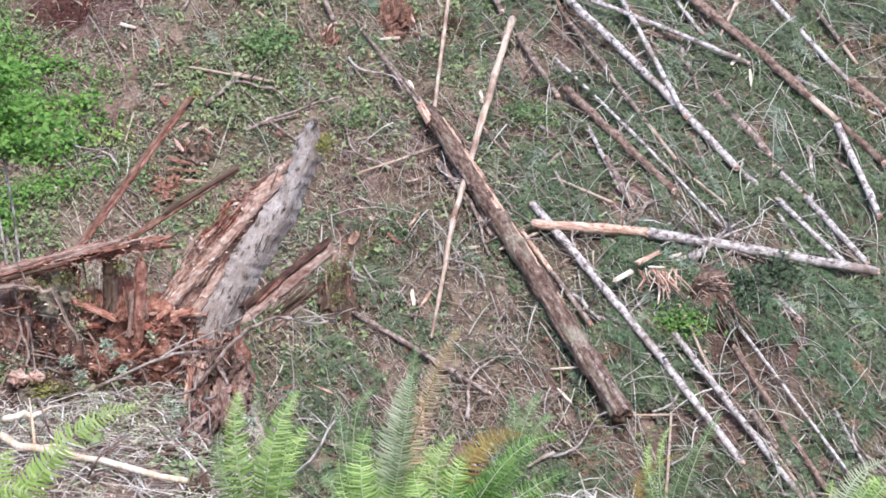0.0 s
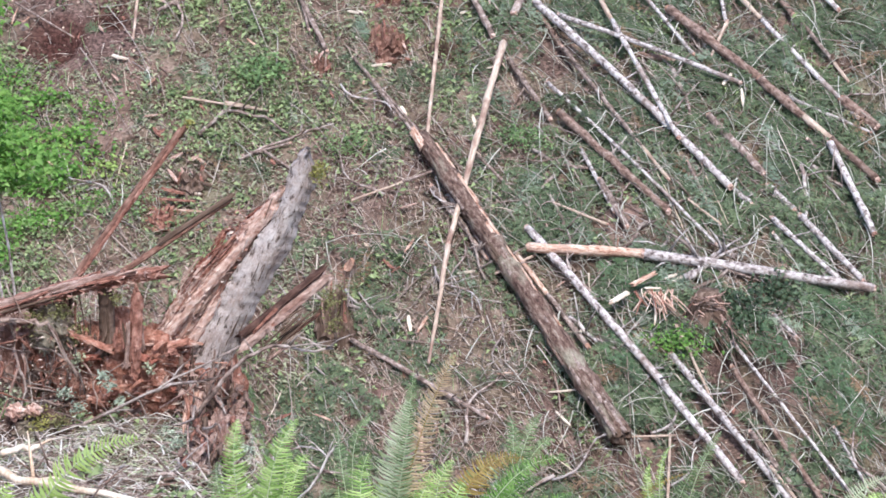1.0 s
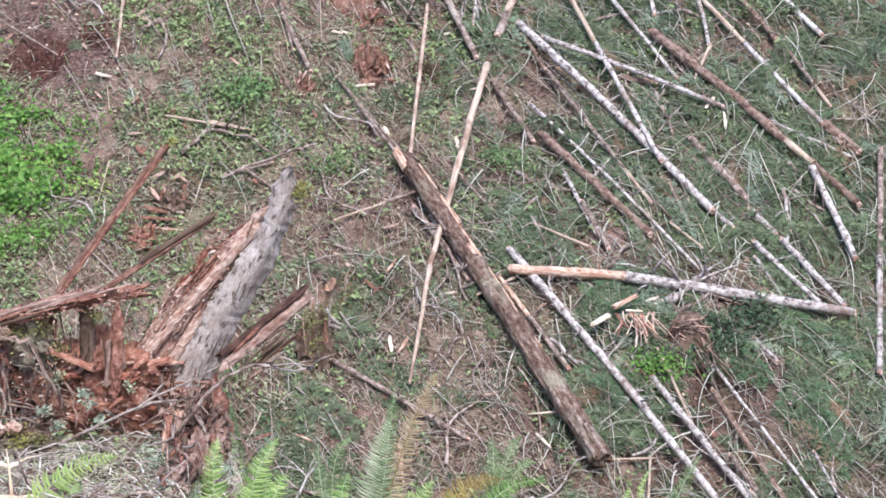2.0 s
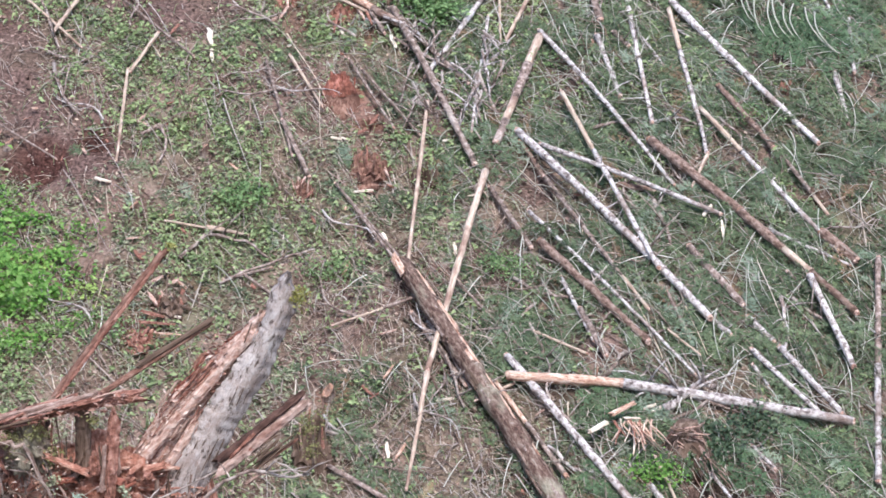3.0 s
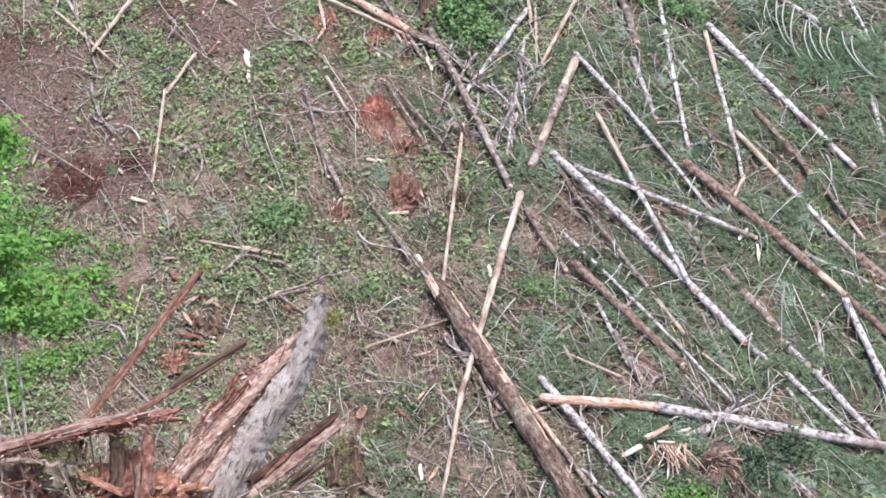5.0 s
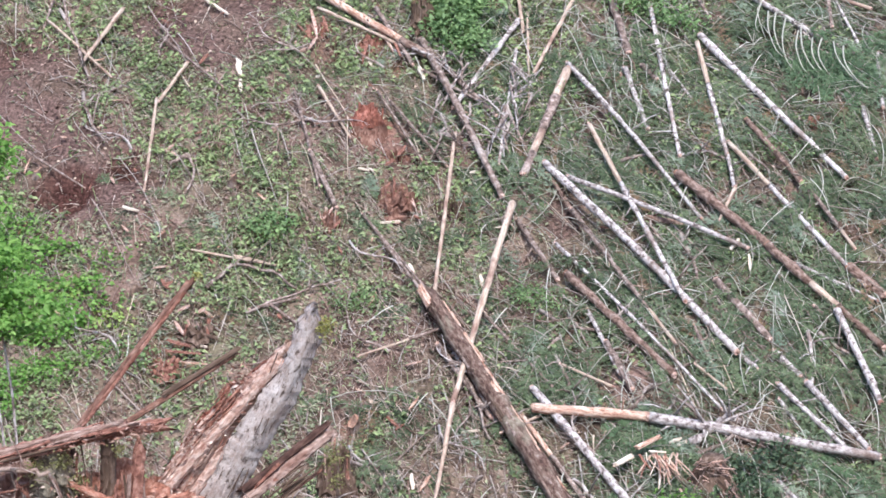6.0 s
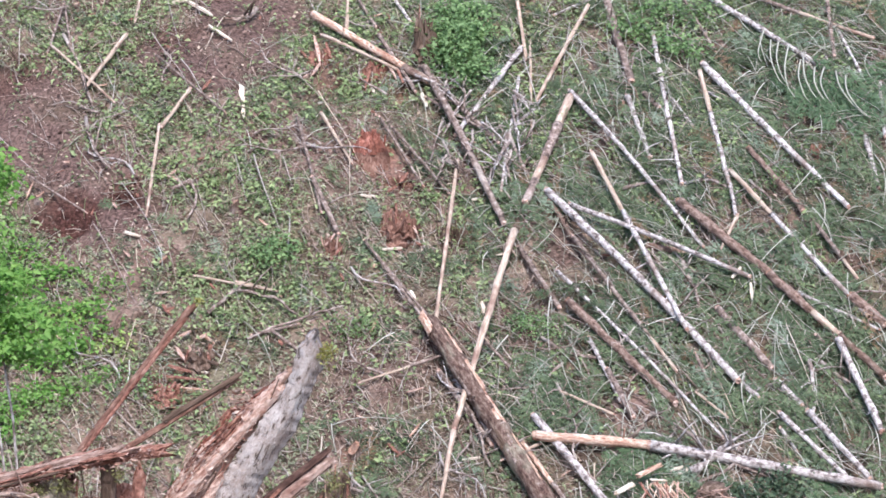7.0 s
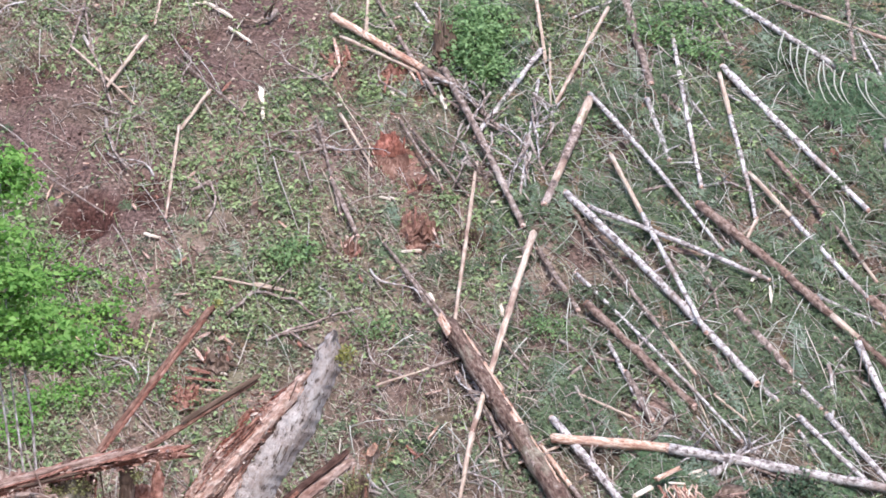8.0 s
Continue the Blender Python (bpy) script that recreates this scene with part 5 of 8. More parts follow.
fallen_pole((2.11, 31.29, -9.04), (2.45, 30.38, -9.50), 0.049, 0.040, "G", 0)
fallen_pole((1.40, 30.92, -9.29), (2.16, 30.44, -9.49), 0.022, 0.022, "P", 0)
fallen_pole((0.96, 29.92, -9.68), (2.69, 29.83, -9.77), 0.080, 0.072, "R", 0)
fallen_pole((2.68, 29.79, -9.76), (6.08, 29.48, -10.25), 0.072, 0.062, "W", 0)
fallen_pole((0.95, 30.35, -9.50), (3.76, 26.35, -11.96), 0.051, 0.044, "W", 0.04)
fallen_pole((3.95, 32.63, -8.37), (4.70, 31.61, -9.06), 0.055, 0.053, "G", 0)
fallen_pole((4.75, 31.34, -9.19), (5.09, 30.93, -9.44), 0.045, 0.041, "W", 0)
fallen_pole((5.18, 30.79, -9.51), (5.96, 29.72, -10.20), 0.045, 0.040, "W", 0)
fallen_pole((4.73, 30.67, -9.51), (5.64, 29.73, -10.22), 0.037, 0.033, "W", 0)
fallen_pole((4.72, 30.45, -9.69), (4.92, 30.19, -9.93), 0.030, 0.022, "W", 0)
fallen_pole((5.78, 31.89, -8.65), (6.24, 30.41, -9.68), 0.050, 0.045, "W", 0)
fallen_pole((5.26, 32.90, -8.15), (6.47, 32.22, -8.57), 0.032, 0.023, "W", 0)
fallen_pole((5.36, 39.83, -4.11), (7.37, 38.84, -4.73), 0.037, 0.041, "G.4P", 0)
fallen_pole((6.70, 40.25, -4.01), (6.57, 38.20, -4.98), 0.043, 0.031, "G", 0)
fallen_pole((6.83, 36.15, -6.12), (6.93, 35.18, -6.84), 0.038, 0.033, "W", 0)
fallen_pole((6.95, 32.33, -8.50), (6.32, 28.60, -10.87), 0.043, 0.043, "G.5W", 0)
fallen_pole((-0.30, 35.74, -6.57), (-0.60, 32.16, -8.54), 0.033, 0.031, "P", 0)
fallen_pole((0.67, 34.07, -7.44), (-0.27, 29.97, -9.64), 0.064, 0.043, "P", 0.05)
fallen_pole((-0.27, 29.91, -9.62), (-0.55, 28.25, -10.83), 0.043, 0.024, "P", 0)
fallen_pole((-0.94, 37.89, -5.23), (0.51, 34.45, -7.38), 0.062, 0.045, "G", 0.03)
fallen_pole((-1.02, 37.97, -5.24), (0.41, 36.31, -6.34), 0.044, 0.034, "G", 0)
fallen_pole((-0.88, 37.28, -5.70), (0.30, 36.49, -6.23), 0.030, 0.025, "G", 0)
fallen_pole((-3.10, 39.35, -4.45), (-0.87, 37.56, -5.43), 0.085, 0.07, "R.8B", 0)
fallen_pole((-2.87, 38.80, -4.78), (-1.40, 37.95, -5.30), 0.036, 0.031, "P", 0)
fallen_pole((-3.16, 36.51, -5.94), (-2.58, 34.40, -7.21), 0.030, 0.024, "G", 0)
fallen_pole((-2.77, 35.04, -6.77), (-2.27, 34.03, -7.51), 0.037, 0.036, "G", 0)
fallen_pole((-2.74, 36.72, -5.92), (-2.13, 35.57, -6.60), 0.030, 0.025, "P", 0)
fallen_pole((0.79, 37.97, -5.40), (0.46, 35.21, -6.99), 0.031, 0.025, "W", 0)
fallen_pole((-6.54, 38.72, -4.80), (-7.05, 37.44, -5.56), 0.041, 0.035, "P", 0)
fallen_pole((-7.88, 38.48, -5.00), (-6.51, 37.05, -5.80), 0.027, 0.022, "P", 0)
fallen_pole((-5.16, 37.23, -5.59), (-5.55, 36.43, -6.14), 0.035, 0.030, "P", 0)
fallen_pole((-5.60, 36.43, -6.12), (-5.52, 34.28, -7.29), 0.030, 0.024, "P", 0)
fallen_pole((-5.90, 38.21, -5.11), (-4.46, 36.60, -5.89), 0.027, 0.021, "G", 0)
fallen_pole((-7.69, 35.29, -6.85), (-6.58, 34.43, -7.28), 0.021, 0.016, "G", 0)
fallen_pole((-0.41, 31.55, -8.88), (-1.72, 31.09, -9.23), 0.026, 0.022, "G.4P", 0)
fallen_pole((-1.69, 36.74, -5.99), (-0.89, 35.31, -6.93), 0.026, 0.025, "G", 0)
fallen_pole((-1.81, 33.81, -7.59), (-0.58, 32.17, -8.60), 0.024, 0.023, "G", 0)
fallen_pole((-0.73, 32.28, -8.49), (0.60, 29.74, -9.87), 0.027, 0.022, "G", 0)
fallen_pole((-1.70, 28.75, -10.68), (0.26, 27.30, -11.34), 0.035, 0.030, "G", 0)
fallen_pole((2.96, 28.22, -10.79), (4.59, 25.86, -12.34), 0.042, 0.040, "W", 0)
fallen_pole((3.82, 28.06, -10.95), (4.92, 25.89, -12.24), 0.042, 0.040, "B", 0)
fallen_pole((3.07, 28.64, -10.51), (3.48, 27.63, -11.26), 0.025, 0.021, "P", 0)
fallen_pole((3.87, 28.45, -10.70), (5.25, 26.13, -12.08), 0.025, 0.020, "W", 0)
fallen_pole((5.16, 27.18, -11.54), (5.46, 26.27, -12.01), 0.024, 0.020, "W", 0)
fallen_pole((3.97, 27.08, -11.54), (4.75, 25.86, -12.33), 0.037, 0.033, "G", 0)
fallen_pole((4.20, 26.57, -11.86), (4.67, 25.87, -12.34), 0.027, 0.027, "P", 0)
fallen_pole((2.20, 26.94, -11.52), (2.88, 27.11, -11.58), 0.017, 0.017, "P", 0)
fallen_pole((4.92, 27.88, -11.07), (5.55, 28.01, -11.16), 0.024, 0.021, "W", 0)
fallen_pole((4.53, 29.01, -10.48), (4.81, 28.69, -10.70), 0.032, 0.028, "W", 0)
fallen_pole((2.83, 27.04, -11.56), (2.68, 25.85, -12.26), 0.020, 0.020, "P", 0)
fallen_pole((0.48, 29.55, -9.94), (1.01, 29.93, -9.82), 0.021, 0.025, "P", 0)
fallen_pole((3.51, 31.63, -8.87), (3.78, 30.91, -9.37), 0.030, 0.026, "G.6P", 0)
fallen_pole((3.48, 30.91, -9.28), (3.89, 30.59, -9.54), 0.022, 0.019, "P", 0)
fallen_pole((-3.85, 33.08, -8.14), (-3.34, 33.04, -8.24), 0.024, 0.020, "P", 0)
fallen_pole((-4.54, 33.09, -8.05), (-3.24, 32.99, -8.26), 0.020, 0.023, "P", 0)
fallen_pole((-1.60, 33.55, -7.77), (-0.62, 32.02, -8.66), 0.028, 0.027, "G", 0)
fallen_pole((-3.52, 32.14, -8.77), (-2.81, 32.29, -8.63), 0.027, 0.019, "G", 0)
fallen_pole((-3.36, 32.31, -8.65), (-2.77, 31.86, -8.92), 0.023, 0.019, "G", 0)
fallen_pole((-1.46, 36.56, -6.14), (-0.44, 35.16, -7.02), 0.026, 0.021, "G", 0)
fallen_pole((-0.07, 30.77, -9.29), (0.63, 29.91, -9.81), 0.022, 0.018, "G", 0)
fallen_pole((0.19, 31.94, -8.75), (1.23, 30.51, -9.50), 0.023, 0.018, "G", 0)
fallen_pole((5.47, 32.09, -8.65), (5.99, 31.57, -9.05), 0.031, 0.027, "G", 0)
fallen_pole((6.10, 32.75, -8.16), (6.59, 32.36, -8.52), 0.095, 0.086, "B", 0)
fallen_pole((6.76, 38.97, -4.61), (7.05, 37.55, -5.36), 0.027, 0.027, "W", 0)
fallen_pole((3.06, 37.44, -5.60), (3.29, 37.11, -5.80), 0.044, 0.039, "G", 0)
fallen_pole((3.55, 37.32, -5.68), (3.88, 36.72, -6.07), 0.030, 0.021, "W", 0)
fallen_pole((2.91, 34.03, -7.66), (3.47, 33.96, -7.73), 0.056, 0.052, "B", 0)
fallen_pole((7.27, 37.41, -5.35), (7.18, 36.17, -6.12), 0.035, 0.030, "W", 0)
fallen_pole((-2.46, 39.97, -4.15), (-2.43, 38.94, -4.71), 0.032, 0.032, "P", 0)
fallen_pole((-2.27, 39.84, -4.19), (-1.89, 39.02, -4.63), 0.028, 0.027, "G", 0)
fallen_pole((-1.54, 39.67, -4.22), (-1.26, 39.26, -4.54), 0.032, 0.032, "W", 0)
fallen_pole((-7.87, 39.61, -4.35), (-7.95, 38.39, -5.11), 0.028, 0.023, "G", 0)
fallen_pole((-7.87, 39.70, -4.30), (-7.57, 38.63, -4.98), 0.023, 0.023, "G", 0)
fallen_pole((-6.44, 39.91, -4.20), (-6.44, 39.19, -4.60), 0.028, 0.027, "P", 0)
fallen_pole((-1.82, 38.81, -4.76), (-1.09, 37.39, -5.60), 0.036, 0.030, "G", 0)
thick_log((-0.67, 32.03, -8.50), (2.11, 26.78, -11.42), 0.135, 0.17)
fallen_pole((-0.69, 32.20, -8.56), (0.14, 30.86, -9.14), 0.033, 0.036, "G.6R", 0.0, 0.1, 1, "thin torn stem lying against the thick log")
fallen_pole((-0.50, 31.30, -9.12), (0.29, 29.89, -9.80), 0.035, 0.030, "G", 0.0, 0.1, 1, "thin torn stem lying against the thick log")
fallen_pole((0.78, 29.87, -9.80), (1.73, 28.35, -10.66), 0.036, 0.034, "R.5G", 0.0, 0.1, 1, "thin torn stem lying against the thick log")
wood_chip((-4.25, 37.43, -5.55), (-4.16, 36.92, -5.79), 0.102)
wood_chip((-5.92, 39.71, -4.35), (-5.53, 39.85, -4.28), 0.096)
wood_chip((-5.55, 39.83, -4.29), (-5.00, 39.45, -4.53), 0.096)
wood_chip((-5.03, 39.10, -4.68), (-4.54, 38.59, -4.89), 0.071)
wood_chip((-5.84, 34.01, -7.54), (-5.58, 33.93, -7.60), 0.063)
wood_chip((-1.51, 33.81, -7.75), (-1.19, 33.95, -7.75), 0.072)
wood_chip((-1.95, 35.08, -7.08), (-1.76, 35.08, -7.12), 0.075)
wood_chip((-0.05, 35.14, -7.16), (0.11, 35.20, -7.13), 0.075)
wood_chip((4.53, 33.13, -8.07), (4.52, 32.85, -8.29), 0.05)
wood_chip((-6.62, 31.10, -9.49), (-6.40, 31.05, -9.52), 0.059)
wood_chip((2.96, 29.55, -10.09), (3.15, 29.58, -10.04), 0.075)
wood_chip((-4.35, 31.54, -9.20), (-4.16, 31.47, -9.24), 0.069)
wood_chip((-5.11, 31.09, -9.48), (-5.07, 31.06, -9.51), 0.059)
wood_chip((-0.15, 29.66, -10.01), (0.15, 29.71, -9.98), 0.065)
wood_chip((3.06, 29.48, -10.12), (3.23, 29.55, -10.06), 0.075)
wood_chip((-1.90, 37.70, -5.61), (-1.81, 37.51, -5.70), 0.068)
wood_chip((-0.98, 37.48, -5.67), (-0.87, 37.19, -5.88), 0.090)
wood_chip((-4.15, 36.85, -5.82), (-4.11, 36.52, -5.99), 0.067)
wood_chip((-2.83, 37.14, -5.83), (-2.75, 37.19, -5.81), 0.079)
wood_chip((-0.71, 27.53, -11.48), (-0.63, 26.81, -11.85), 0.083, WOOD_RAW, "split orange sapwood splinter on the slash")
wood_chip((-0.86, 29.10, -10.46), (-0.83, 28.80, -10.65), 0.057, WOOD_CHIP, "split orange sapwood splinter on the slash")
wood_chip((1.17, 27.62, -11.12), (1.69, 27.71, -11.11), 0.041, WOOD_CHIP, "split orange sapwood splinter on the slash")
wood_chip((1.24, 27.35, -11.31), (1.43, 27.12, -11.43), 0.048, WOOD_CHIP, "split orange sapwood splinter on the slash")
wood_chip((-5.84, 33.98, -7.55), (-5.57, 33.93, -7.60), 0.074)
wood_chip((-4.53, 31.51, -9.22), (-4.39, 31.58, -9.17), 0.059)
wood_chip((-2.85, 31.21, -9.47), (-3.04, 30.90, -9.66), 0.049)
wood_chip((-1.78, 35.13, -7.09), (-1.68, 35.09, -7.12), 0.054)
wood_chip((4.24, 33.26, -8.03), (4.40, 33.46, -7.89), 0.072)
wood_chip((0.14, 32.89, -8.39), (0.18, 32.69, -8.53), 0.061)
wood_chip((-1.02, 33.09, -8.27), (-0.94, 32.81, -8.39), 0.071)
wood_chip((-4.78, 32.05, -8.73), (-4.69, 32.20, -8.62), 0.109, WOOD_RAW, "raw peach-coloured splinter by a broken stump")
wood_chip((-4.67, 31.96, -8.79), (-4.49, 32.09, -8.73), 0.109, WOOD_TORN, "torn pinkish wood slab by a broken stump")
wood_chip((-4.70, 31.80, -8.92), (-4.54, 31.61, -9.07), 0.109, WOOD_TORN, "torn pinkish wood slab by a broken stump")
wood_chip((-4.40, 31.97, -8.84), (-4.20, 32.14, -8.76), 0.109, WOOD_TORN, "torn pinkish wood slab by a broken stump")
wood_chip((-4.25, 32.06, -8.81), (-4.11, 31.95, -8.89), 0.100, WOOD_RAW, "raw peach-coloured splinter by a broken stump")
wood_chip((-4.85, 32.33, -8.52), (-5.00, 32.50, -8.42), 0.119, WOOD_ROT, "chunk of red rotten wood on the ground")
wood_chip((-4.96, 32.41, -8.47), (-4.81, 32.46, -8.44), 0.110, WOOD_ROT, "chunk of red rotten wood on the ground")
wood_chip((-4.79, 31.50, -9.13), (-4.41, 31.40, -9.21), 0.126, WOOD_ROT, "chunk of red rotten wood on the ground")
wood_chip((-4.86, 31.32, -9.25), (-4.23, 31.26, -9.29), 0.107, WOOD_ROT, "chunk of red rotten wood on the ground")
wood_chip((-4.51, 31.11, -9.38), (-4.09, 31.03, -9.39), 0.080, WOOD_RAW, "raw peach-coloured splinter by a broken stump")
wood_chip((-4.62, 31.21, -9.32), (-4.73, 31.03, -9.45), 0.107, WOOD_ROT, "chunk of red rotten wood on the ground")
wood_chip((-4.23, 31.64, -9.07), (-3.99, 31.54, -9.13), 0.117, WOOD_DARK, "dark rotten wood chunk by a broken stump")
wood_chip((-4.45, 31.76, -8.97), (-4.30, 31.52, -9.13), 0.126, WOOD_DARK, "dark rotten wood chunk by a broken stump")
wood_chip((-3.02, 38.88, -4.84), (-2.87, 38.03, -5.23), 0.117, WOOD_TORN, "torn pinkish wood slab by a broken stump")
wood_chip((-2.87, 38.03, -5.23), (-2.99, 37.66, -5.41), 0.094, WOOD_TORN, "torn pinkish wood slab by a broken stump")
wood_chip((-2.80, 38.67, -4.92), (-2.66, 38.18, -5.17), 0.085, WOOD_ROT, "chunk of red rotten wood on the ground")
wood_chip((-1.77, 38.47, -5.04), (-1.45, 37.83, -5.47), 0.1, WOOD_TORN, "torn pinkish wood slab by a broken stump")
wood_chip((-1.48, 38.15, -5.23), (-1.32, 37.62, -5.51), 0.094, WOOD_ROT, "chunk of red rotten wood on the ground")
wood_chip((-1.94, 38.02, -5.34), (-2.01, 37.53, -5.64), 0.083, WOOD_ROT, "chunk of red rotten wood on the ground")
wood_chip((-1.29, 35.38, -6.93), (-1.17, 35.64, -6.80), 0.098, WOOD_ROT, "chunk of red rotten wood on the ground")
wood_chip((-1.49, 35.13, -7.03), (-1.35, 35.29, -6.97), 0.097, WOOD_ROT, "chunk of red rotten wood on the ground")
wood_chip((-2.46, 33.77, -7.69), (-2.33, 33.99, -7.54), 0.085, WOOD_TORN, "torn pinkish wood slab by a broken stump")
wood_chip((-2.28, 33.55, -7.78), (-2.18, 33.73, -7.68), 0.084, WOOD_ROT, "chunk of red rotten wood on the ground")
wood_chip((-1.08, 34.48, -7.39), (-0.95, 34.22, -7.57), 0.086, WOOD_TORN, "torn pinkish wood slab by a broken stump")
wood_chip((-1.38, 34.34, -7.41), (-1.22, 34.48, -7.36), 0.086, WOOD_TORN, "torn pinkish wood slab by a broken stump")
cut_stump((-4.07, 34.70, -7.31), 0.087, 0.16)
cut_stump((-5.09, 33.52, -8.00), 0.085, 0.16)
cut_stump((-4.50, 33.29, -8.13), 0.066, 0.14)
cut_stump((-1.76, 30.08, -10.11), 0.095, 0.2)
cut_stump((-7.47, 34.99, -7.20), 0.069, 0.1)
cut_stump((2.60, 37.41, -5.91), 0.093, 0.1)
old_stump((-1.85, 36.03, -6.60), 0.31, 0.15, "old grey stump with a crumbled rust-red top")
rotten_stump((-1.36, 35.60, -6.96), 0.22, 0.1, "low heap of red rotten wood", WOOD_RUST, 7, 0)
rotten_stump((-1.28, 34.37, -7.56), 0.32, 0.3, "rotten brown stump beside thin poles", WOOD_RUST, 10, 30)
rotten_stump((-2.35, 33.86, -7.78), 0.17, 0.2, "split rotten stump with an orange edge", WOOD_RUST, 6, 0)
rotten_stump((-4.34, 31.80, -9.11), 0.31, 0.16, "broken rotten stump with pale torn splinters", WOOD_DARK, 16, 0)
rotten_stump((-0.33, 34.48, -7.67), 0.25, 0.2, "low mossy stump crossed by a pole", WOOD_DARK, 6, 60)
rotten_stump((-2.90, 38.40, -5.20), 0.21, 0.16, "torn red root wood in bare soil", WOOD_ROT, 14, 0)
rotten_stump((-1.84, 38.22, -5.37), 0.23, 0.15, "splintered red stump under a torn log", WOOD_ROT, 16, 0)
rotten_stump((-0.98, 38.45, -5.13), 0.2, 0.75, "dark mossy snapped stub beside a green shrub", WOOD_DARK, 5, 40)
rotten_stump((-1.94, 29.00, -10.79), 0.25, 0.75, "mossy brown stump behind the great stump", WOOD_DARK, 6, 120)
rotten_stump((5.98, 36.05, -6.50), 0.14, 0.2, "small rotten stub among boughs", WOOD_ROT, 4, 0)
splinter_heap((2.76, 29.02, -10.18), "heap of raw orange splinters from a shattered stem")
snag((3.55, 28.98, -10.5), 0.27, 0.42, "brown fibrous broken stump among the slash")
rotten_stump((6.19, 33.72, -7.88), 0.25, 0.2, "heap of brown soil and roots", WOOD_DARK, 4, 0)
rotten_stump((-4.76, 31.26, -9.43), 0.30, 0.06, "red rotten wood crumbled on the ground", WOOD_ROT, 9, 0)
leafy_shrub((-0.30, 39.51, -4.64), 0.54, 0.49, 0.4, 900, 0.09, clump=0.17, stems=14)
leafy_shrub((-0.48, 38.69, -5.04), 0.61, 0.55, 0.5, 1200, 0.09, clump=0.17, stems=14)
leafy_shrub((-0.29, 37.96, -5.52), 0.54, 0.49, 0.45, 1000, 0.09, clump=0.17, stems=14)
leafy_shrub((-0.42, 38.30, -5.30), 0.5, 0.45, 0.5, 900, 0.1, clump=0.17, stems=14)
leafy_shrub((-0.15, 38.95, -4.92), 0.5, 0.45, 0.45, 800, 0.1, clump=0.17, stems=14)
leafy_shrub((2.91, 39.18, -4.80), 0.45, 0.41, 0.3, 380, 0.09, clump=0.17, stems=14)
leafy_shrub((3.41, 39.74, -4.53), 0.49, 0.44, 0.3, 420, 0.09, clump=0.17, stems=14)
leafy_shrub((4.20, 39.66, -4.57), 0.49, 0.44, 0.3, 420, 0.09, clump=0.17, stems=14)
leafy_shrub((3.91, 38.60, -5.13), 0.42, 0.38, 0.35, 420, 0.09, clump=0.17, stems=14)
leafy_shrub((3.47, 39.04, -4.93), 0.43, 0.39, 0.25, 300, 0.09, clump=0.17, stems=14)
leafy_shrub((-3.3, 33.7, -7.91), 0.5, 0.45, 0.28, 420, 0.08, label="low leafy shrub on the trodden slope")
leafy_shrub((1.05, 32.42, -8.70), 0.50, 0.45, 0.22, 600, 0.05)
leafy_shrub((3.08, 28.42, -10.86), 0.3, 0.24, 0.35, 420, 0.07, SAPLING_LEAF)
leafy_shrub((-2.08, 32.23, -8.82), 0.36, 0.33, 0.2, 300, 0.05)
leafy_shrub((-4.27, 32.32, -8.79), 0.55, 0.49, 0.25, 260, 0.07, HERB, "sparse pale green seedlings on the slope")
leafy_shrub((-5.29, 31.24, -9.43), 0.45, 0.40, 0.25, 400, 0.06)
leafy_shrub((1.78, 37.23, -6.16), 0.41, 0.37, 0.25, 300, 0.05)
leafy_shrub((-1.75, 32.33, -8.74), 0.41, 0.37, 0.2, 300, 0.05)
leafy_shrub((-5.86, 37.76, -5.57), 0.52, 0.47, 0.2, 220, 0.07, HERB, "sparse pale green seedlings on the slope")
leafy_shrub((5.33, 35.49, -6.85), 0.59, 0.53, 0.2, 400, 0.05)
leafy_shrub((-8.04, 33.51, -8.11), 0.58, 0.52, 0.24, 420, 0.085, SAPLING_LEAF, "low bright green bramble growth on the slope", clump=0.13)
leafy_shrub((-7.59, 33.86, -7.94), 0.48, 0.43, 0.23, 260, 0.07, SAPLING_LEAF, "low bright green bramble growth on the slope", clump=0.13)
leafy_shrub((-7.01, 33.29, -8.23), 0.52, 0.47, 0.22, 300, 0.1, SAPLING_LEAF, "low bright green bramble growth on the slope", clump=0.13)
leafy_shrub((-7.62, 32.60, -8.64), 0.61, 0.55, 0.27, 460, 0.07, SAPLING_LEAF, "low bright green bramble growth on the slope", clump=0.13)
leafy_shrub((-6.95, 32.47, -8.69), 0.51, 0.46, 0.29, 320, 0.085, SAPLING_LEAF, "low bright green bramble growth on the slope", clump=0.13)
leafy_shrub((-6.37, 32.58, -8.61), 0.42, 0.38, 0.30, 220, 0.085, SAPLING_LEAF, "low bright green bramble growth on the slope", clump=0.13)
leafy_shrub((-7.58, 31.57, -9.11), 0.59, 0.53, 0.29, 480, 0.07, SAPLING_LEAF, "low bright green bramble growth on the slope", clump=0.13)
leafy_shrub((-6.93, 31.65, -9.21), 0.55, 0.49, 0.29, 380, 0.085, SAPLING_LEAF, "low bright green bramble growth on the slope", clump=0.13)
leafy_shrub((-6.38, 31.82, -9.16), 0.41, 0.37, 0.33, 200, 0.1, SAPLING_LEAF, "low bright green bramble growth on the slope", clump=0.13)
leafy_shrub((-7.09, 30.87, -9.63), 0.54, 0.48, 0.22, 420, 0.07, SAPLING_LEAF, "low bright green bramble growth on the slope", clump=0.13)
leafy_shrub((-6.49, 30.95, -9.64), 0.45, 0.40, 0.31, 260, 0.085, SAPLING_LEAF, "low bright green bramble growth on the slope", clump=0.13)
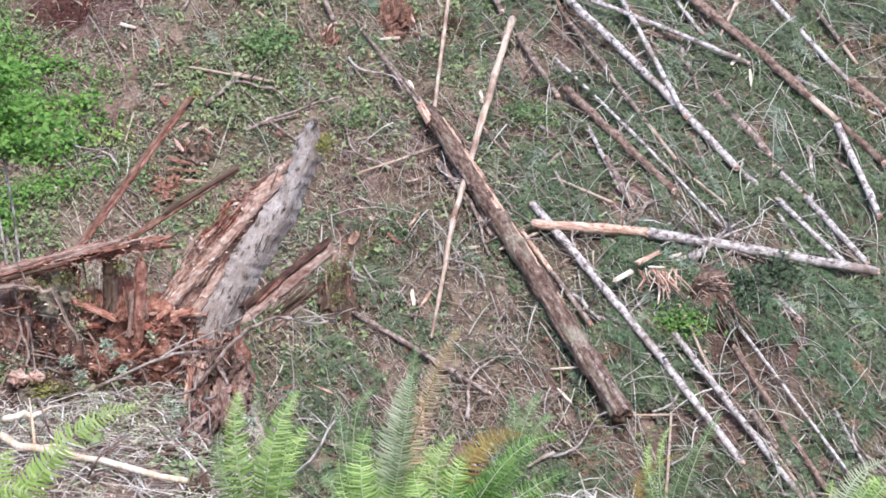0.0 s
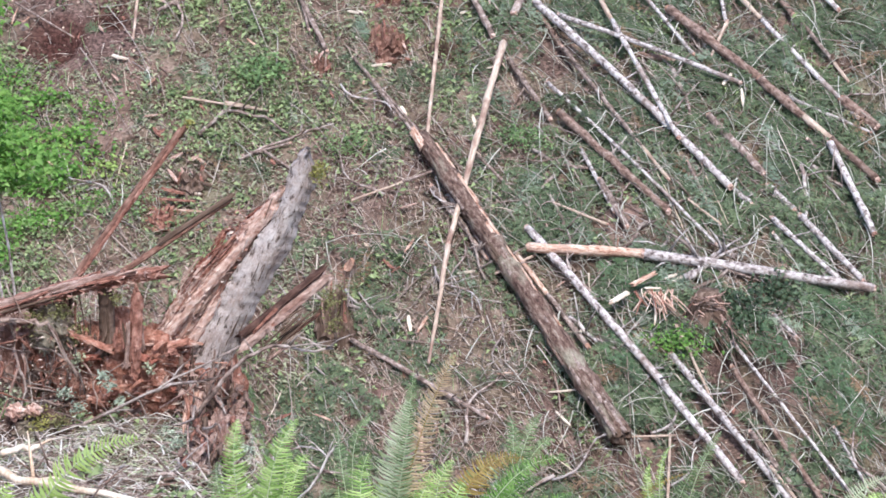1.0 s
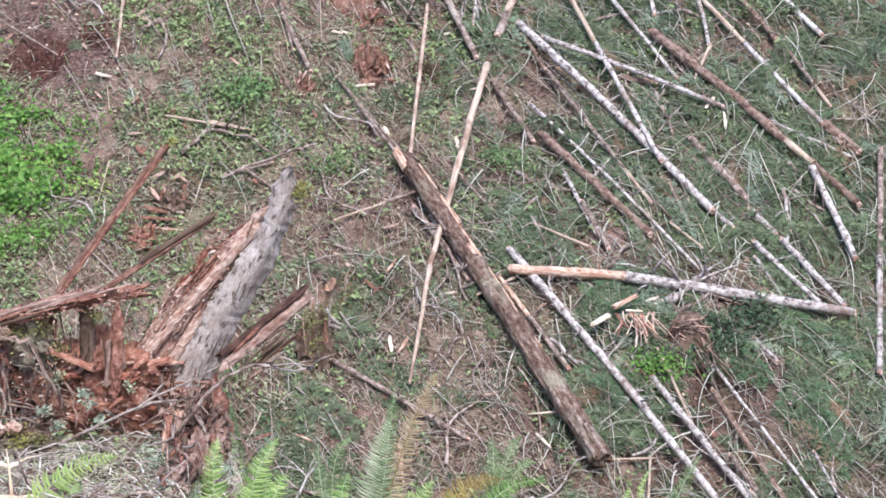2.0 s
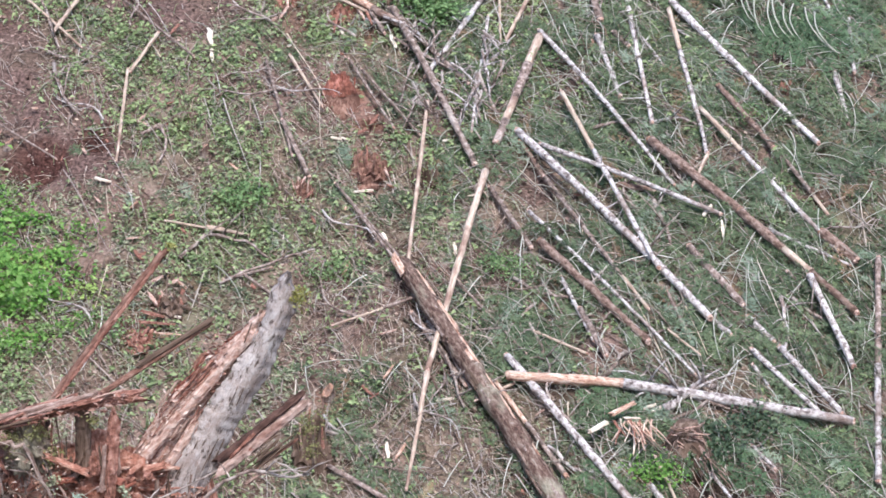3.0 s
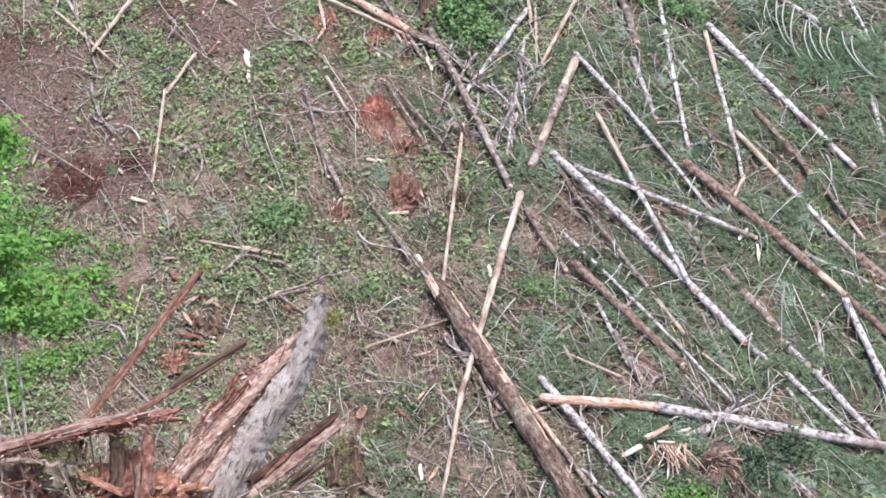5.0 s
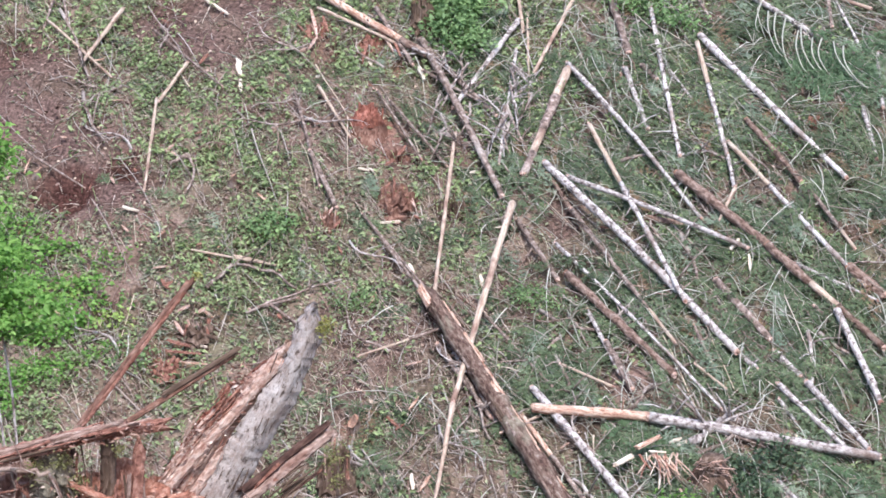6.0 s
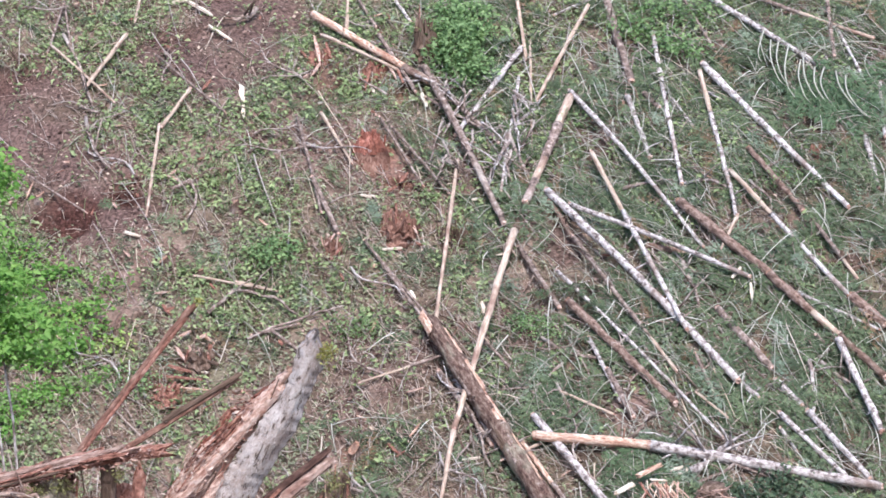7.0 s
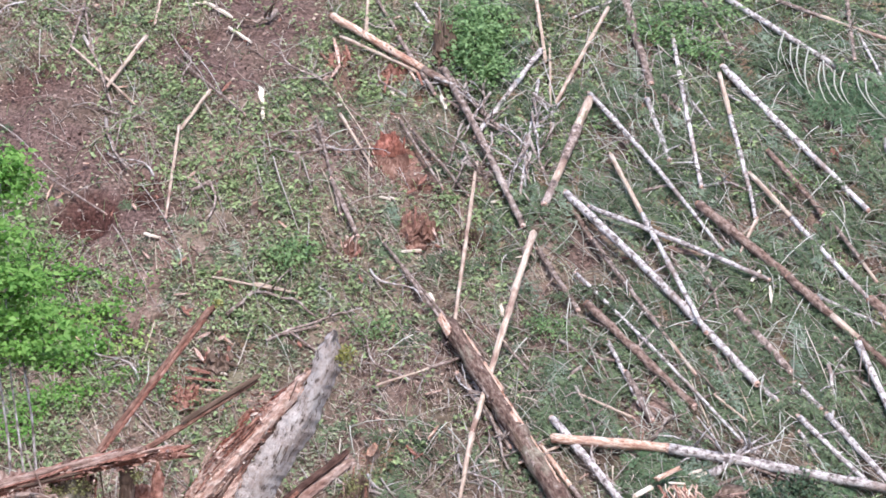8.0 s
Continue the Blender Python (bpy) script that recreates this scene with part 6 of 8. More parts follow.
leafy_shrub((-7.40, 30.25, -9.90), 0.53, 0.48, 0.32, 320, 0.085, SAPLING_LEAF, "low bright green bramble growth on the slope", clump=0.13)
leafy_shrub((-5.94, 32.19, -8.88), 0.37, 0.33, 0.32, 120, 0.085, SAPLING_LEAF, "low bright green bramble growth on the slope", clump=0.13)
leafy_shrub((-5.87, 31.24, -9.44), 0.36, 0.32, 0.30, 120, 0.07, SAPLING_LEAF, "low bright green bramble growth on the slope", clump=0.13)
leafy_shrub((-5.92, 32.97, -8.32), 0.37, 0.34, 0.30, 120, 0.07, SAPLING_LEAF, "low bright green bramble growth on the slope", clump=0.13)
leafy_shrub((-8.21, 34.30, -7.71), 0.39, 0.35, 0.33, 160, 0.07, SAPLING_LEAF, "low bright green bramble growth on the slope", clump=0.13)
leafy_shrub((-7.05, 30.97, -9.61), 0.5, 0.45, 0.22, 200, 0.07, HERB, "low yellow-green seedlings on the slope", clump=0.12)
leafy_shrub((-6.44, 30.76, -9.76), 0.45, 0.41, 0.22, 160, 0.07, HERB, "low yellow-green seedlings on the slope", clump=0.12)
leafy_shrub((-6.60, 32.53, -8.69), 0.4, 0.36, 0.22, 150, 0.08, BRACKEN, "low yellow-green seedlings on the slope", clump=0.12)
leafy_shrub((-5.76, 31.99, -9.00), 0.35, 0.32, 0.22, 140, 0.08, BRACKEN, "low yellow-green seedlings on the slope", clump=0.12)
leafy_shrub((-6.72, 30.36, -9.94), 0.45, 0.41, 0.22, 160, 0.07, HERB, "low yellow-green seedlings on the slope", clump=0.12)
leafy_shrub((-7.39, 31.66, -9.12), 0.4, 0.36, 0.22, 150, 0.08, SAPLING_LEAF, "low yellow-green seedlings on the slope", clump=0.12)
leafy_shrub((-5.33, 31.61, -9.18), 0.3, 0.27, 0.22, 90, 0.07, HERB, "low yellow-green seedlings on the slope", clump=0.12)
leafy_shrub((-6.17, 31.31, -9.47), 0.35, 0.32, 0.22, 110, 0.07, HERB, "low yellow-green seedlings on the slope", clump=0.12)
conifer_bough([(5.70, 37.49, -5.45), (6.01, 37.09, -5.69), (6.33, 36.57, -5.91)], 0.02, 0.5, "cut conifer bough with grey-green needles on the slash", 20, mat=NEEDLES_DARK)
conifer_bough([(5.91, 37.59, -5.36), (6.23, 37.26, -5.56), (6.65, 36.70, -5.78)], 0.02, 0.55, "cut conifer bough with grey-green needles on the slash", 20, mat=NEEDLES_DARK)
conifer_bough([(6.37, 37.58, -5.35), (6.70, 37.05, -5.58), (7.09, 36.64, -5.77)], 0.02, 0.6, "cut conifer bough with grey-green needles on the slash", 20, mat=NEEDLES_DARK)
conifer_bough([(6.14, 37.39, -5.48), (6.46, 36.76, -5.79), (6.87, 36.16, -6.09)], 0.02, 0.6, "cut conifer bough with grey-green needles on the slash", 16, mat=NEEDLES_DARK)
conifer_bough([(6.60, 37.78, -5.23), (6.88, 36.93, -5.61), (7.30, 36.41, -5.93)], 0.02, 0.6, "cut conifer bough with grey-green needles on the slash", 16, mat=NEEDLES_DARK)
conifer_bough([(6.02, 38.04, -5.06), (6.28, 37.64, -5.31), (6.62, 37.16, -5.55)], 0.02, 0.5, "cut conifer bough with grey-green needles on the slash", 16, mat=NEEDLES_DARK)
conifer_bough([(7.17, 38.11, -5.06), (7.35, 37.37, -5.37), (7.70, 37.00, -5.62)], 0.02, 0.6, "cut conifer bough with grey-green needles on the slash", 16, mat=NEEDLES_DARK)
conifer_bough([(3.87, 32.46, -8.51), (4.19, 31.89, -8.92), (4.67, 31.36, -9.22)], 0.025, 0.6, "cut conifer bough with grey-green needles on the slash", 14)
conifer_bough([(4.58, 33.20, -8.04), (5.15, 32.59, -8.45), (5.50, 31.69, -8.95)], 0.02, 0.5, "cut conifer bough with grey-green needles on the slash", 12)
conifer_bough([(3.26, 34.07, -7.68), (3.85, 33.20, -8.14), (4.14, 32.39, -8.59)], 0.022, 0.6, "cut conifer bough with grey-green needles on the slash", 14)
conifer_bough([(4.40, 31.38, -9.23), (4.94, 30.62, -9.64), (5.22, 30.05, -10.09)], 0.022, 0.6, "cut conifer bough with grey-green needles on the slash", 14)
# Lower boughs with dark needles: the deeper green stands in for shade.
conifer_bough([(3.40, 28.91, -10.42), (4.06, 28.80, -10.55), (4.67, 28.30, -10.88)], 0.022, 0.6, "cut conifer bough with grey-green needles on the slash", 22, mat=NEEDLES_DARK)
conifer_bough([(4.83, 29.66, -10.23), (5.45, 29.23, -10.52), (6.08, 28.91, -10.75)], 0.022, 0.65, "cut conifer bough with grey-green needles on the slash", 22, mat=NEEDLES_DARK)
conifer_bough([(1.89, 28.56, -10.65), (2.45, 28.22, -10.87), (2.81, 27.54, -11.29)], 0.02, 0.5, "cut conifer bough with grey-green needles on the slash", 20, mat=NEEDLES_DARK)
conifer_bough([(4.83, 28.30, -10.88), (5.33, 27.75, -11.27), (5.63, 26.97, -11.72)], 0.02, 0.6, "cut conifer bough with grey-green needles on the slash", 22, mat=NEEDLES_DARK)
conifer_bough([(2.41, 32.26, -8.56), (2.81, 31.38, -8.96), (3.02, 30.65, -9.39)], 0.02, 0.5, "cut conifer bough with grey-green needles on the slash", 12)
conifer_bough([(1.16, 32.56, -8.46), (1.67, 31.70, -8.87), (1.99, 30.83, -9.35)], 0.02, 0.5, "cut conifer bough with grey-green needles on the slash", 12)
conifer_bough([(1.95, 29.96, -9.80), (2.53, 29.54, -10.11), (3.11, 29.42, -10.15)], 0.02, 0.5, "cut conifer bough with grey-green needles on the slash", 20, mat=NEEDLES_DARK)
conifer_bough([(5.72, 31.34, -9.21), (6.06, 30.61, -9.72), (6.21, 29.80, -10.18)], 0.02, 0.6, "cut conifer bough with grey-green needles on the slash", 12)
conifer_bough([(1.26, 36.93, -6.16), (1.74, 36.10, -6.62), (1.91, 35.25, -7.05)], 0.02, 0.5, "cut conifer bough with grey-green needles on the slash", 12)
conifer_bough([(0.45, 35.43, -6.91), (0.84, 34.58, -7.33), (1.21, 33.98, -7.68)], 0.02, 0.5, "cut conifer bough with grey-green needles on the slash", 12)
conifer_bough([(5.30, 37.03, -5.81), (5.70, 36.24, -6.28), (6.08, 35.36, -6.71)], 0.02, 0.5, "cut conifer bough with grey-green needles on the slash", 12)
conifer_bough([(2.46, 36.68, -6.21), (3.12, 36.03, -6.59), (3.56, 35.23, -6.93)], 0.02, 0.5, "cut conifer bough with grey-green needles on the slash", 12)
conifer_bough([(0.33, 30.20, -9.62), (0.67, 29.56, -10.03), (0.82, 28.79, -10.39)], 0.016, 0.4, "cut conifer bough with grey-green needles on the slash", 10)
conifer_bough([(-1.62, 29.62, -10.25), (-1.17, 28.83, -10.59), (-0.91, 28.28, -10.91)], 0.016, 0.4, "cut conifer bough with grey-green needles on the slash", 10)
conifer_bough([(-2.23, 28.38, -10.96), (-1.71, 27.81, -11.17), (-1.21, 27.51, -11.39)], 0.016, 0.45, "cut conifer bough with grey-green needles on the slash", 10)
conifer_bough([(4.40, 33.96, -7.62), (4.86, 33.04, -8.16), (5.15, 32.32, -8.62)], 0.02, 0.5, "cut conifer bough with grey-green needles on the slash", 12)
conifer_bough([(3.37, 32.61, -8.45), (3.87, 32.14, -8.69), (4.29, 31.82, -8.97)], 0.02, 0.5, "cut conifer bough with grey-green needles on the slash", 12)
dead_branch([(1.08, 32.04, -8.70), (1.52, 31.62, -8.90), (2.14, 31.57, -8.93), (2.91, 31.95, -8.71)], 0.036, 0.018, BARK_GREY, "thin curved dead branch on the slash", 3)
dead_branch([(0.60, 36.57, -6.22), (0.50, 35.93, -6.61), (0.55, 35.43, -6.91)], 0.045, 0.018, BARK_PALE, "thin curved dead branch on the slash", 3)
dead_branch([(0.60, 36.57, -6.22), (0.85, 35.87, -6.69), (0.99, 35.44, -6.91)], 0.036, 0.018, BARK_GREY, "thin curved dead branch on the slash", 3)
dead_branch([(0.60, 36.46, -6.30), (0.05, 36.63, -6.13), (-0.41, 36.87, -6.02)], 0.036, 0.018, BARK_GREY, "thin curved dead branch on the slash", 3)
dead_branch([(0.55, 36.30, -6.37), (0.26, 35.53, -6.84), (0.16, 35.16, -7.06)], 0.036, 0.018, BARK_PALE, "thin curved dead branch on the slash", 3)
dead_branch([(0.60, 36.57, -6.22), (1.01, 37.22, -5.91), (1.17, 37.52, -5.75)], 0.036, 0.018, BARK_PALE, "thin curved dead branch on the slash", 3)
dead_branch([(-4.28, 32.47, -8.50), (-3.88, 32.94, -8.26), (-3.22, 32.87, -8.33), (-2.82, 32.44, -8.51)], 0.036, 0.018, BARK_GREY, "thin curved dead branch on the slash", 3)
dead_branch([(-3.61, 32.10, -8.81), (-2.99, 32.32, -8.63), (-2.46, 32.46, -8.47), (-2.10, 32.57, -8.39)], 0.027, 0.013, BARK_GREY, "thin curved dead branch on the slash", 3)
dead_branch([(2.41, 30.05, -9.73), (2.69, 30.44, -9.50), (3.33, 30.93, -9.27), (3.88, 31.19, -9.25)], 0.036, 0.018, BARK_GREY, "thin curved dead branch on the slash", 3)
dead_branch([(1.49, 28.83, -10.40), (1.89, 28.56, -10.65), (2.38, 28.45, -10.73), (2.78, 28.30, -10.81)], 0.036, 0.018, BARK_PALE, "thin curved dead branch on the slash", 3)
dead_branch([(3.13, 29.71, -9.98), (2.98, 30.08, -9.75), (3.18, 30.39, -9.57)], 0.036, 0.018, BARK_PALE, "thin curved dead branch on the slash", 3)
dead_branch([(3.56, 35.35, -6.85), (4.05, 35.33, -6.79), (4.51, 35.10, -6.93)], 0.036, 0.018, BARK_PALE, "thin curved dead branch on the slash", 3)
dead_branch([(2.46, 35.45, -6.99), (3.09, 35.53, -6.89), (3.66, 35.27, -6.88)], 0.036, 0.018, BARK_GREY, "thin curved dead branch on the slash", 3)
dead_branch([(3.55, 29.67, -9.97), (3.74, 29.89, -9.86), (4.08, 29.94, -9.86)], 0.054, 0.036, BARK_PALE, "thin curved dead branch on the slash", 3)
dead_branch([(3.24, 29.47, -10.10), (3.51, 29.67, -9.97), (3.73, 29.82, -9.88)], 0.072, 0.045, BARK_PALE, "thin curved dead branch on the slash", 3)
dead_branch([(3.18, 33.13, -8.21), (3.23, 32.59, -8.45), (3.14, 32.04, -8.68)], 0.045, 0.018, BARK_GREY, "thin curved dead branch on the slash", 3)
dead_branch([(3.45, 33.74, -7.87), (3.64, 33.13, -8.20), (3.64, 32.59, -8.44)], 0.045, 0.018, BARK_GREY, "thin curved dead branch on the slash", 3)
dead_branch([(-7.74, 38.95, -4.81), (-7.32, 38.07, -5.22), (-6.87, 36.97, -5.88)], 0.036, 0.018, BARK_GREY, "thin curved dead branch on the slash", 3)
dead_branch([(-6.92, 36.67, -6.04), (-6.66, 35.71, -6.48), (-6.31, 35.38, -6.71)], 0.036, 0.018, BARK_GREY, "thin curved dead branch on the slash", 3)
dead_branch([(-5.15, 34.84, -6.98), (-4.89, 35.11, -6.84), (-4.71, 34.80, -7.07), (-4.84, 34.33, -7.36)], 0.036, 0.018, BARK_GREY, "thin curved dead branch on the slash", 3)
dead_branch([(-4.17, 39.50, -4.39), (-4.35, 39.16, -4.52), (-4.77, 39.17, -4.53)], 0.054, 0.027, BARK_BROWN, "thin curved dead branch on the slash", 3)
dead_branch([(0.11, 30.83, -9.30), (0.46, 29.99, -9.75), (0.71, 29.51, -10.03)], 0.036, 0.018, BARK_GREY, "thin curved dead branch on the slash", 3)
dead_branch([(-0.29, 30.98, -9.26), (0.11, 30.14, -9.63), (0.29, 29.48, -10.03)], 0.036, 0.018, BARK_GREY, "thin curved dead branch on the slash", 3)
dead_branch([(-0.28, 31.15, -9.19), (0.16, 30.27, -9.55), (0.50, 29.62, -9.97)], 0.036, 0.018, BARK_GREY, "thin curved dead branch on the slash", 3)
dead_branch([(1.29, 31.15, -9.19), (1.50, 30.65, -9.49), (1.57, 30.32, -9.66)], 0.036, 0.018, BARK_GREY, "thin curved dead branch on the slash", 3)
dead_branch([(3.37, 29.30, -10.17), (3.90, 29.61, -10.00), (4.40, 29.56, -10.15)], 0.036, 0.018, BARK_GREY, "thin curved dead branch on the slash", 3)
dead_branch([(5.32, 31.69, -8.95), (5.34, 31.13, -9.34), (5.16, 30.67, -9.65)], 0.036, 0.018, BARK_PALE, "thin curved dead branch on the slash", 3)
dead_branch([(5.50, 31.69, -8.95), (5.90, 31.35, -9.21), (6.13, 31.07, -9.41)], 0.036, 0.018, BARK_GREY, "thin curved dead branch on the slash", 3)
dead_branch([(0.64, 35.98, -6.43), (0.54, 35.62, -6.64), (0.64, 35.27, -6.84)], 0.025, 0.01, BARK_GREY, "forked grey dead branch in a twig heap", 6)
dead_branch([(-0.03, 36.35, -6.13), (-0.08, 35.98, -6.34), (-0.20, 35.64, -6.55)], 0.025, 0.01, BARK_GREY, "forked grey dead branch in a twig heap", 6)
dead_branch([(1.05, 36.82, -6.00), (0.93, 36.40, -6.24), (0.78, 35.97, -6.47)], 0.025, 0.01, BARK_GREY, "forked grey dead branch in a twig heap", 6)
dead_branch([(0.71, 37.46, -5.59), (0.88, 37.17, -5.76), (1.07, 36.93, -5.94)], 0.025, 0.01, BARK_PALE, "forked grey dead branch in a twig heap", 6)
dead_branch([(-0.20, 37.59, -5.45), (-0.19, 37.08, -5.75), (-0.14, 36.52, -6.04)], 0.025, 0.01, BARK_GREY, "forked grey dead branch in a twig heap", 6)
dead_branch([(-0.50, 37.55, -5.41), (-0.60, 37.19, -5.64), (-0.67, 36.85, -5.87)], 0.025, 0.01, BARK_GREY, "forked grey dead branch in a twig heap", 6)
dead_branch([(-1.11, 37.59, -5.32), (-0.58, 37.33, -5.54), (-0.32, 37.03, -5.77)], 0.025, 0.01, BARK_PALE, "forked grey dead branch in a twig heap", 6)
dead_branch([(-0.56, 35.75, -6.51), (-0.35, 35.52, -6.63), (-0.12, 35.34, -6.75)], 0.025, 0.01, BARK_GREY, "forked grey dead branch in a twig heap", 6)
dead_branch([(-0.56, 36.11, -6.30), (-0.38, 35.64, -6.55), (-0.10, 35.27, -6.80)], 0.025, 0.01, BARK_GREY, "forked grey dead branch in a twig heap", 6)
dead_branch([(-0.51, 35.77, -6.48), (-0.57, 35.41, -6.69), (-0.72, 35.05, -6.91)], 0.025, 0.01, BARK_GREY, "forked grey dead branch in a twig heap", 6)
dead_branch([(-0.58, 36.62, -6.02), (-0.69, 36.15, -6.31), (-0.79, 35.65, -6.58)], 0.025, 0.01, BARK_GREY, "forked grey dead branch in a twig heap", 6)
dead_branch([(0.11, 36.53, -6.02), (0.37, 36.32, -6.16), (0.55, 36.15, -6.30)], 0.025, 0.01, BARK_PALE, "forked grey dead branch in a twig heap", 6)
dead_branch([(-0.09, 37.36, -5.59), (-0.37, 36.79, -5.92), (-0.58, 36.24, -6.23)], 0.025, 0.01, BARK_PALE, "forked grey dead branch in a twig heap", 6)
dead_branch([(0.66, 37.33, -5.65), (0.77, 36.86, -5.91), (0.71, 36.41, -6.17)], 0.025, 0.01, BARK_PALE, "forked grey dead branch in a twig heap", 6)
dead_branch([(0.61, 36.21, -6.28), (0.37, 35.65, -6.59), (0.18, 35.16, -6.90)], 0.025, 0.01, BARK_PALE, "forked grey dead branch in a twig heap", 6)
dead_branch([(0.66, 36.93, -5.85), (0.76, 36.43, -6.18), (0.79, 35.90, -6.50)], 0.025, 0.01, BARK_PALE, "forked grey dead branch in a twig heap", 6)
# Clumps in the shadowed hollow; their dark colour holds the shadow.
leafy_shrub((4.23, 29.18, -10.51), 0.47, 0.37, .4, 420, .075, SHADE_LEAF, "dense conifer clump in the slash, its green darkened as in shadow", clump=0.14)
leafy_shrub((3.90, 28.76, -10.71), 0.34, 0.27, .4, 240, .075, SHADE_LEAF, "dense conifer clump in the slash, its green darkened as in shadow", clump=0.14)
leafy_shrub((4.60, 29.47, -10.43), 0.34, 0.27, .4, 240, .075, SHADE_LEAF, "dense conifer clump in the slash, its green darkened as in shadow", clump=0.14)
hanging_bough([[(5.45, 38.66, -4.84), (5.37, 37.97, -5.09), (5.46, 37.54, -5.39), (5.59, 37.55, -5.52)], [(5.74, 38.38, -4.91), (5.59, 37.69, -5.20), (5.61, 37.34, -5.51), (5.79, 37.15, -5.77)], [(5.92, 38.00, -5.11), (5.81, 37.48, -5.33), (5.88, 37.16, -5.63), (5.99, 37.14, -5.76)], [(5.97, 38.04, -5.07), (5.92, 37.46, -5.34), (6.04, 37.18, -5.61), (6.24, 37.01, -5.81)], [(6.15, 37.81, -5.22), (6.08, 37.34, -5.41), (6.17, 37.11, -5.63), (6.32, 37.07, -5.77)], [(6.32, 37.80, -5.22), (6.19, 37.35, -5.41), (6.25, 37.10, -5.62), (6.40, 36.94, -5.81)], [(6.52, 37.72, -5.27), (6.50, 37.16, -5.46), (6.67, 36.74, -5.72), (6.90, 36.59, -5.91)], [(6.67, 37.58, -5.33), (6.61, 36.97, -5.53), (6.75, 36.64, -5.76), (6.97, 36.55, -5.94)], [(5.36, 38.95, -4.69), (5.24, 38.50, -4.85), (5.18, 38.30, -5.05), (5.24, 38.26, -5.19)], [(5.58, 38.56, -4.85), (5.47, 37.93, -5.08), (5.53, 37.58, -5.36), (5.67, 37.54, -5.52)]], "felled conifer top with long arching grey branches")


# ---- the near bank ----
great_stump = thing("broken_stump", Matrix.Translation((-2.36, 15.20, -6.32)), "great rotten stump with a tall grey slab and red splintered heart", "tree stump")
LEAN = Matrix.Translation((0.296, 0.0, 0.423)) @ pose(0, 0, 0, -4, 25.84, 0)
# outlines of the standing slab along its grain: height, torn left edge, seam, right edge
SLAB = [
    (-0.35, -0.50, -0.12, 0.13), (0.0, -0.48, -0.15, 0.16), (0.2, -0.46, -0.165, 0.17), (0.48, -0.43, -0.13, 0.17), (0.72, -0.38, -0.12, 0.165), (0.98, -0.27, -0.09, 0.2),
    (1.22, -0.19, -0.03, 0.225), (1.36, -0.12, -0.005, 0.205), (1.57, -0.06, 0.0, 0.175), (1.7, -0.045, -0.04, 0.19), (1.8, -0.05, -0.045, 0.165), (1.9, -0.03, -0.03, 0.08), (1.97, 0.0, 0.0, 0.035),
]


def plate(name, mat, left, right, low, high, depth, bulge, thick, rough, seed, label, flat=False):
    """A sheet of the trunk that stands along the grain between two of the slab's outlines: ridged, chipped at the rims, ragged at the top."""
    rng = random.Random(seed)
    rows, cols = 120, 30
    levels = [r[0] for r in SLAB]
    front, back = [], []
    for i in range(rows + 1):
        w = low + (high - low) * i / rows
        a, b = np.interp(w, levels, [r[left] for r in SLAB]), np.interp(w, levels, [r[right] for r in SLAB])
        chip_a = 0.03 * noise.noise(Vector((w * 4.5, seed, 0))) + 0.02 * noise.noise(Vector((w * 17, seed, 3))) + rng.uniform(-0.006, 0.006)
        chip_b = 0.025 * noise.noise(Vector((w * 3.5, seed, 7))) + 0.018 * noise.noise(Vector((w * 15, seed, 9))) + rng.uniform(-0.005, 0.005)
        for k in range(cols + 1):
            t = k / cols
            u = a + chip_a + (b + chip_b - a - chip_a) * t
            ridge = noise.noise(Vector((u * 26, w * 1.6, seed))) * 0.5 + noise.noise(Vector((u * 60, w * 4, seed + 2))) * 0.28
            flake = noise.noise(Vector((u * 8, w * 3.2, seed + 5)))
            y = depth - bulge * math.sin(math.pi * min(1.0, 0.12 + 0.88 * t)) + rough * ridge + 0.02 * max(0.0, flake - 0.15) + rng.uniform(-0.2, 0.2) * rough
            top = (0.05 * noise.noise(Vector((u * 30, seed, 1))) + rng.uniform(-0.02, 0.02)) if i == rows else 0.0
            front.append(Vector((u, y, w + top)))
            back.append(Vector((u * 0.97 + 0.01, depth + thick + 0.02 * flake, w + top * 0.6)))
    n, c = len(front), cols + 1
    faces = []
    for i in range(rows):
        for k in range(cols):
            q = (i * c + k, i * c + k + 1, (i + 1) * c + k + 1, (i + 1) * c + k)
            faces += [q, tuple(n + j for j in reversed(q))]
        for k, flip in ((0, True), (cols, False)):
            q = (i * c + k, (i + 1) * c + k, n + (i + 1) * c + k, n + i * c + k)
            faces.append(q if flip else tuple(reversed(q)))
    for k in range(cols):
        faces.append((rows * c + k, rows * c + k + 1, n + rows * c + k + 1, n + rows * c + k))
        faces.append((k + 1, k, n + k, n + k + 1))
    return part(name, smooth_mesh(name, front + back, faces, mat, flat), great_stump, label, LEAN)


plate("outer_shell", WOOD_OLD, 2, 3, -0.3, 1.95, 0.0, 0.12, 0.1, 0.006, 3, "weathered grey shell")
plate("torn_edge", WOOD_TORN, 1, 2, -0.1, 1.6, 0.03, 0.05, 0.12, 0.017, 5, "torn pinkish wood")
plate("heartwood", RED_CRUMBLE, 1, 2, 0.0, 1.42, 0.1, -0.02, 0.14, 0.05, 8, "red rotten inner wood", True)


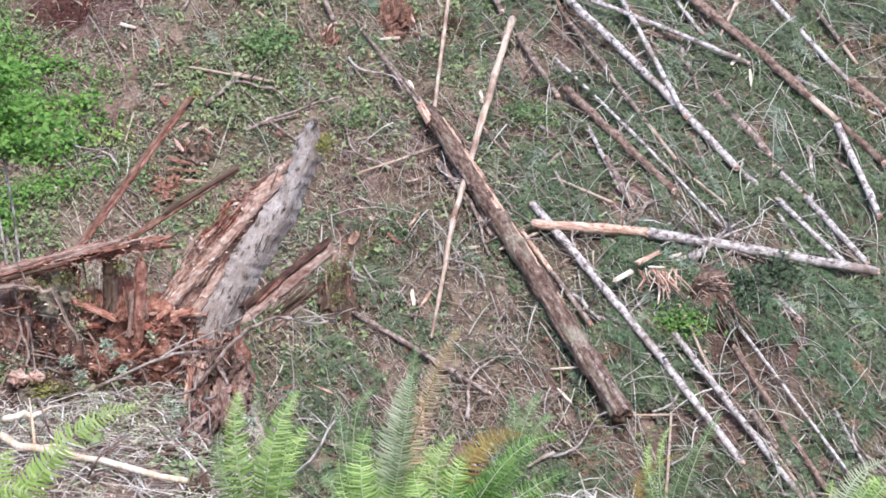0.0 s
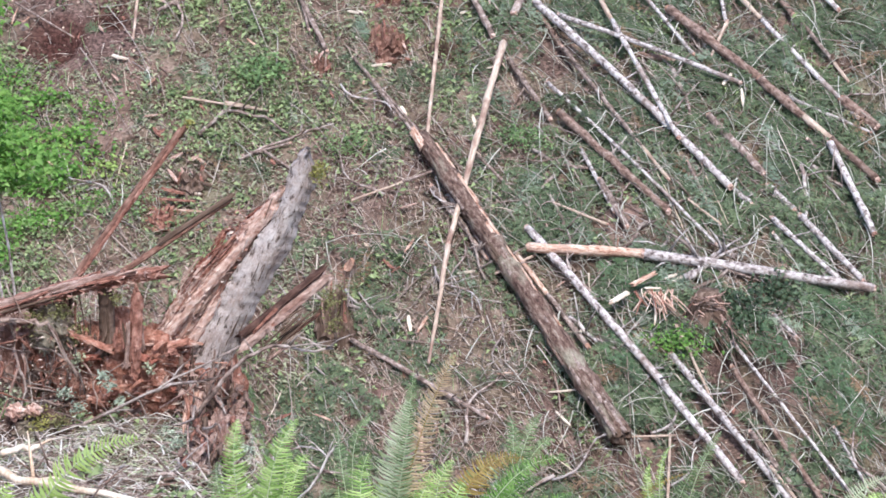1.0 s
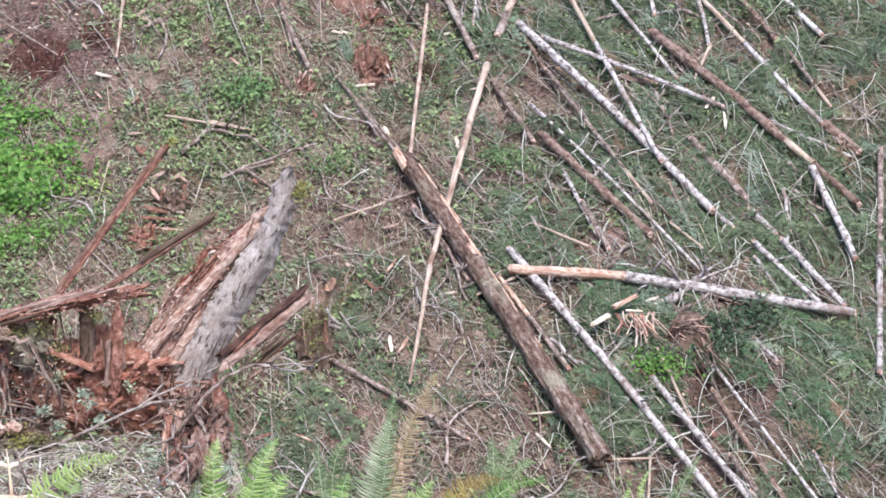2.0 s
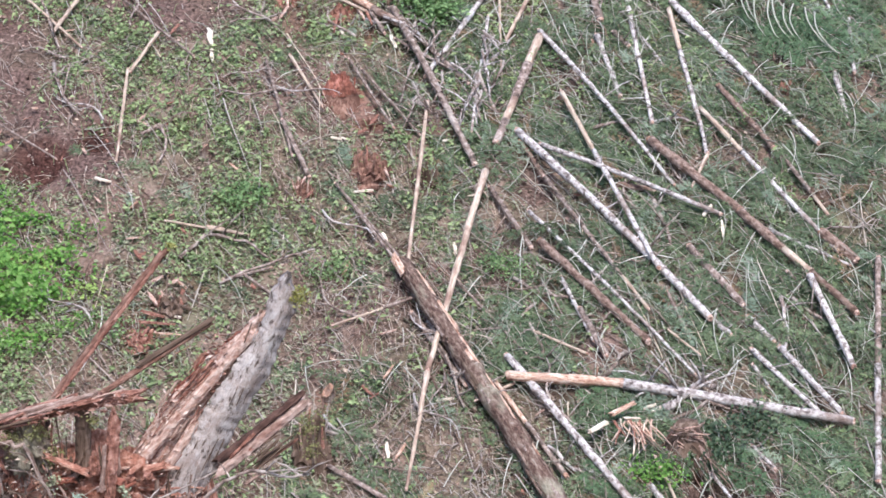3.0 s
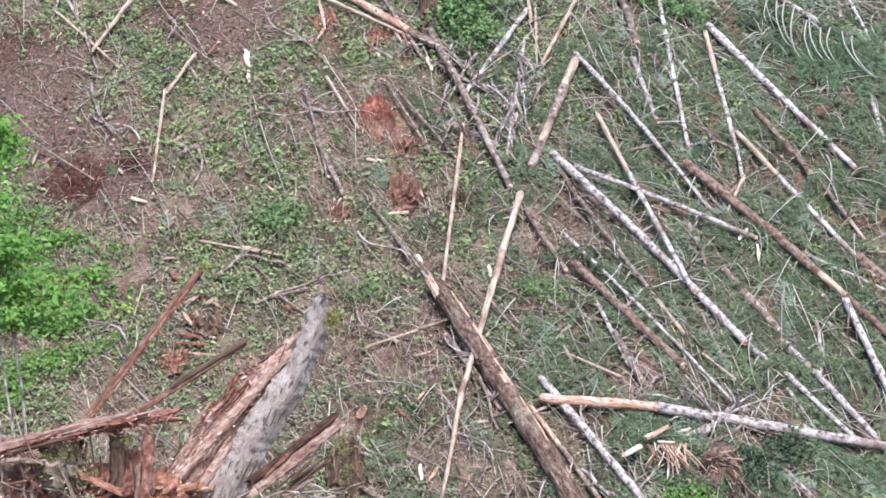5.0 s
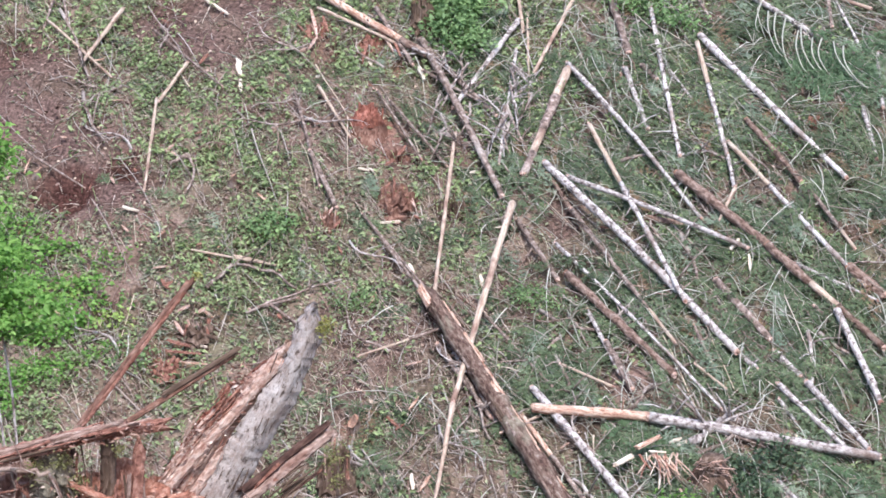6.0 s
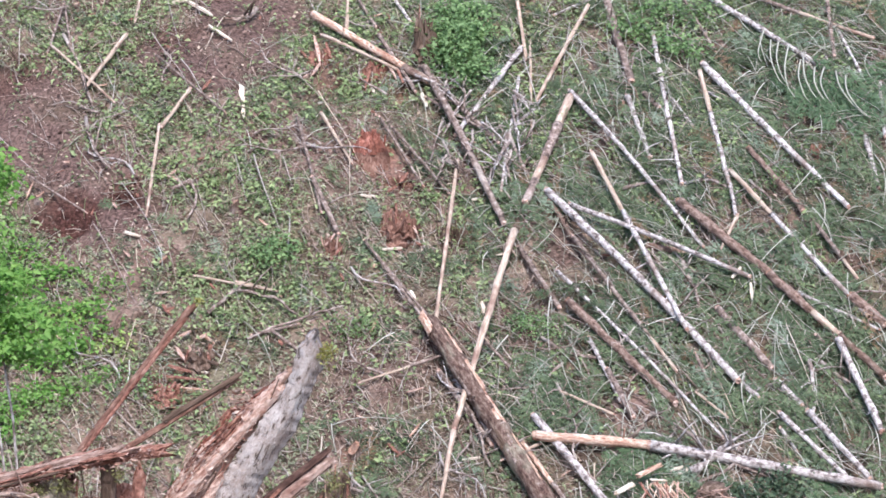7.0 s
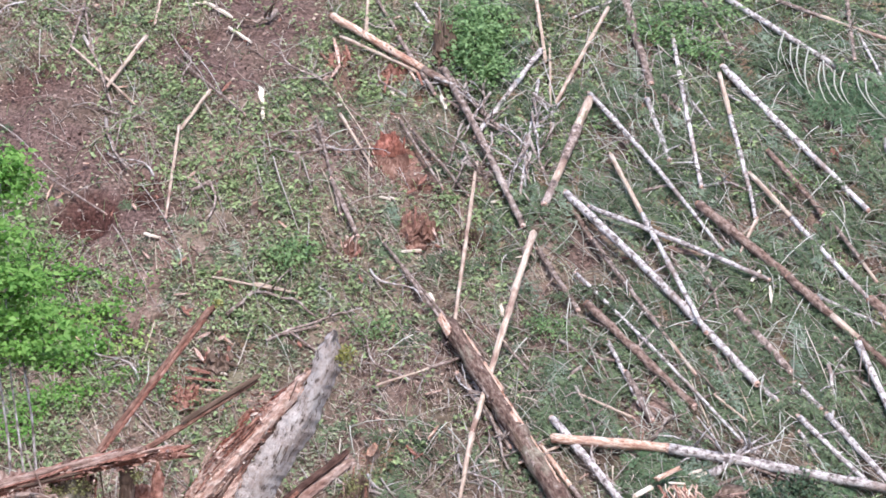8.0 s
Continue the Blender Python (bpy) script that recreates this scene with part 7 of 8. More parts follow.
def fibres(count, seed, box, way, wander, length, width, mats, name="splinter", lean=None, ragged=0.03):
    """Loose splinters of rotten wood within a box of the stump, along a way with some wander."""
    rng = random.Random(seed)
    for k in range(count):
        base = Vector([rng.uniform(a, b) for a, b in box])
        to = (Vector(way) + Vector([rng.uniform(-1, 1) * q for q in wander])).normalized() * rng.uniform(*length)
        if lean:
            base, to = lean @ base, lean.to_3x3() @ to
        w = rng.uniform(*width)
        lath(great_stump, base, base + to, w, w * rng.uniform(0.25, 0.7), w * rng.uniform(0.4, 0.8), rng.choice(mats), name, "", ragged, seed * 100 + k, 6, rng.uniform(-0.02, 0.02))


def root_tube(parent, points, r, mat):
    v, f = tube(points, [r * (1 - 0.5 * i / (len(points) - 1)) for i in range(len(points))], 6, 0.14, random.Random(round(r * 9000)))
    part("root", smooth_mesh("root", v, f, mat), parent)


def roots(count, seed, box, way, wander, length, radius, mats):
    """Crooked roots and dead runners that crawl over the stump."""
    rng = random.Random(seed)
    for _ in range(count):
        p = Vector([rng.uniform(a, b) for a, b in box])
        line = [p]
        step = rng.uniform(*length) / 5
        d = (Vector(way) + Vector([rng.uniform(-1, 1) * q for q in wander])).normalized()
        for _ in range(5):
            d = (d + Vector((rng.uniform(-0.5, 0.5), rng.uniform(-0.15, 0.15), rng.uniform(-0.5, 0.5)))).normalized()
            line.append(line[-1] + d * step)
        root_tube(great_stump, line, rng.uniform(*radius), rng.choice(mats))


# torn beams and long fibres along the pink edge of the slab
lath(great_stump, LEAN @ Vector((-0.44, -0.05, -0.05)), LEAN @ Vector((-0.04, -0.03, 1.45)), 0.12, 0.04, 0.1, WOOD_TORN, "torn_strip", "torn pink beam along the slab", 0.05, 60, 40)
lath(great_stump, LEAN @ Vector((-0.22, -0.08, -0.1)), LEAN @ Vector((-0.13, -0.06, 0.62)), 0.09, 0.03, 0.08, WOOD_TORN, "torn_strip", "torn pink beam along the slab", 0.06, 61, 24)
fibres(38, 1, ((-0.46, -0.14), (-0.08, 0.0), (-0.05, 0.75)), (0.2, 0.0, 1.0), (0.12, 0.04, 0.1), (0.1, 0.4), (0.008, 0.026), (WOOD_TORN, WOOD_TORN, WOOD_ROT_PALE, WOOD_ROT), "torn_strip", LEAN, 0.03)
fibres(44, 2, ((-0.34, -0.2), (-0.06, 0.04), (0.62, 1.02)), (0.25, 0.0, 1.0), (0.1, 0.04, 0.1), (0.06, 0.2), (0.012, 0.032), (RED_CRUMBLE, WOOD_ORANGE, WOOD_ORANGE, WOOD_ROT), "torn_strip", LEAN, 0.03)
fibres(22, 3, ((-0.12, 0.13), (-0.12, -0.1), (-0.2, 1.5)), (0.0, 0.0, 1.0), (0.08, 0.03, 0.1), (0.06, 0.2), (0.006, 0.018), (WOOD_OLD, WOOD_OLD, WOOD_DARK), "loose_flake", LEAN, 0.02)


def crumbs(count, seed, box, size, mat, label, lean=None):
    """Small chips and flakes of rotten wood caught on the stump."""
    nr = np.random.default_rng(seed)
    c = np.column_stack([nr.uniform(a, b, count) for a, b in box])
    if lean:
        c = c @ np.array(lean.to_3x3()).T + np.array(lean.translation)
    v, f = leaves(nr, c, size * (0.4 + 1.6 * nr.random(count) ** 2), 1.2, 0.08, 0.16)
    me = bpy.data.meshes.new("rot_crumb_litter")
    fill_mesh(me, v, f, mat, False)
    tagged(part("rot_litter", me, great_stump, label), kind="stuff")


RED_BITS = pieces("red_rot_crumbs", [(0.0, (0.09, 0.042, 0.034)), (0.35, (0.26, 0.125, 0.095)), (0.65, (0.44, 0.26, 0.21)), (0.9, (0.6, 0.43, 0.37)), (1.0, (0.74, 0.6, 0.52))])
PINK_BITS = pieces("pink_wood_crumbs", [(0.0, (0.22, 0.11, 0.085)), (0.3, (0.42, 0.27, 0.225)), (0.7, (0.6, 0.46, 0.4)), (1.0, (0.76, 0.65, 0.58))])
crumbs(260, 1, ((-0.46, -0.16), (-0.1, -0.04), (-0.1, 0.8)), 0.035, PINK_BITS, "pink wood crumbs", LEAN)
crumbs(260, 2, ((-0.3, -0.12), (-0.06, 0.02), (0.75, 1.3)), 0.04, RED_BITS, "red and pink wood crumbs", LEAN)
crumbs(600, 3, ((-0.8, 0.2), (-0.36, -0.1), (-0.05, 0.8)), 0.03, RED_BITS, "red and pink wood crumbs")
crumbs(450, 4, ((-1.65, -0.5), (-0.36, -0.14), (-0.05, 0.95)), 0.03, BANK_LITTER, "bark flakes and soil crumbs")
crumbs(450, 7, ((-1.65, -0.5), (-0.38, -0.16), (-0.05, 0.95)), 0.028, RED_BITS, "red and pink wood crumbs")
crumbs(700, 5, ((0.08, 0.62), (-0.28, -0.12), (-0.45, 0.5)), 0.05, LITTER, "bark flakes and soil crumbs")
crumbs(300, 6, ((-1.5, 0.0), (-0.34, -0.24), (-0.06, 0.05)), 0.04, RED_BITS, "red and pink wood crumbs", Matrix.Translation((0, 0, 1.34)) @ pose(0, 0, 0, 0, -15.0, 0))

# the two upright splinters, the shard that lies across, the posts under it and the leaning shard
lath(great_stump, (-0.64, 0.10, 1.22), (0.22, 0.30, 2.33), 0.1, 0.07, 0.061, WOOD_RUST, "long_splinter", "long red-brown upright splinter", 0.1, 1, 24, 0.02)
lath(great_stump, (-0.60, 0.06, 1.24), (0.14, 0.24, 2.2), 0.022, 0.015, 0.03, WOOD_ROT, "long_splinter", "paler edge of the splinter", 0.08, 71, 20, 0.02)
lath(great_stump, (-0.25, -0.10, 1.30), (0.57, 0.10, 1.80), 0.055, 0.035, 0.05, WOOD_RUST, "long_splinter", "brown weathered splinter", 0.06, 2, 20, -0.01)
lath(great_stump, (0.02, -0.06, 1.5), (0.58, 0.07, 1.83), 0.032, 0.025, 0.045, WOOD_DARK, "long_splinter", "dark upper edge of the splinter", 0.05, 72, 14)
lath(great_stump, (-1.62, -0.25, 0.92), (-0.45, -0.20, 1.25), 0.125, 0.11, 0.13, WOOD_ROT, "fallen_shard", "red splintered shard lying across", 0.1, 3, 24, 0.05)
lath(great_stump, (-0.6, -0.23, 1.22), (0.02, -0.22, 1.31), 0.14, 0.07, 0.11, WOOD_ROT, "fallen_shard", "red splintered shard lying across", 0.16, 73, 20, 0.03)
lath(great_stump, (-1.5, -0.3, 1.02), (-0.42, -0.28, 1.31), 0.045, 0.03, 0.045, WOOD_ROT_PALE, "fallen_shard", "pale torn edge", 0.1, 4, 20, 0.03)
fibres(34, 4, ((-1.5, -0.3), (-0.33, -0.2), (0.0, 0.06)), (1.0, 0.0, 0.03), (0.1, 0.05, 0.08), (0.15, 0.45), (0.018, 0.05), (WOOD_ROT, WOOD_ROT_PALE, WOOD_DARK, WOOD_TORN), "torn_strip", Matrix.Translation((0, 0, 1.34)) @ pose(0, 0, 0, 0, -15.0, 0), 0.06)
lath(great_stump, (-0.43, -0.15, 0.62), (-0.40, -0.18, 1.25), 0.14, 0.12, 0.11, WOOD_DARK, "post", "dark rotten upright", 0.06, 5, 18, 0.02)
lath(great_stump, (-0.20, -0.25, 0.5), (-0.14, -0.25, 1.16), 0.13, 0.07, 0.1, WOOD_ROT, "post", "rotten upright splinter", 0.1, 6, 18, -0.02)
fibres(8, 5, ((-0.5, -0.1), (-0.33, -0.2), (0.6, 0.8)), (0.0, 0.0, 1.0), (0.14, 0.05, 0.1), (0.12, 0.35), (0.015, 0.05), (WOOD_ROT, WOOD_DARK, WOOD_ROT_PALE))
lath(great_stump, (0.60, -0.00, 0.62), (1.27, 0.25, 1.12), 0.17, 0.15, 0.1, WOOD_ROT_PALE, "long_splinter", "grey-pink leaning shard", 0.06, 8, 20)
lath(great_stump, (0.6, -0.03, 0.72), (1.25, 0.2, 1.19), 0.06, 0.045, 0.06, WOOD_VOID, "long_splinter", "dark upper edge of the leaning shard", 0.05, 9, 16)
fibres(16, 6, ((0.55, 0.95), (-0.02, 0.06), (0.5, 0.75)), (0.8, 0.15, 0.6), (0.12, 0.05, 0.12), (0.15, 0.4), (0.015, 0.04), (WOOD_ROT_PALE, WOOD_DARK, WOOD_ROT))

# hollow heart: a dark back, red layers across it, crumbs and strands
lump(great_stump, "rotten_wall", (-0.42, 0.0, 0.45), (0.5, 0.2, 0.42), WOOD_ORANGE, 1, "red rotten heart")
lump(great_stump, "rotten_wall", (0.02, 0.0, 0.42), (0.3, 0.16, 0.3), WOOD_ORANGE, 2, "red rotten inner wall")
fibres(30, 7, ((-0.3, 0.12), (-0.16, -0.04), (0.36, 0.72)), (1.0, 0.0, 0.08), (0.1, 0.1, 0.1), (0.15, 0.4), (0.02, 0.05), (WOOD_ORANGE, WOOD_ORANGE, WOOD_TORN, WOOD_ROT_PALE, WOOD_ROT), "rotten_layer")
fibres(50, 8, ((-0.75, 0.1), (-0.3, -0.06), (0.2, 0.75)), (1.0, 0.0, 0.2), (0.7, 0.3, 0.7), (0.05, 0.16), (0.03, 0.1), (WOOD_ROT, WOOD_ORANGE, WOOD_ORANGE, WOOD_ROT_PALE, RED_CRUMBLE), "rotten_block")
lath(great_stump, (-0.66, -0.3, 0.86), (-0.36, -0.28, 0.72), 0.06, 0.1, 0.05, WOOD_ORANGE, "rotten_block", "orange slab of rotten wood", 0.04, 81, 10)
lump(great_stump, "rotten_wall", (-0.82, -0.17, 0.93), (0.17, 0.12, 0.24), BARK_MOSSY, 6, "mossy rotten upright")
fibres(26, 9, ((-0.95, -0.5), (-0.2, -0.1), (0.85, 1.15)), (0.0, 0.0, -1.0), (0.2, 0.1, 0.1), (0.15, 0.42), (0.012, 0.04), (WOOD_DARK, WOOD_ROT_PALE, WOOD_ROT), "hanging_root")

# the mass of roots on the uphill side
lump(great_stump, "root_mass", (-1.28, 0.14, 0.5), (0.52, 0.24, 0.42), WOOD_ROT_PALE, 3, "dark mass of roots and soil")
lump(great_stump, "root_mass", (-0.7, 0.1, 0.1), (0.7, 0.25, 0.2), WOOD_ROT_PALE, 5, "dark crumbled foot of the stump")
roots(30, 10, ((-1.6, -0.6), (-0.3, -0.16), (0.55, 1.0)), (0.45, 0.0, -0.9), (0.6, 0.15, 0.3), (0.3, 0.75), (0.005, 0.015), (WOOD_ROT_PALE, WOOD_ROT, BARK_BROWN, BARK_GREY, WOOD_ROT_PALE))
roots(30, 11, ((-1.6, -0.2), (-0.36, -0.2), (0.15, 0.6)), (1.0, 0.0, -0.3), (0.5, 0.15, 0.5), (0.3, 0.7), (0.004, 0.011), (WOOD_DARK, BARK_GREY, WOOD_ROT, BARK_BROWN))
fibres(40, 12, ((-1.6, -0.6), (-0.3, -0.1), (0.1, 0.85)), (0.4, 0.0, -0.8), (0.8, 0.2, 0.5), (0.1, 0.3), (0.015, 0.05), (WOOD_ROT, WOOD_DARK, BARK_BROWN, WOOD_ROT_PALE), "rotten_block")

# the flaky root under the slab, which runs down towards the viewer
lump(great_stump, "root_mass", (0.36, 0.02, 0.02), (0.25, 0.17, 0.6), WOOD_ROT, 4, "red-brown root under the slab")
lump(great_stump, "root_mass", (0.48, -0.7, 0.1), (0.18, 0.8, 0.2), WOOD_ROT_PALE, 11, "red-brown root that runs down the bank")
fibres(60, 13, ((0.1, 0.6), (-0.24, -0.05), (-0.1, 0.4)), (0.02, 0.0, 1.0), (0.2, 0.08, 0.1), (0.1, 0.3), (0.018, 0.06), (BARK_BROWN, WOOD_DARK, WOOD_ROT, WOOD_ROT_PALE, WOOD_VOID), "loose_flake", None, 0.03)
fibres(120, 16, ((0.3, 0.68), (-1.4, -0.15), (0.16, 0.36)), (0.06, -1.0, 0.0), (0.3, 0.2, 0.25), (0.08, 0.24), (0.025, 0.07), (BARK_BROWN, BARK_BROWN, WOOD_ROT, WOOD_ROT_PALE, WOOD_ROT_PALE, WOOD_DARK), "loose_flake", None, 0.03)
fibres(12, 17, ((0.16, 0.3), (-0.5, -0.25), (0.2, 0.38)), (0.1, -0.5, -0.8), (0.2, 0.2, 0.2), (0.1, 0.24), (0.03, 0.06), (WOOD_RAW, WOOD_TORN, WOOD_ORANGE), "loose_flake", None, 0.03)
roots(14, 14, ((0.1, 0.55), (-0.26, -0.18), (0.1, 0.5)), (-0.1, 0.0, -1.0), (0.4, 0.1, 0.2), (0.35, 0.7), (0.006, 0.014), (BARK_GREY, BARK_BROWN, WOOD_ROT_PALE))
roots(10, 18, ((0.2, 0.6), (-1.1, -0.3), (0.34, 0.44)), (0.1, -1.0, -0.05), (0.3, 0.2, 0.1), (0.3, 0.6), (0.006, 0.014), (BARK_GREY, WOOD_ROT_PALE))

# moss and lichen
for spot, radius, count in (((-0.07, -0.33, 0.58), 0.07, 60), ((-0.62, -0.33, 0.66), 0.09, 70), ((-1.13, -0.36, 0.39), 0.12, 100), ((-0.31, -0.36, 0.3), 0.09, 70), ((0.2, -0.3, 0.1), 0.1, 80), ((-0.45, -0.36, 0.05), 0.12, 100), ((0.45, -0.25, -0.1), 0.09, 60)):
    moss_pad(great_stump, spot, radius, count, LICHEN_TUFT, "grey-green lichen and moss")
for spot, radius, count in (((-0.93, -0.3, 1.0), 0.13, 170), ((-0.72, -0.3, 1.05), 0.13, 170), ((-0.62, -0.28, 0.85), 0.12, 130), ((-0.30, -0.3, 1.15), 0.08, 80), ((-0.94, -0.3, 0.14), 0.18, 160), ((1.3, 0.1, 0.95), 0.1, 140), ((1.32, 0.15, 0.75), 0.1, 120)):
    moss_pad(great_stump, spot, radius, count)
for spot, radius, count in (((-0.42, -0.42, 0.56), 0.06, 60), ((-0.36, -0.42, 0.48), 0.05, 50), ((-0.72, -0.42, 0.42), 0.07, 60), ((-0.62, -0.44, 0.3), 0.07, 70), ((-0.3, -0.44, 0.36), 0.04, 40), ((0.06, -0.5, 0.12), 0.08, 70), ((0.2, -0.9, 0.2), 0.1, 90), ((0.7, -1.1, 0.22), 0.12, 120)):
    moss_pad(great_stump, spot, radius, count, LICHEN_MINT, "pale mint-green lichen", 0.045, 0.09)
moss_pad(great_stump, (1.24, 0.1, 2.0), 0.1, 240, MOSS_BRIGHT, "bright yellow moss")
moss_pad(great_stump, (0.26, 0.26, 2.36), 0.035, 50, MOSS_BRIGHT, "bright yellow moss")
lump(great_stump, "root_mass", (-0.95, -0.5, 0.16), (0.28, 0.12, 0.14), BARK_MOSSY, 12, "mossy foot of the stump")
moss_pad(great_stump, (-0.88, -0.62, 0.27), 0.12, 170, MOSS_BRIGHT, "bright yellow moss")
moss_pad(great_stump, (-0.72, -0.62, 0.26), 0.1, 110, MOSS, "clump of olive moss")
lump(great_stump, "rotten_block", (-1.06, -0.6, 0.35), (0.075, 0.05, 0.065), WOOD_TORN, 8, "pale pink lump of wood", 12, 18)
lump(great_stump, "rotten_block", (-0.92, -0.6, 0.36), (0.06, 0.05, 0.05), WOOD_TORN, 9, "pale pink lump of wood", 12, 18)
dead_branch([(-2.08, 14.60, -6.05), (-1.86, 14.65, -5.75), (-1.67, 14.70, -5.59), (-1.45, 14.70, -5.51), (-1.16, 14.80, -5.59), (-1.02, 14.80, -5.57)], 0.019, 0.009, BARK_GREY, "crooked grey dead branch beside the great stump", 7)
dead_branch([(-3.07, 14.50, -6.09), (-2.55, 14.50, -5.88), (-2.20, 14.50, -5.69), (-1.69, 14.60, -5.46)], 0.014, 0.006, BARK_GREY, "crooked grey dead branch beside the great stump", 4)
dead_branch([(-2.42, 14.55, -5.81), (-2.13, 14.60, -5.76), (-1.84, 14.70, -5.73)], 0.016, 0.008, BARK_GREY, "crooked grey dead branch beside the great stump", 4)
dead_branch([(-3.53, 14.70, -5.28), (-3.23, 14.70, -5.28), (-3.13, 14.70, -5.32), (-3.08, 14.75, -5.52), (-2.97, 14.75, -5.75)], 0.021, 0.012, BARK_BROWN, "crooked grey dead branch beside the great stump", 4)
dead_branch([(-3.38, 13.45, -5.93), (-3.02, 13.25, -5.95), (-2.49, 12.88, -5.88), (-1.89, 12.73, -5.94)], 0.03, 0.022, WOOD_CHIP, "pale fallen stick on the near bank", 2)
dead_branch([(-3.36, 13.74, -5.93), (-3.21, 13.78, -5.93), (-3.10, 13.87, -5.94)], 0.025, 0.021, WOOD_CHIP, "short pale stick on the near bank", 1)
dead_branch([(-1.78, 12.30, -5.72), (-1.48, 12.30, -5.56), (-1.26, 12.30, -5.38)], 0.009, 0.006, BARK_BROWN, "thin dark twig above the ferns", 1)
dead_branch([(-1.42, 12.20, -5.90), (-1.03, 12.20, -5.54), (-0.82, 12.20, -5.22)], 0.012, 0.007, BARK_PALE, "thin pale twig above the ferns", 2)
dead_branch([(-2.80, 14.88, -6.20), (-2.44, 14.56, -6.18), (-2.07, 14.06, -6.14)], 0.018, 0.009, BARK_GREY, "brown dead branch on the near bank", 4)
dead_branch([(-2.59, 12.69, -5.93), (-2.50, 12.81, -5.95), (-2.39, 12.86, -5.97)], 0.018, 0.005, BARK_GREY, "dead stick lying on the near bank", 2)
dead_branch([(-3.09, 13.39, -6.02), (-3.02, 13.49, -6.03), (-2.97, 13.72, -6.03)], 0.011, 0.005, BARK_GREY, "dead stick lying on the near bank", 2)
dead_branch([(-2.63, 13.03, -5.94), (-2.53, 13.21, -5.98), (-2.47, 13.57, -6.05)], 0.018, 0.005, BARK_BROWN, "dead stick lying on the near bank", 2)
dead_branch([(-2.12, 13.93, -6.12), (-1.88, 13.86, -6.11), (-1.67, 13.92, -6.12)], 0.017, 0.005, BARK_PALE, "dead stick lying on the near bank", 2)
dead_branch([(-2.18, 13.36, -6.03), (-1.90, 13.61, -6.11), (-1.59, 13.75, -6.15)], 0.013, 0.005, BARK_BROWN, "dead stick lying on the near bank", 2)
dead_branch([(-2.31, 14.70, -6.20), (-1.99, 14.78, -6.23), (-1.64, 14.56, -6.17)], 0.010, 0.005, BARK_PALE, "dead stick lying on the near bank", 2)
dead_branch([(-3.36, 15.41, -6.17), (-3.29, 16.09, -6.32), (-3.13, 16.41, -6.37)], 0.010, 0.006, BARK_GREY, "dead stick lying on the near bank", 2)
dead_branch([(-3.23, 14.56, -6.13), (-3.16, 15.07, -6.19), (-3.05, 15.46, -6.23)], 0.014, 0.005, BARK_PALE, "dead stick lying on the near bank", 2)
dead_branch([(-3.01, 13.38, -6.02), (-2.98, 13.59, -6.03), (-2.92, 13.66, -6.04)], 0.018, 0.005, BARK_BROWN, "dead stick lying on the near bank", 2)
dead_branch([(-2.49, 14.62, -6.17), (-2.18, 14.78, -6.22), (-1.87, 14.90, -6.23)], 0.010, 0.005, BARK_GREY, "dead stick lying on the near bank", 2)
dead_branch([(-2.28, 13.60, -6.06), (-2.06, 13.58, -6.07), (-1.85, 13.66, -6.12)], 0.020, 0.005, BARK_GREY, "dead stick lying on the near bank", 2)
dead_branch([(-2.47, 12.90, -5.96), (-2.26, 13.03, -6.00), (-2.06, 13.30, -6.06)], 0.014, 0.005, BARK_GREY, "dead stick lying on the near bank", 2)
dead_branch([(-2.01, 14.50, -6.21), (-1.81, 13.93, -6.11), (-1.65, 13.68, -6.14)], 0.010, 0.005, BARK_BROWN, "dead stick lying on the near bank", 2)
dead_branch([(-2.11, 14.29, -6.19), (-1.87, 13.75, -6.11), (-1.69, 13.56, -6.14)], 0.015, 0.005, BARK_PALE, "dead stick lying on the near bank", 2)
dead_branch([(-1.89, 13.77, -6.11), (-1.74, 13.80, -6.12), (-1.60, 13.88, -6.13)], 0.013, 0.005, BARK_GREY, "dead stick lying on the near bank", 2)
dead_branch([(-3.90, 16.95, -6.37), (-3.54, 16.63, -6.32), (-3.24, 16.59, -6.37)], 0.021, 0.006, BARK_GREY, "dead stick lying on the near bank", 2)
dead_branch([(-3.74, 16.20, -6.25), (-3.54, 16.57, -6.31), (-3.34, 17.05, -6.36)], 0.021, 0.006, BARK_BROWN, "dead stick lying on the near bank", 2)
dead_branch([(-2.63, 12.81, -5.93), (-2.57, 13.37, -6.01), (-2.51, 14.01, -6.14)], 0.013, 0.005, BARK_PALE, "dead stick lying on the near bank", 2)
dead_branch([(-3.26, 14.51, -6.12), (-3.07, 14.24, -6.06), (-2.91, 14.10, -6.05)], 0.011, 0.005, BARK_GREY, "dead stick lying on the near bank", 2)
dead_branch([(-2.17, 13.78, -6.09), (-1.99, 13.41, -6.09), (-1.83, 13.25, -6.11)], 0.019, 0.005, BARK_PALE, "dead stick lying on the near bank", 2)
dead_branch([(-2.47, 13.05, -5.96), (-2.25, 13.00, -6.01), (-2.03, 12.91, -6.04)], 0.010, 0.005, BARK_GREY, "dead stick lying on the near bank", 2)
dead_branch([(-3.47, 14.93, -6.12), (-3.33, 14.71, -6.14), (-3.18, 14.40, -6.10)], 0.014, 0.005, BARK_PALE, "dead stick lying on the near bank", 2)
dead_branch([(-1.99, 13.74, -6.09), (-1.75, 13.93, -6.12), (-1.55, 14.05, -6.16)], 0.018, 0.005, BARK_GREY, "dead stick lying on the near bank", 2)
dead_branch([(-2.16, 13.49, -6.05), (-1.89, 13.77, -6.11), (-1.59, 13.93, -6.14)], 0.010, 0.005, BARK_BROWN, "dead stick lying on the near bank", 2)
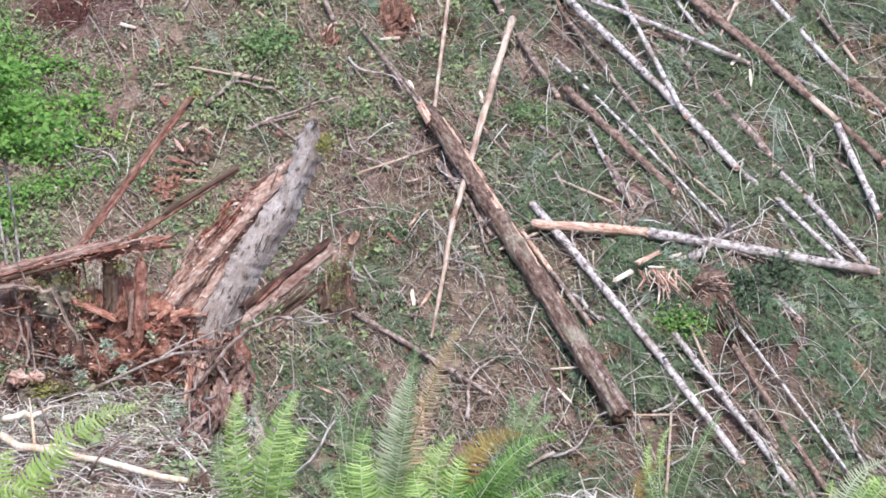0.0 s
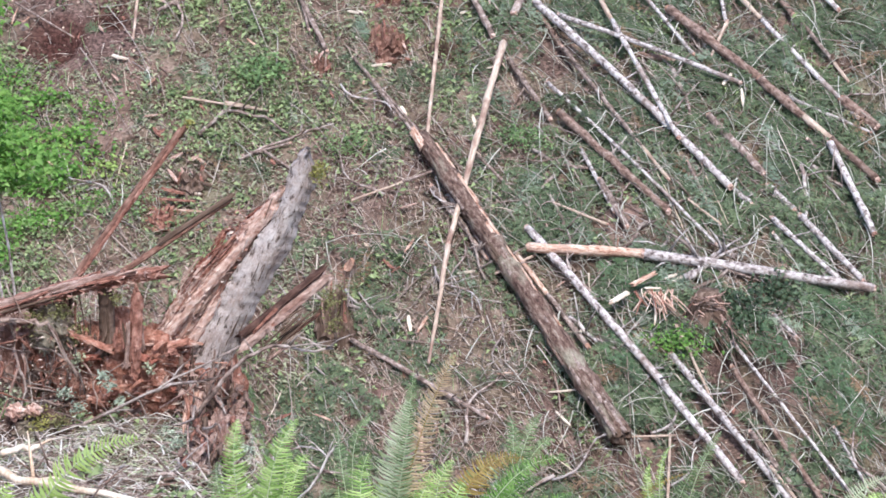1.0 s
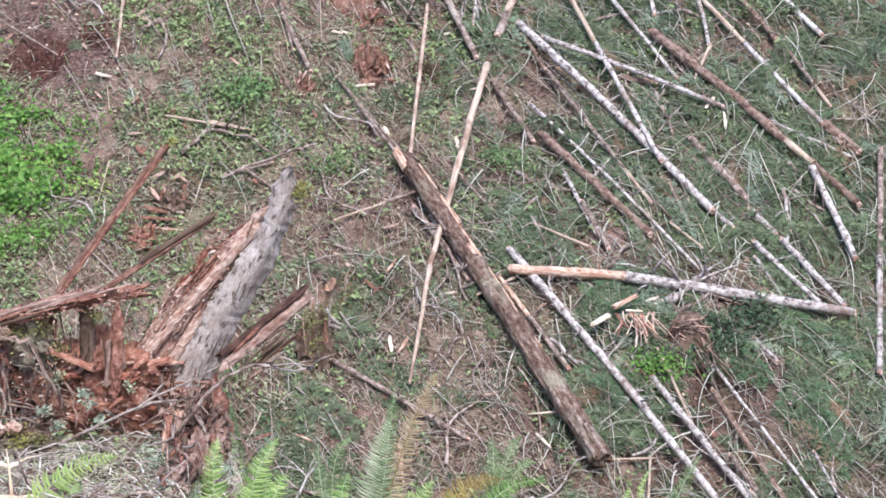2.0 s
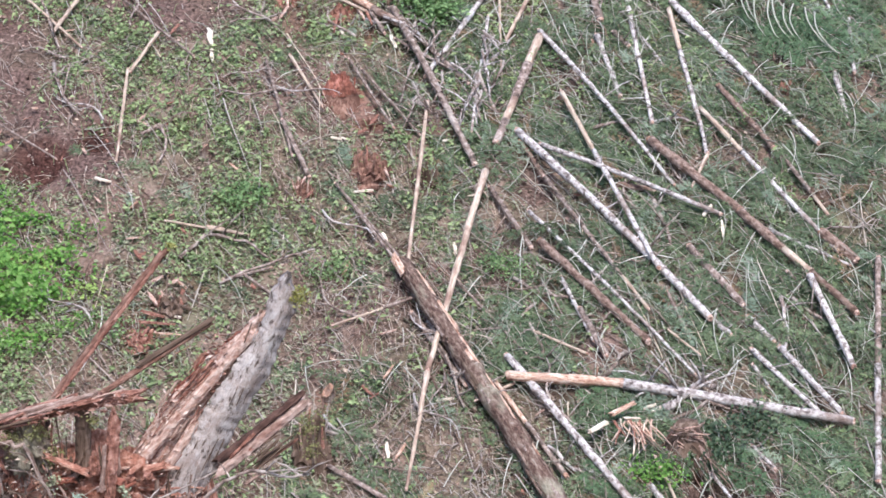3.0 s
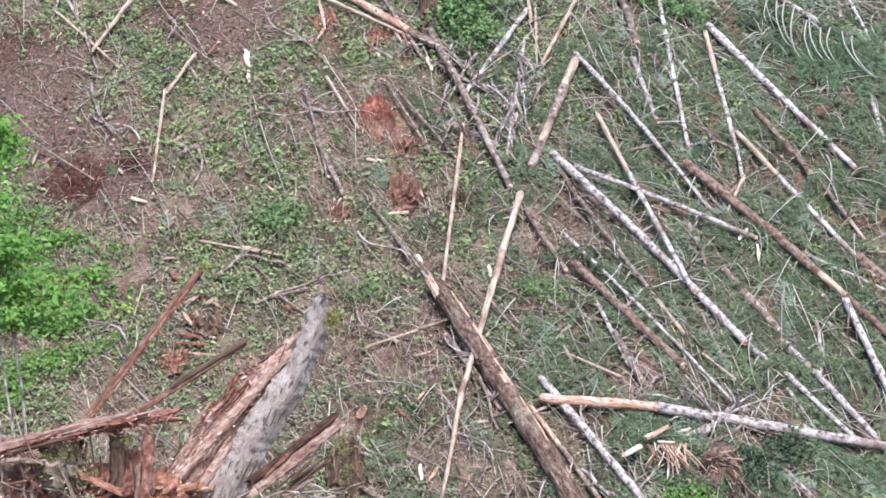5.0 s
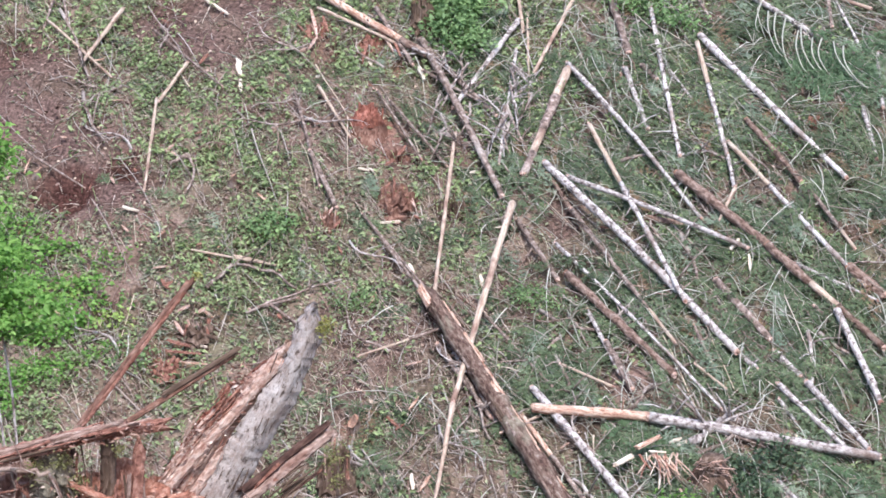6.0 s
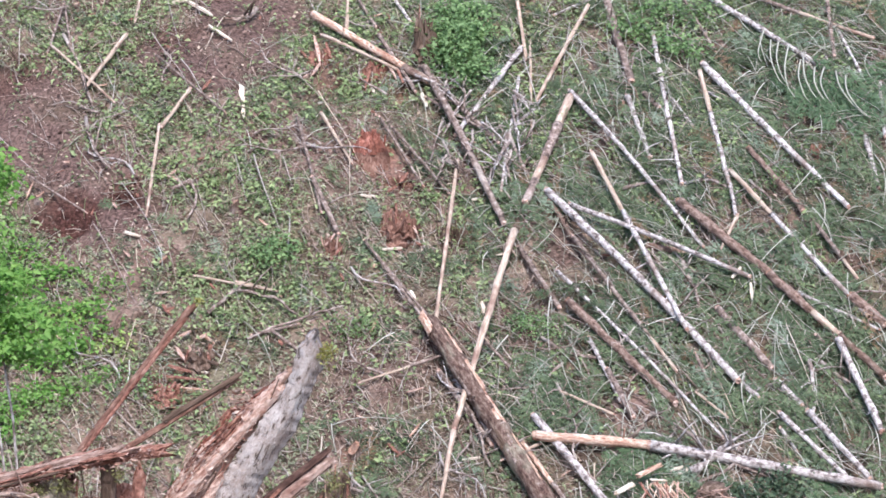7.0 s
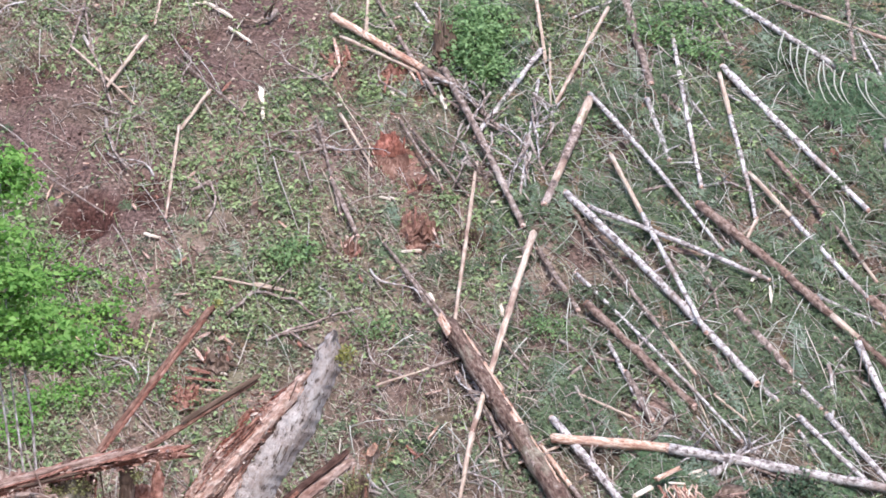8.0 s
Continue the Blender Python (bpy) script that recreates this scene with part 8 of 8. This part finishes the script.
dead_branch([(-2.03, 13.73, -6.09), (-1.92, 13.70, -6.10), (-1.79, 13.55, -6.12)], 0.017, 0.005, BARK_GREY, "dead stick lying on the near bank", 2)
dead_branch([(-3.50, 14.72, -6.11), (-3.40, 14.85, -6.12), (-3.31, 15.02, -6.15)], 0.015, 0.005, BARK_PALE, "dead stick lying on the near bank", 2)
fern((-1.3, 11.84, -6.02), "bright green sword fern on the bank lip", [
    ((-1.43, 11.72, -5.31), (-1.42, 11.92, -4.94), 0.155, FERN),
    ((-1.22, 11.73, -5.27), (-1.06, 11.98, -4.97), 0.15, FERN),
    ((-1.27, 11.79, -5.57), (-1.25, 11.86, -5.24), 0.15, FERN),
    ((-1.09, 11.89, -5.35), (-1.02, 12.16, -5.30), 0.1, FERN),
    ((-1.51, 11.75, -5.47), (-1.59, 12.11, -5.31), 0.12, FERN_SHADED),
    ((-1.16, 11.76, -5.44), (-1.13, 12.03, -5.18), 0.13, FERN),
])
fern((-0.55, 11.51, -5.93), "tall sword fern with one rusty frond", [
    ((-0.40, 11.39, -5.08), (-0.32, 11.57, -4.48), 0.11, FERN_SHADED),
    ((-0.31, 11.59, -5.00), (-0.07, 11.59, -4.41), 0.15, FERN_TAN),
    ((-0.45, 11.5, -5.12), (-0.36, 11.70, -4.74), 0.17, FERN_PALE),
    ((-0.65, 11.41, -5.31), (-0.61, 11.79, -5.12), 0.15, FERN),
    ((-0.79, 11.52, -5.46), (-0.91, 11.62, -5.38), 0.11, FERN_SHADED),
    ((-0.55, 11.57, -5.46), (-0.49, 11.77, -5.29), 0.15, FERN),
    ((-0.72, 11.38, -5.49), (-0.81, 11.82, -5.36), 0.12, FERN),
    ((-0.33, 11.53, -5.40), (-0.23, 11.72, -5.21), 0.13, FERN),
    ((-0.48, 11.40, -5.46), (-0.38, 11.69, -5.32), 0.13, FERN),
    ((-0.61, 11.38, -5.48), (-0.66, 11.68, -5.36), 0.12, FERN_SHADED),
])
fern((-0.11, 11.35, -5.78), "spreading sword fern with green and rusty fronds", [
    ((0.01, 11.42, -5.17), (0.34, 11.62, -5.1), 0.15, FERN_DRY),
    ((0.23, 11.28, -5.11), (0.59, 11.54, -5.08), 0.1, FERN_DEEP),
    ((0.07, 11.34, -5.35), (0.26, 11.67, -5.24), 0.13, FERN_DEEP),
    ((0.12, 11.41, -5.48), (0.36, 11.66, -5.35), 0.13, FERN_DEEP),
    ((-0.10, 11.30, -5.30), (0.01, 11.53, -5.16), 0.14, FERN),
    ((0.25, 11.31, -5.46), (0.57, 11.56, -5.43), 0.12, FERN_DEEP),
    ((-0.02, 11.28, -5.45), (0.18, 11.41, -5.30), 0.13, FERN_DEEP),
    ((-0.29, 11.21, -5.33), (-0.33, 11.63, -5.30), 0.13, FERN),
    ((0.12, 11.36, -5.52), (0.46, 11.37, -5.40), 0.12, FERN_DEEP),
    ((-0.20, 11.33, -5.27), (-0.09, 11.45, -5.03), 0.13, FERN),
    ((-0.14, 11.29, -5.45), (0.03, 11.51, -5.41), 0.13, FERN),
    ((-0.07, 11.25, -5.38), (0.15, 11.70, -5.36), 0.12, FERN_DEEP),
    ((0.18, 11.34, -5.28), (0.44, 11.55, -5.2), 0.13, FERN_DEEP),
    ((0.3, 11.3, -5.36), (0.62, 11.5, -5.28), 0.12, FERN_DEEP),
    ((0.05, 11.3, -5.34), (0.3, 11.5, -5.3), 0.13, FERN_DEEP),
])
# These two ferns carry their shade in the frond colour.
fern((0.2, 12.25, -6.02), "fern below the bank lip in shade-darkened green", [
    ((0.33, 12.15, -5.32), (0.47, 12.39, -5.13), 0.11, FERN_SHADED),
    ((0.28, 12.17, -5.32), (0.26, 12.47, -5.17), 0.1, FERN_SHADED),
    ((0.38, 12.29, -5.43), (0.56, 12.37, -5.31), 0.09, FERN_SHADED),
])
fern((-0.68, 12.01, -6.06), "fern in shade-darkened green behind the bright ones", [
    ((-0.73, 12.00, -5.30), (-0.61, 12.12, -5.02), 0.1, FERN_SHADED),
    ((-0.78, 11.89, -5.34), (-0.83, 12.33, -5.15), 0.09, FERN_SHADED),
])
fern((1.27, 11.72, -5.91), "slender fern with thin arching fronds", [
    ((1.36, 11.63, -5.32), (1.54, 11.74, -4.99), 0.1, FERN_SHADED),
    ((1.04, 11.72, -5.50), (1.36, 11.99, -5.38), 0.07, FERN_DRY),
    ((1.16, 11.65, -5.34), (1.24, 11.80, -5.11), 0.05, FERN),
    ((1.11, 11.68, -5.45), (1.11, 11.78, -5.22), 0.07, FERN),
    ((1.27, 11.74, -5.51), (1.45, 11.73, -5.13), 0.09, FERN_SHADED),
])
fern((2.2, 11.28, -5.79), "bright green fern at the edge of the bank", [
    ((2.26, 11.37, -5.35), (2.53, 11.59, -5.24), 0.11, FERN_PALE),
    ((2.17, 11.37, -5.46), (2.20, 11.54, -5.35), 0.1, FERN),
    ((2.30, 11.20, -5.34), (2.44, 11.29, -5.21), 0.11, FERN),
    ((2.39, 11.32, -5.40), (2.64, 11.62, -5.33), 0.11, FERN),
])
fern((-2.74, 10.9, -5.63), "bright yellow-green bracken frond at the foot of the stump", [
    ((-2.36, 10.96, -4.92), (-1.88, 11.01, -4.67), 0.15, BRACKEN),
    ((-2.58, 10.92, -5.16), (-2.36, 11.09, -5.02), 0.16, BRACKEN),
    ((-2.72, 10.9, -5.16), (-2.64, 11.0, -4.94), 0.15, BRACKEN),
    ((-2.78, 10.85, -5.2), (-2.5, 10.8, -5.12), 0.16, BRACKEN),
    ((-2.8, 11.0, -5.0), (-2.74, 11.1, -4.84), 0.12, BRACKEN),
    ((-2.86, 11.2, -4.84), (-2.78, 11.45, -4.5), 0.1, FERN),
], 1.6)
leafy_shrub((-2.74, 13.6, -6.1), 0.12, 0.1, 0.2, 26, 0.09, HERB, "small pale green seedling on the near bank", stems=4, clump=0.06)
rotten_stump((-1.83, 12.87, -6.14), 0.09, 0.14, "small dark rotten stub on the near bank", WOOD_DARK, 5, 0)
sapling((-3.82, 16.17, -6.33), (-3.98, 16.43, -4.36), 0.7, 0.75, 2700)
sapling((-3.95, 16.3, -6.33), (-4.14, 16.5, -3.85), 0.42, 0.4, 900)
sapling((-3.70, 16.27, -6.33), (-4.13, 16.97, -3.3), 0.28, 0.36, 1000)
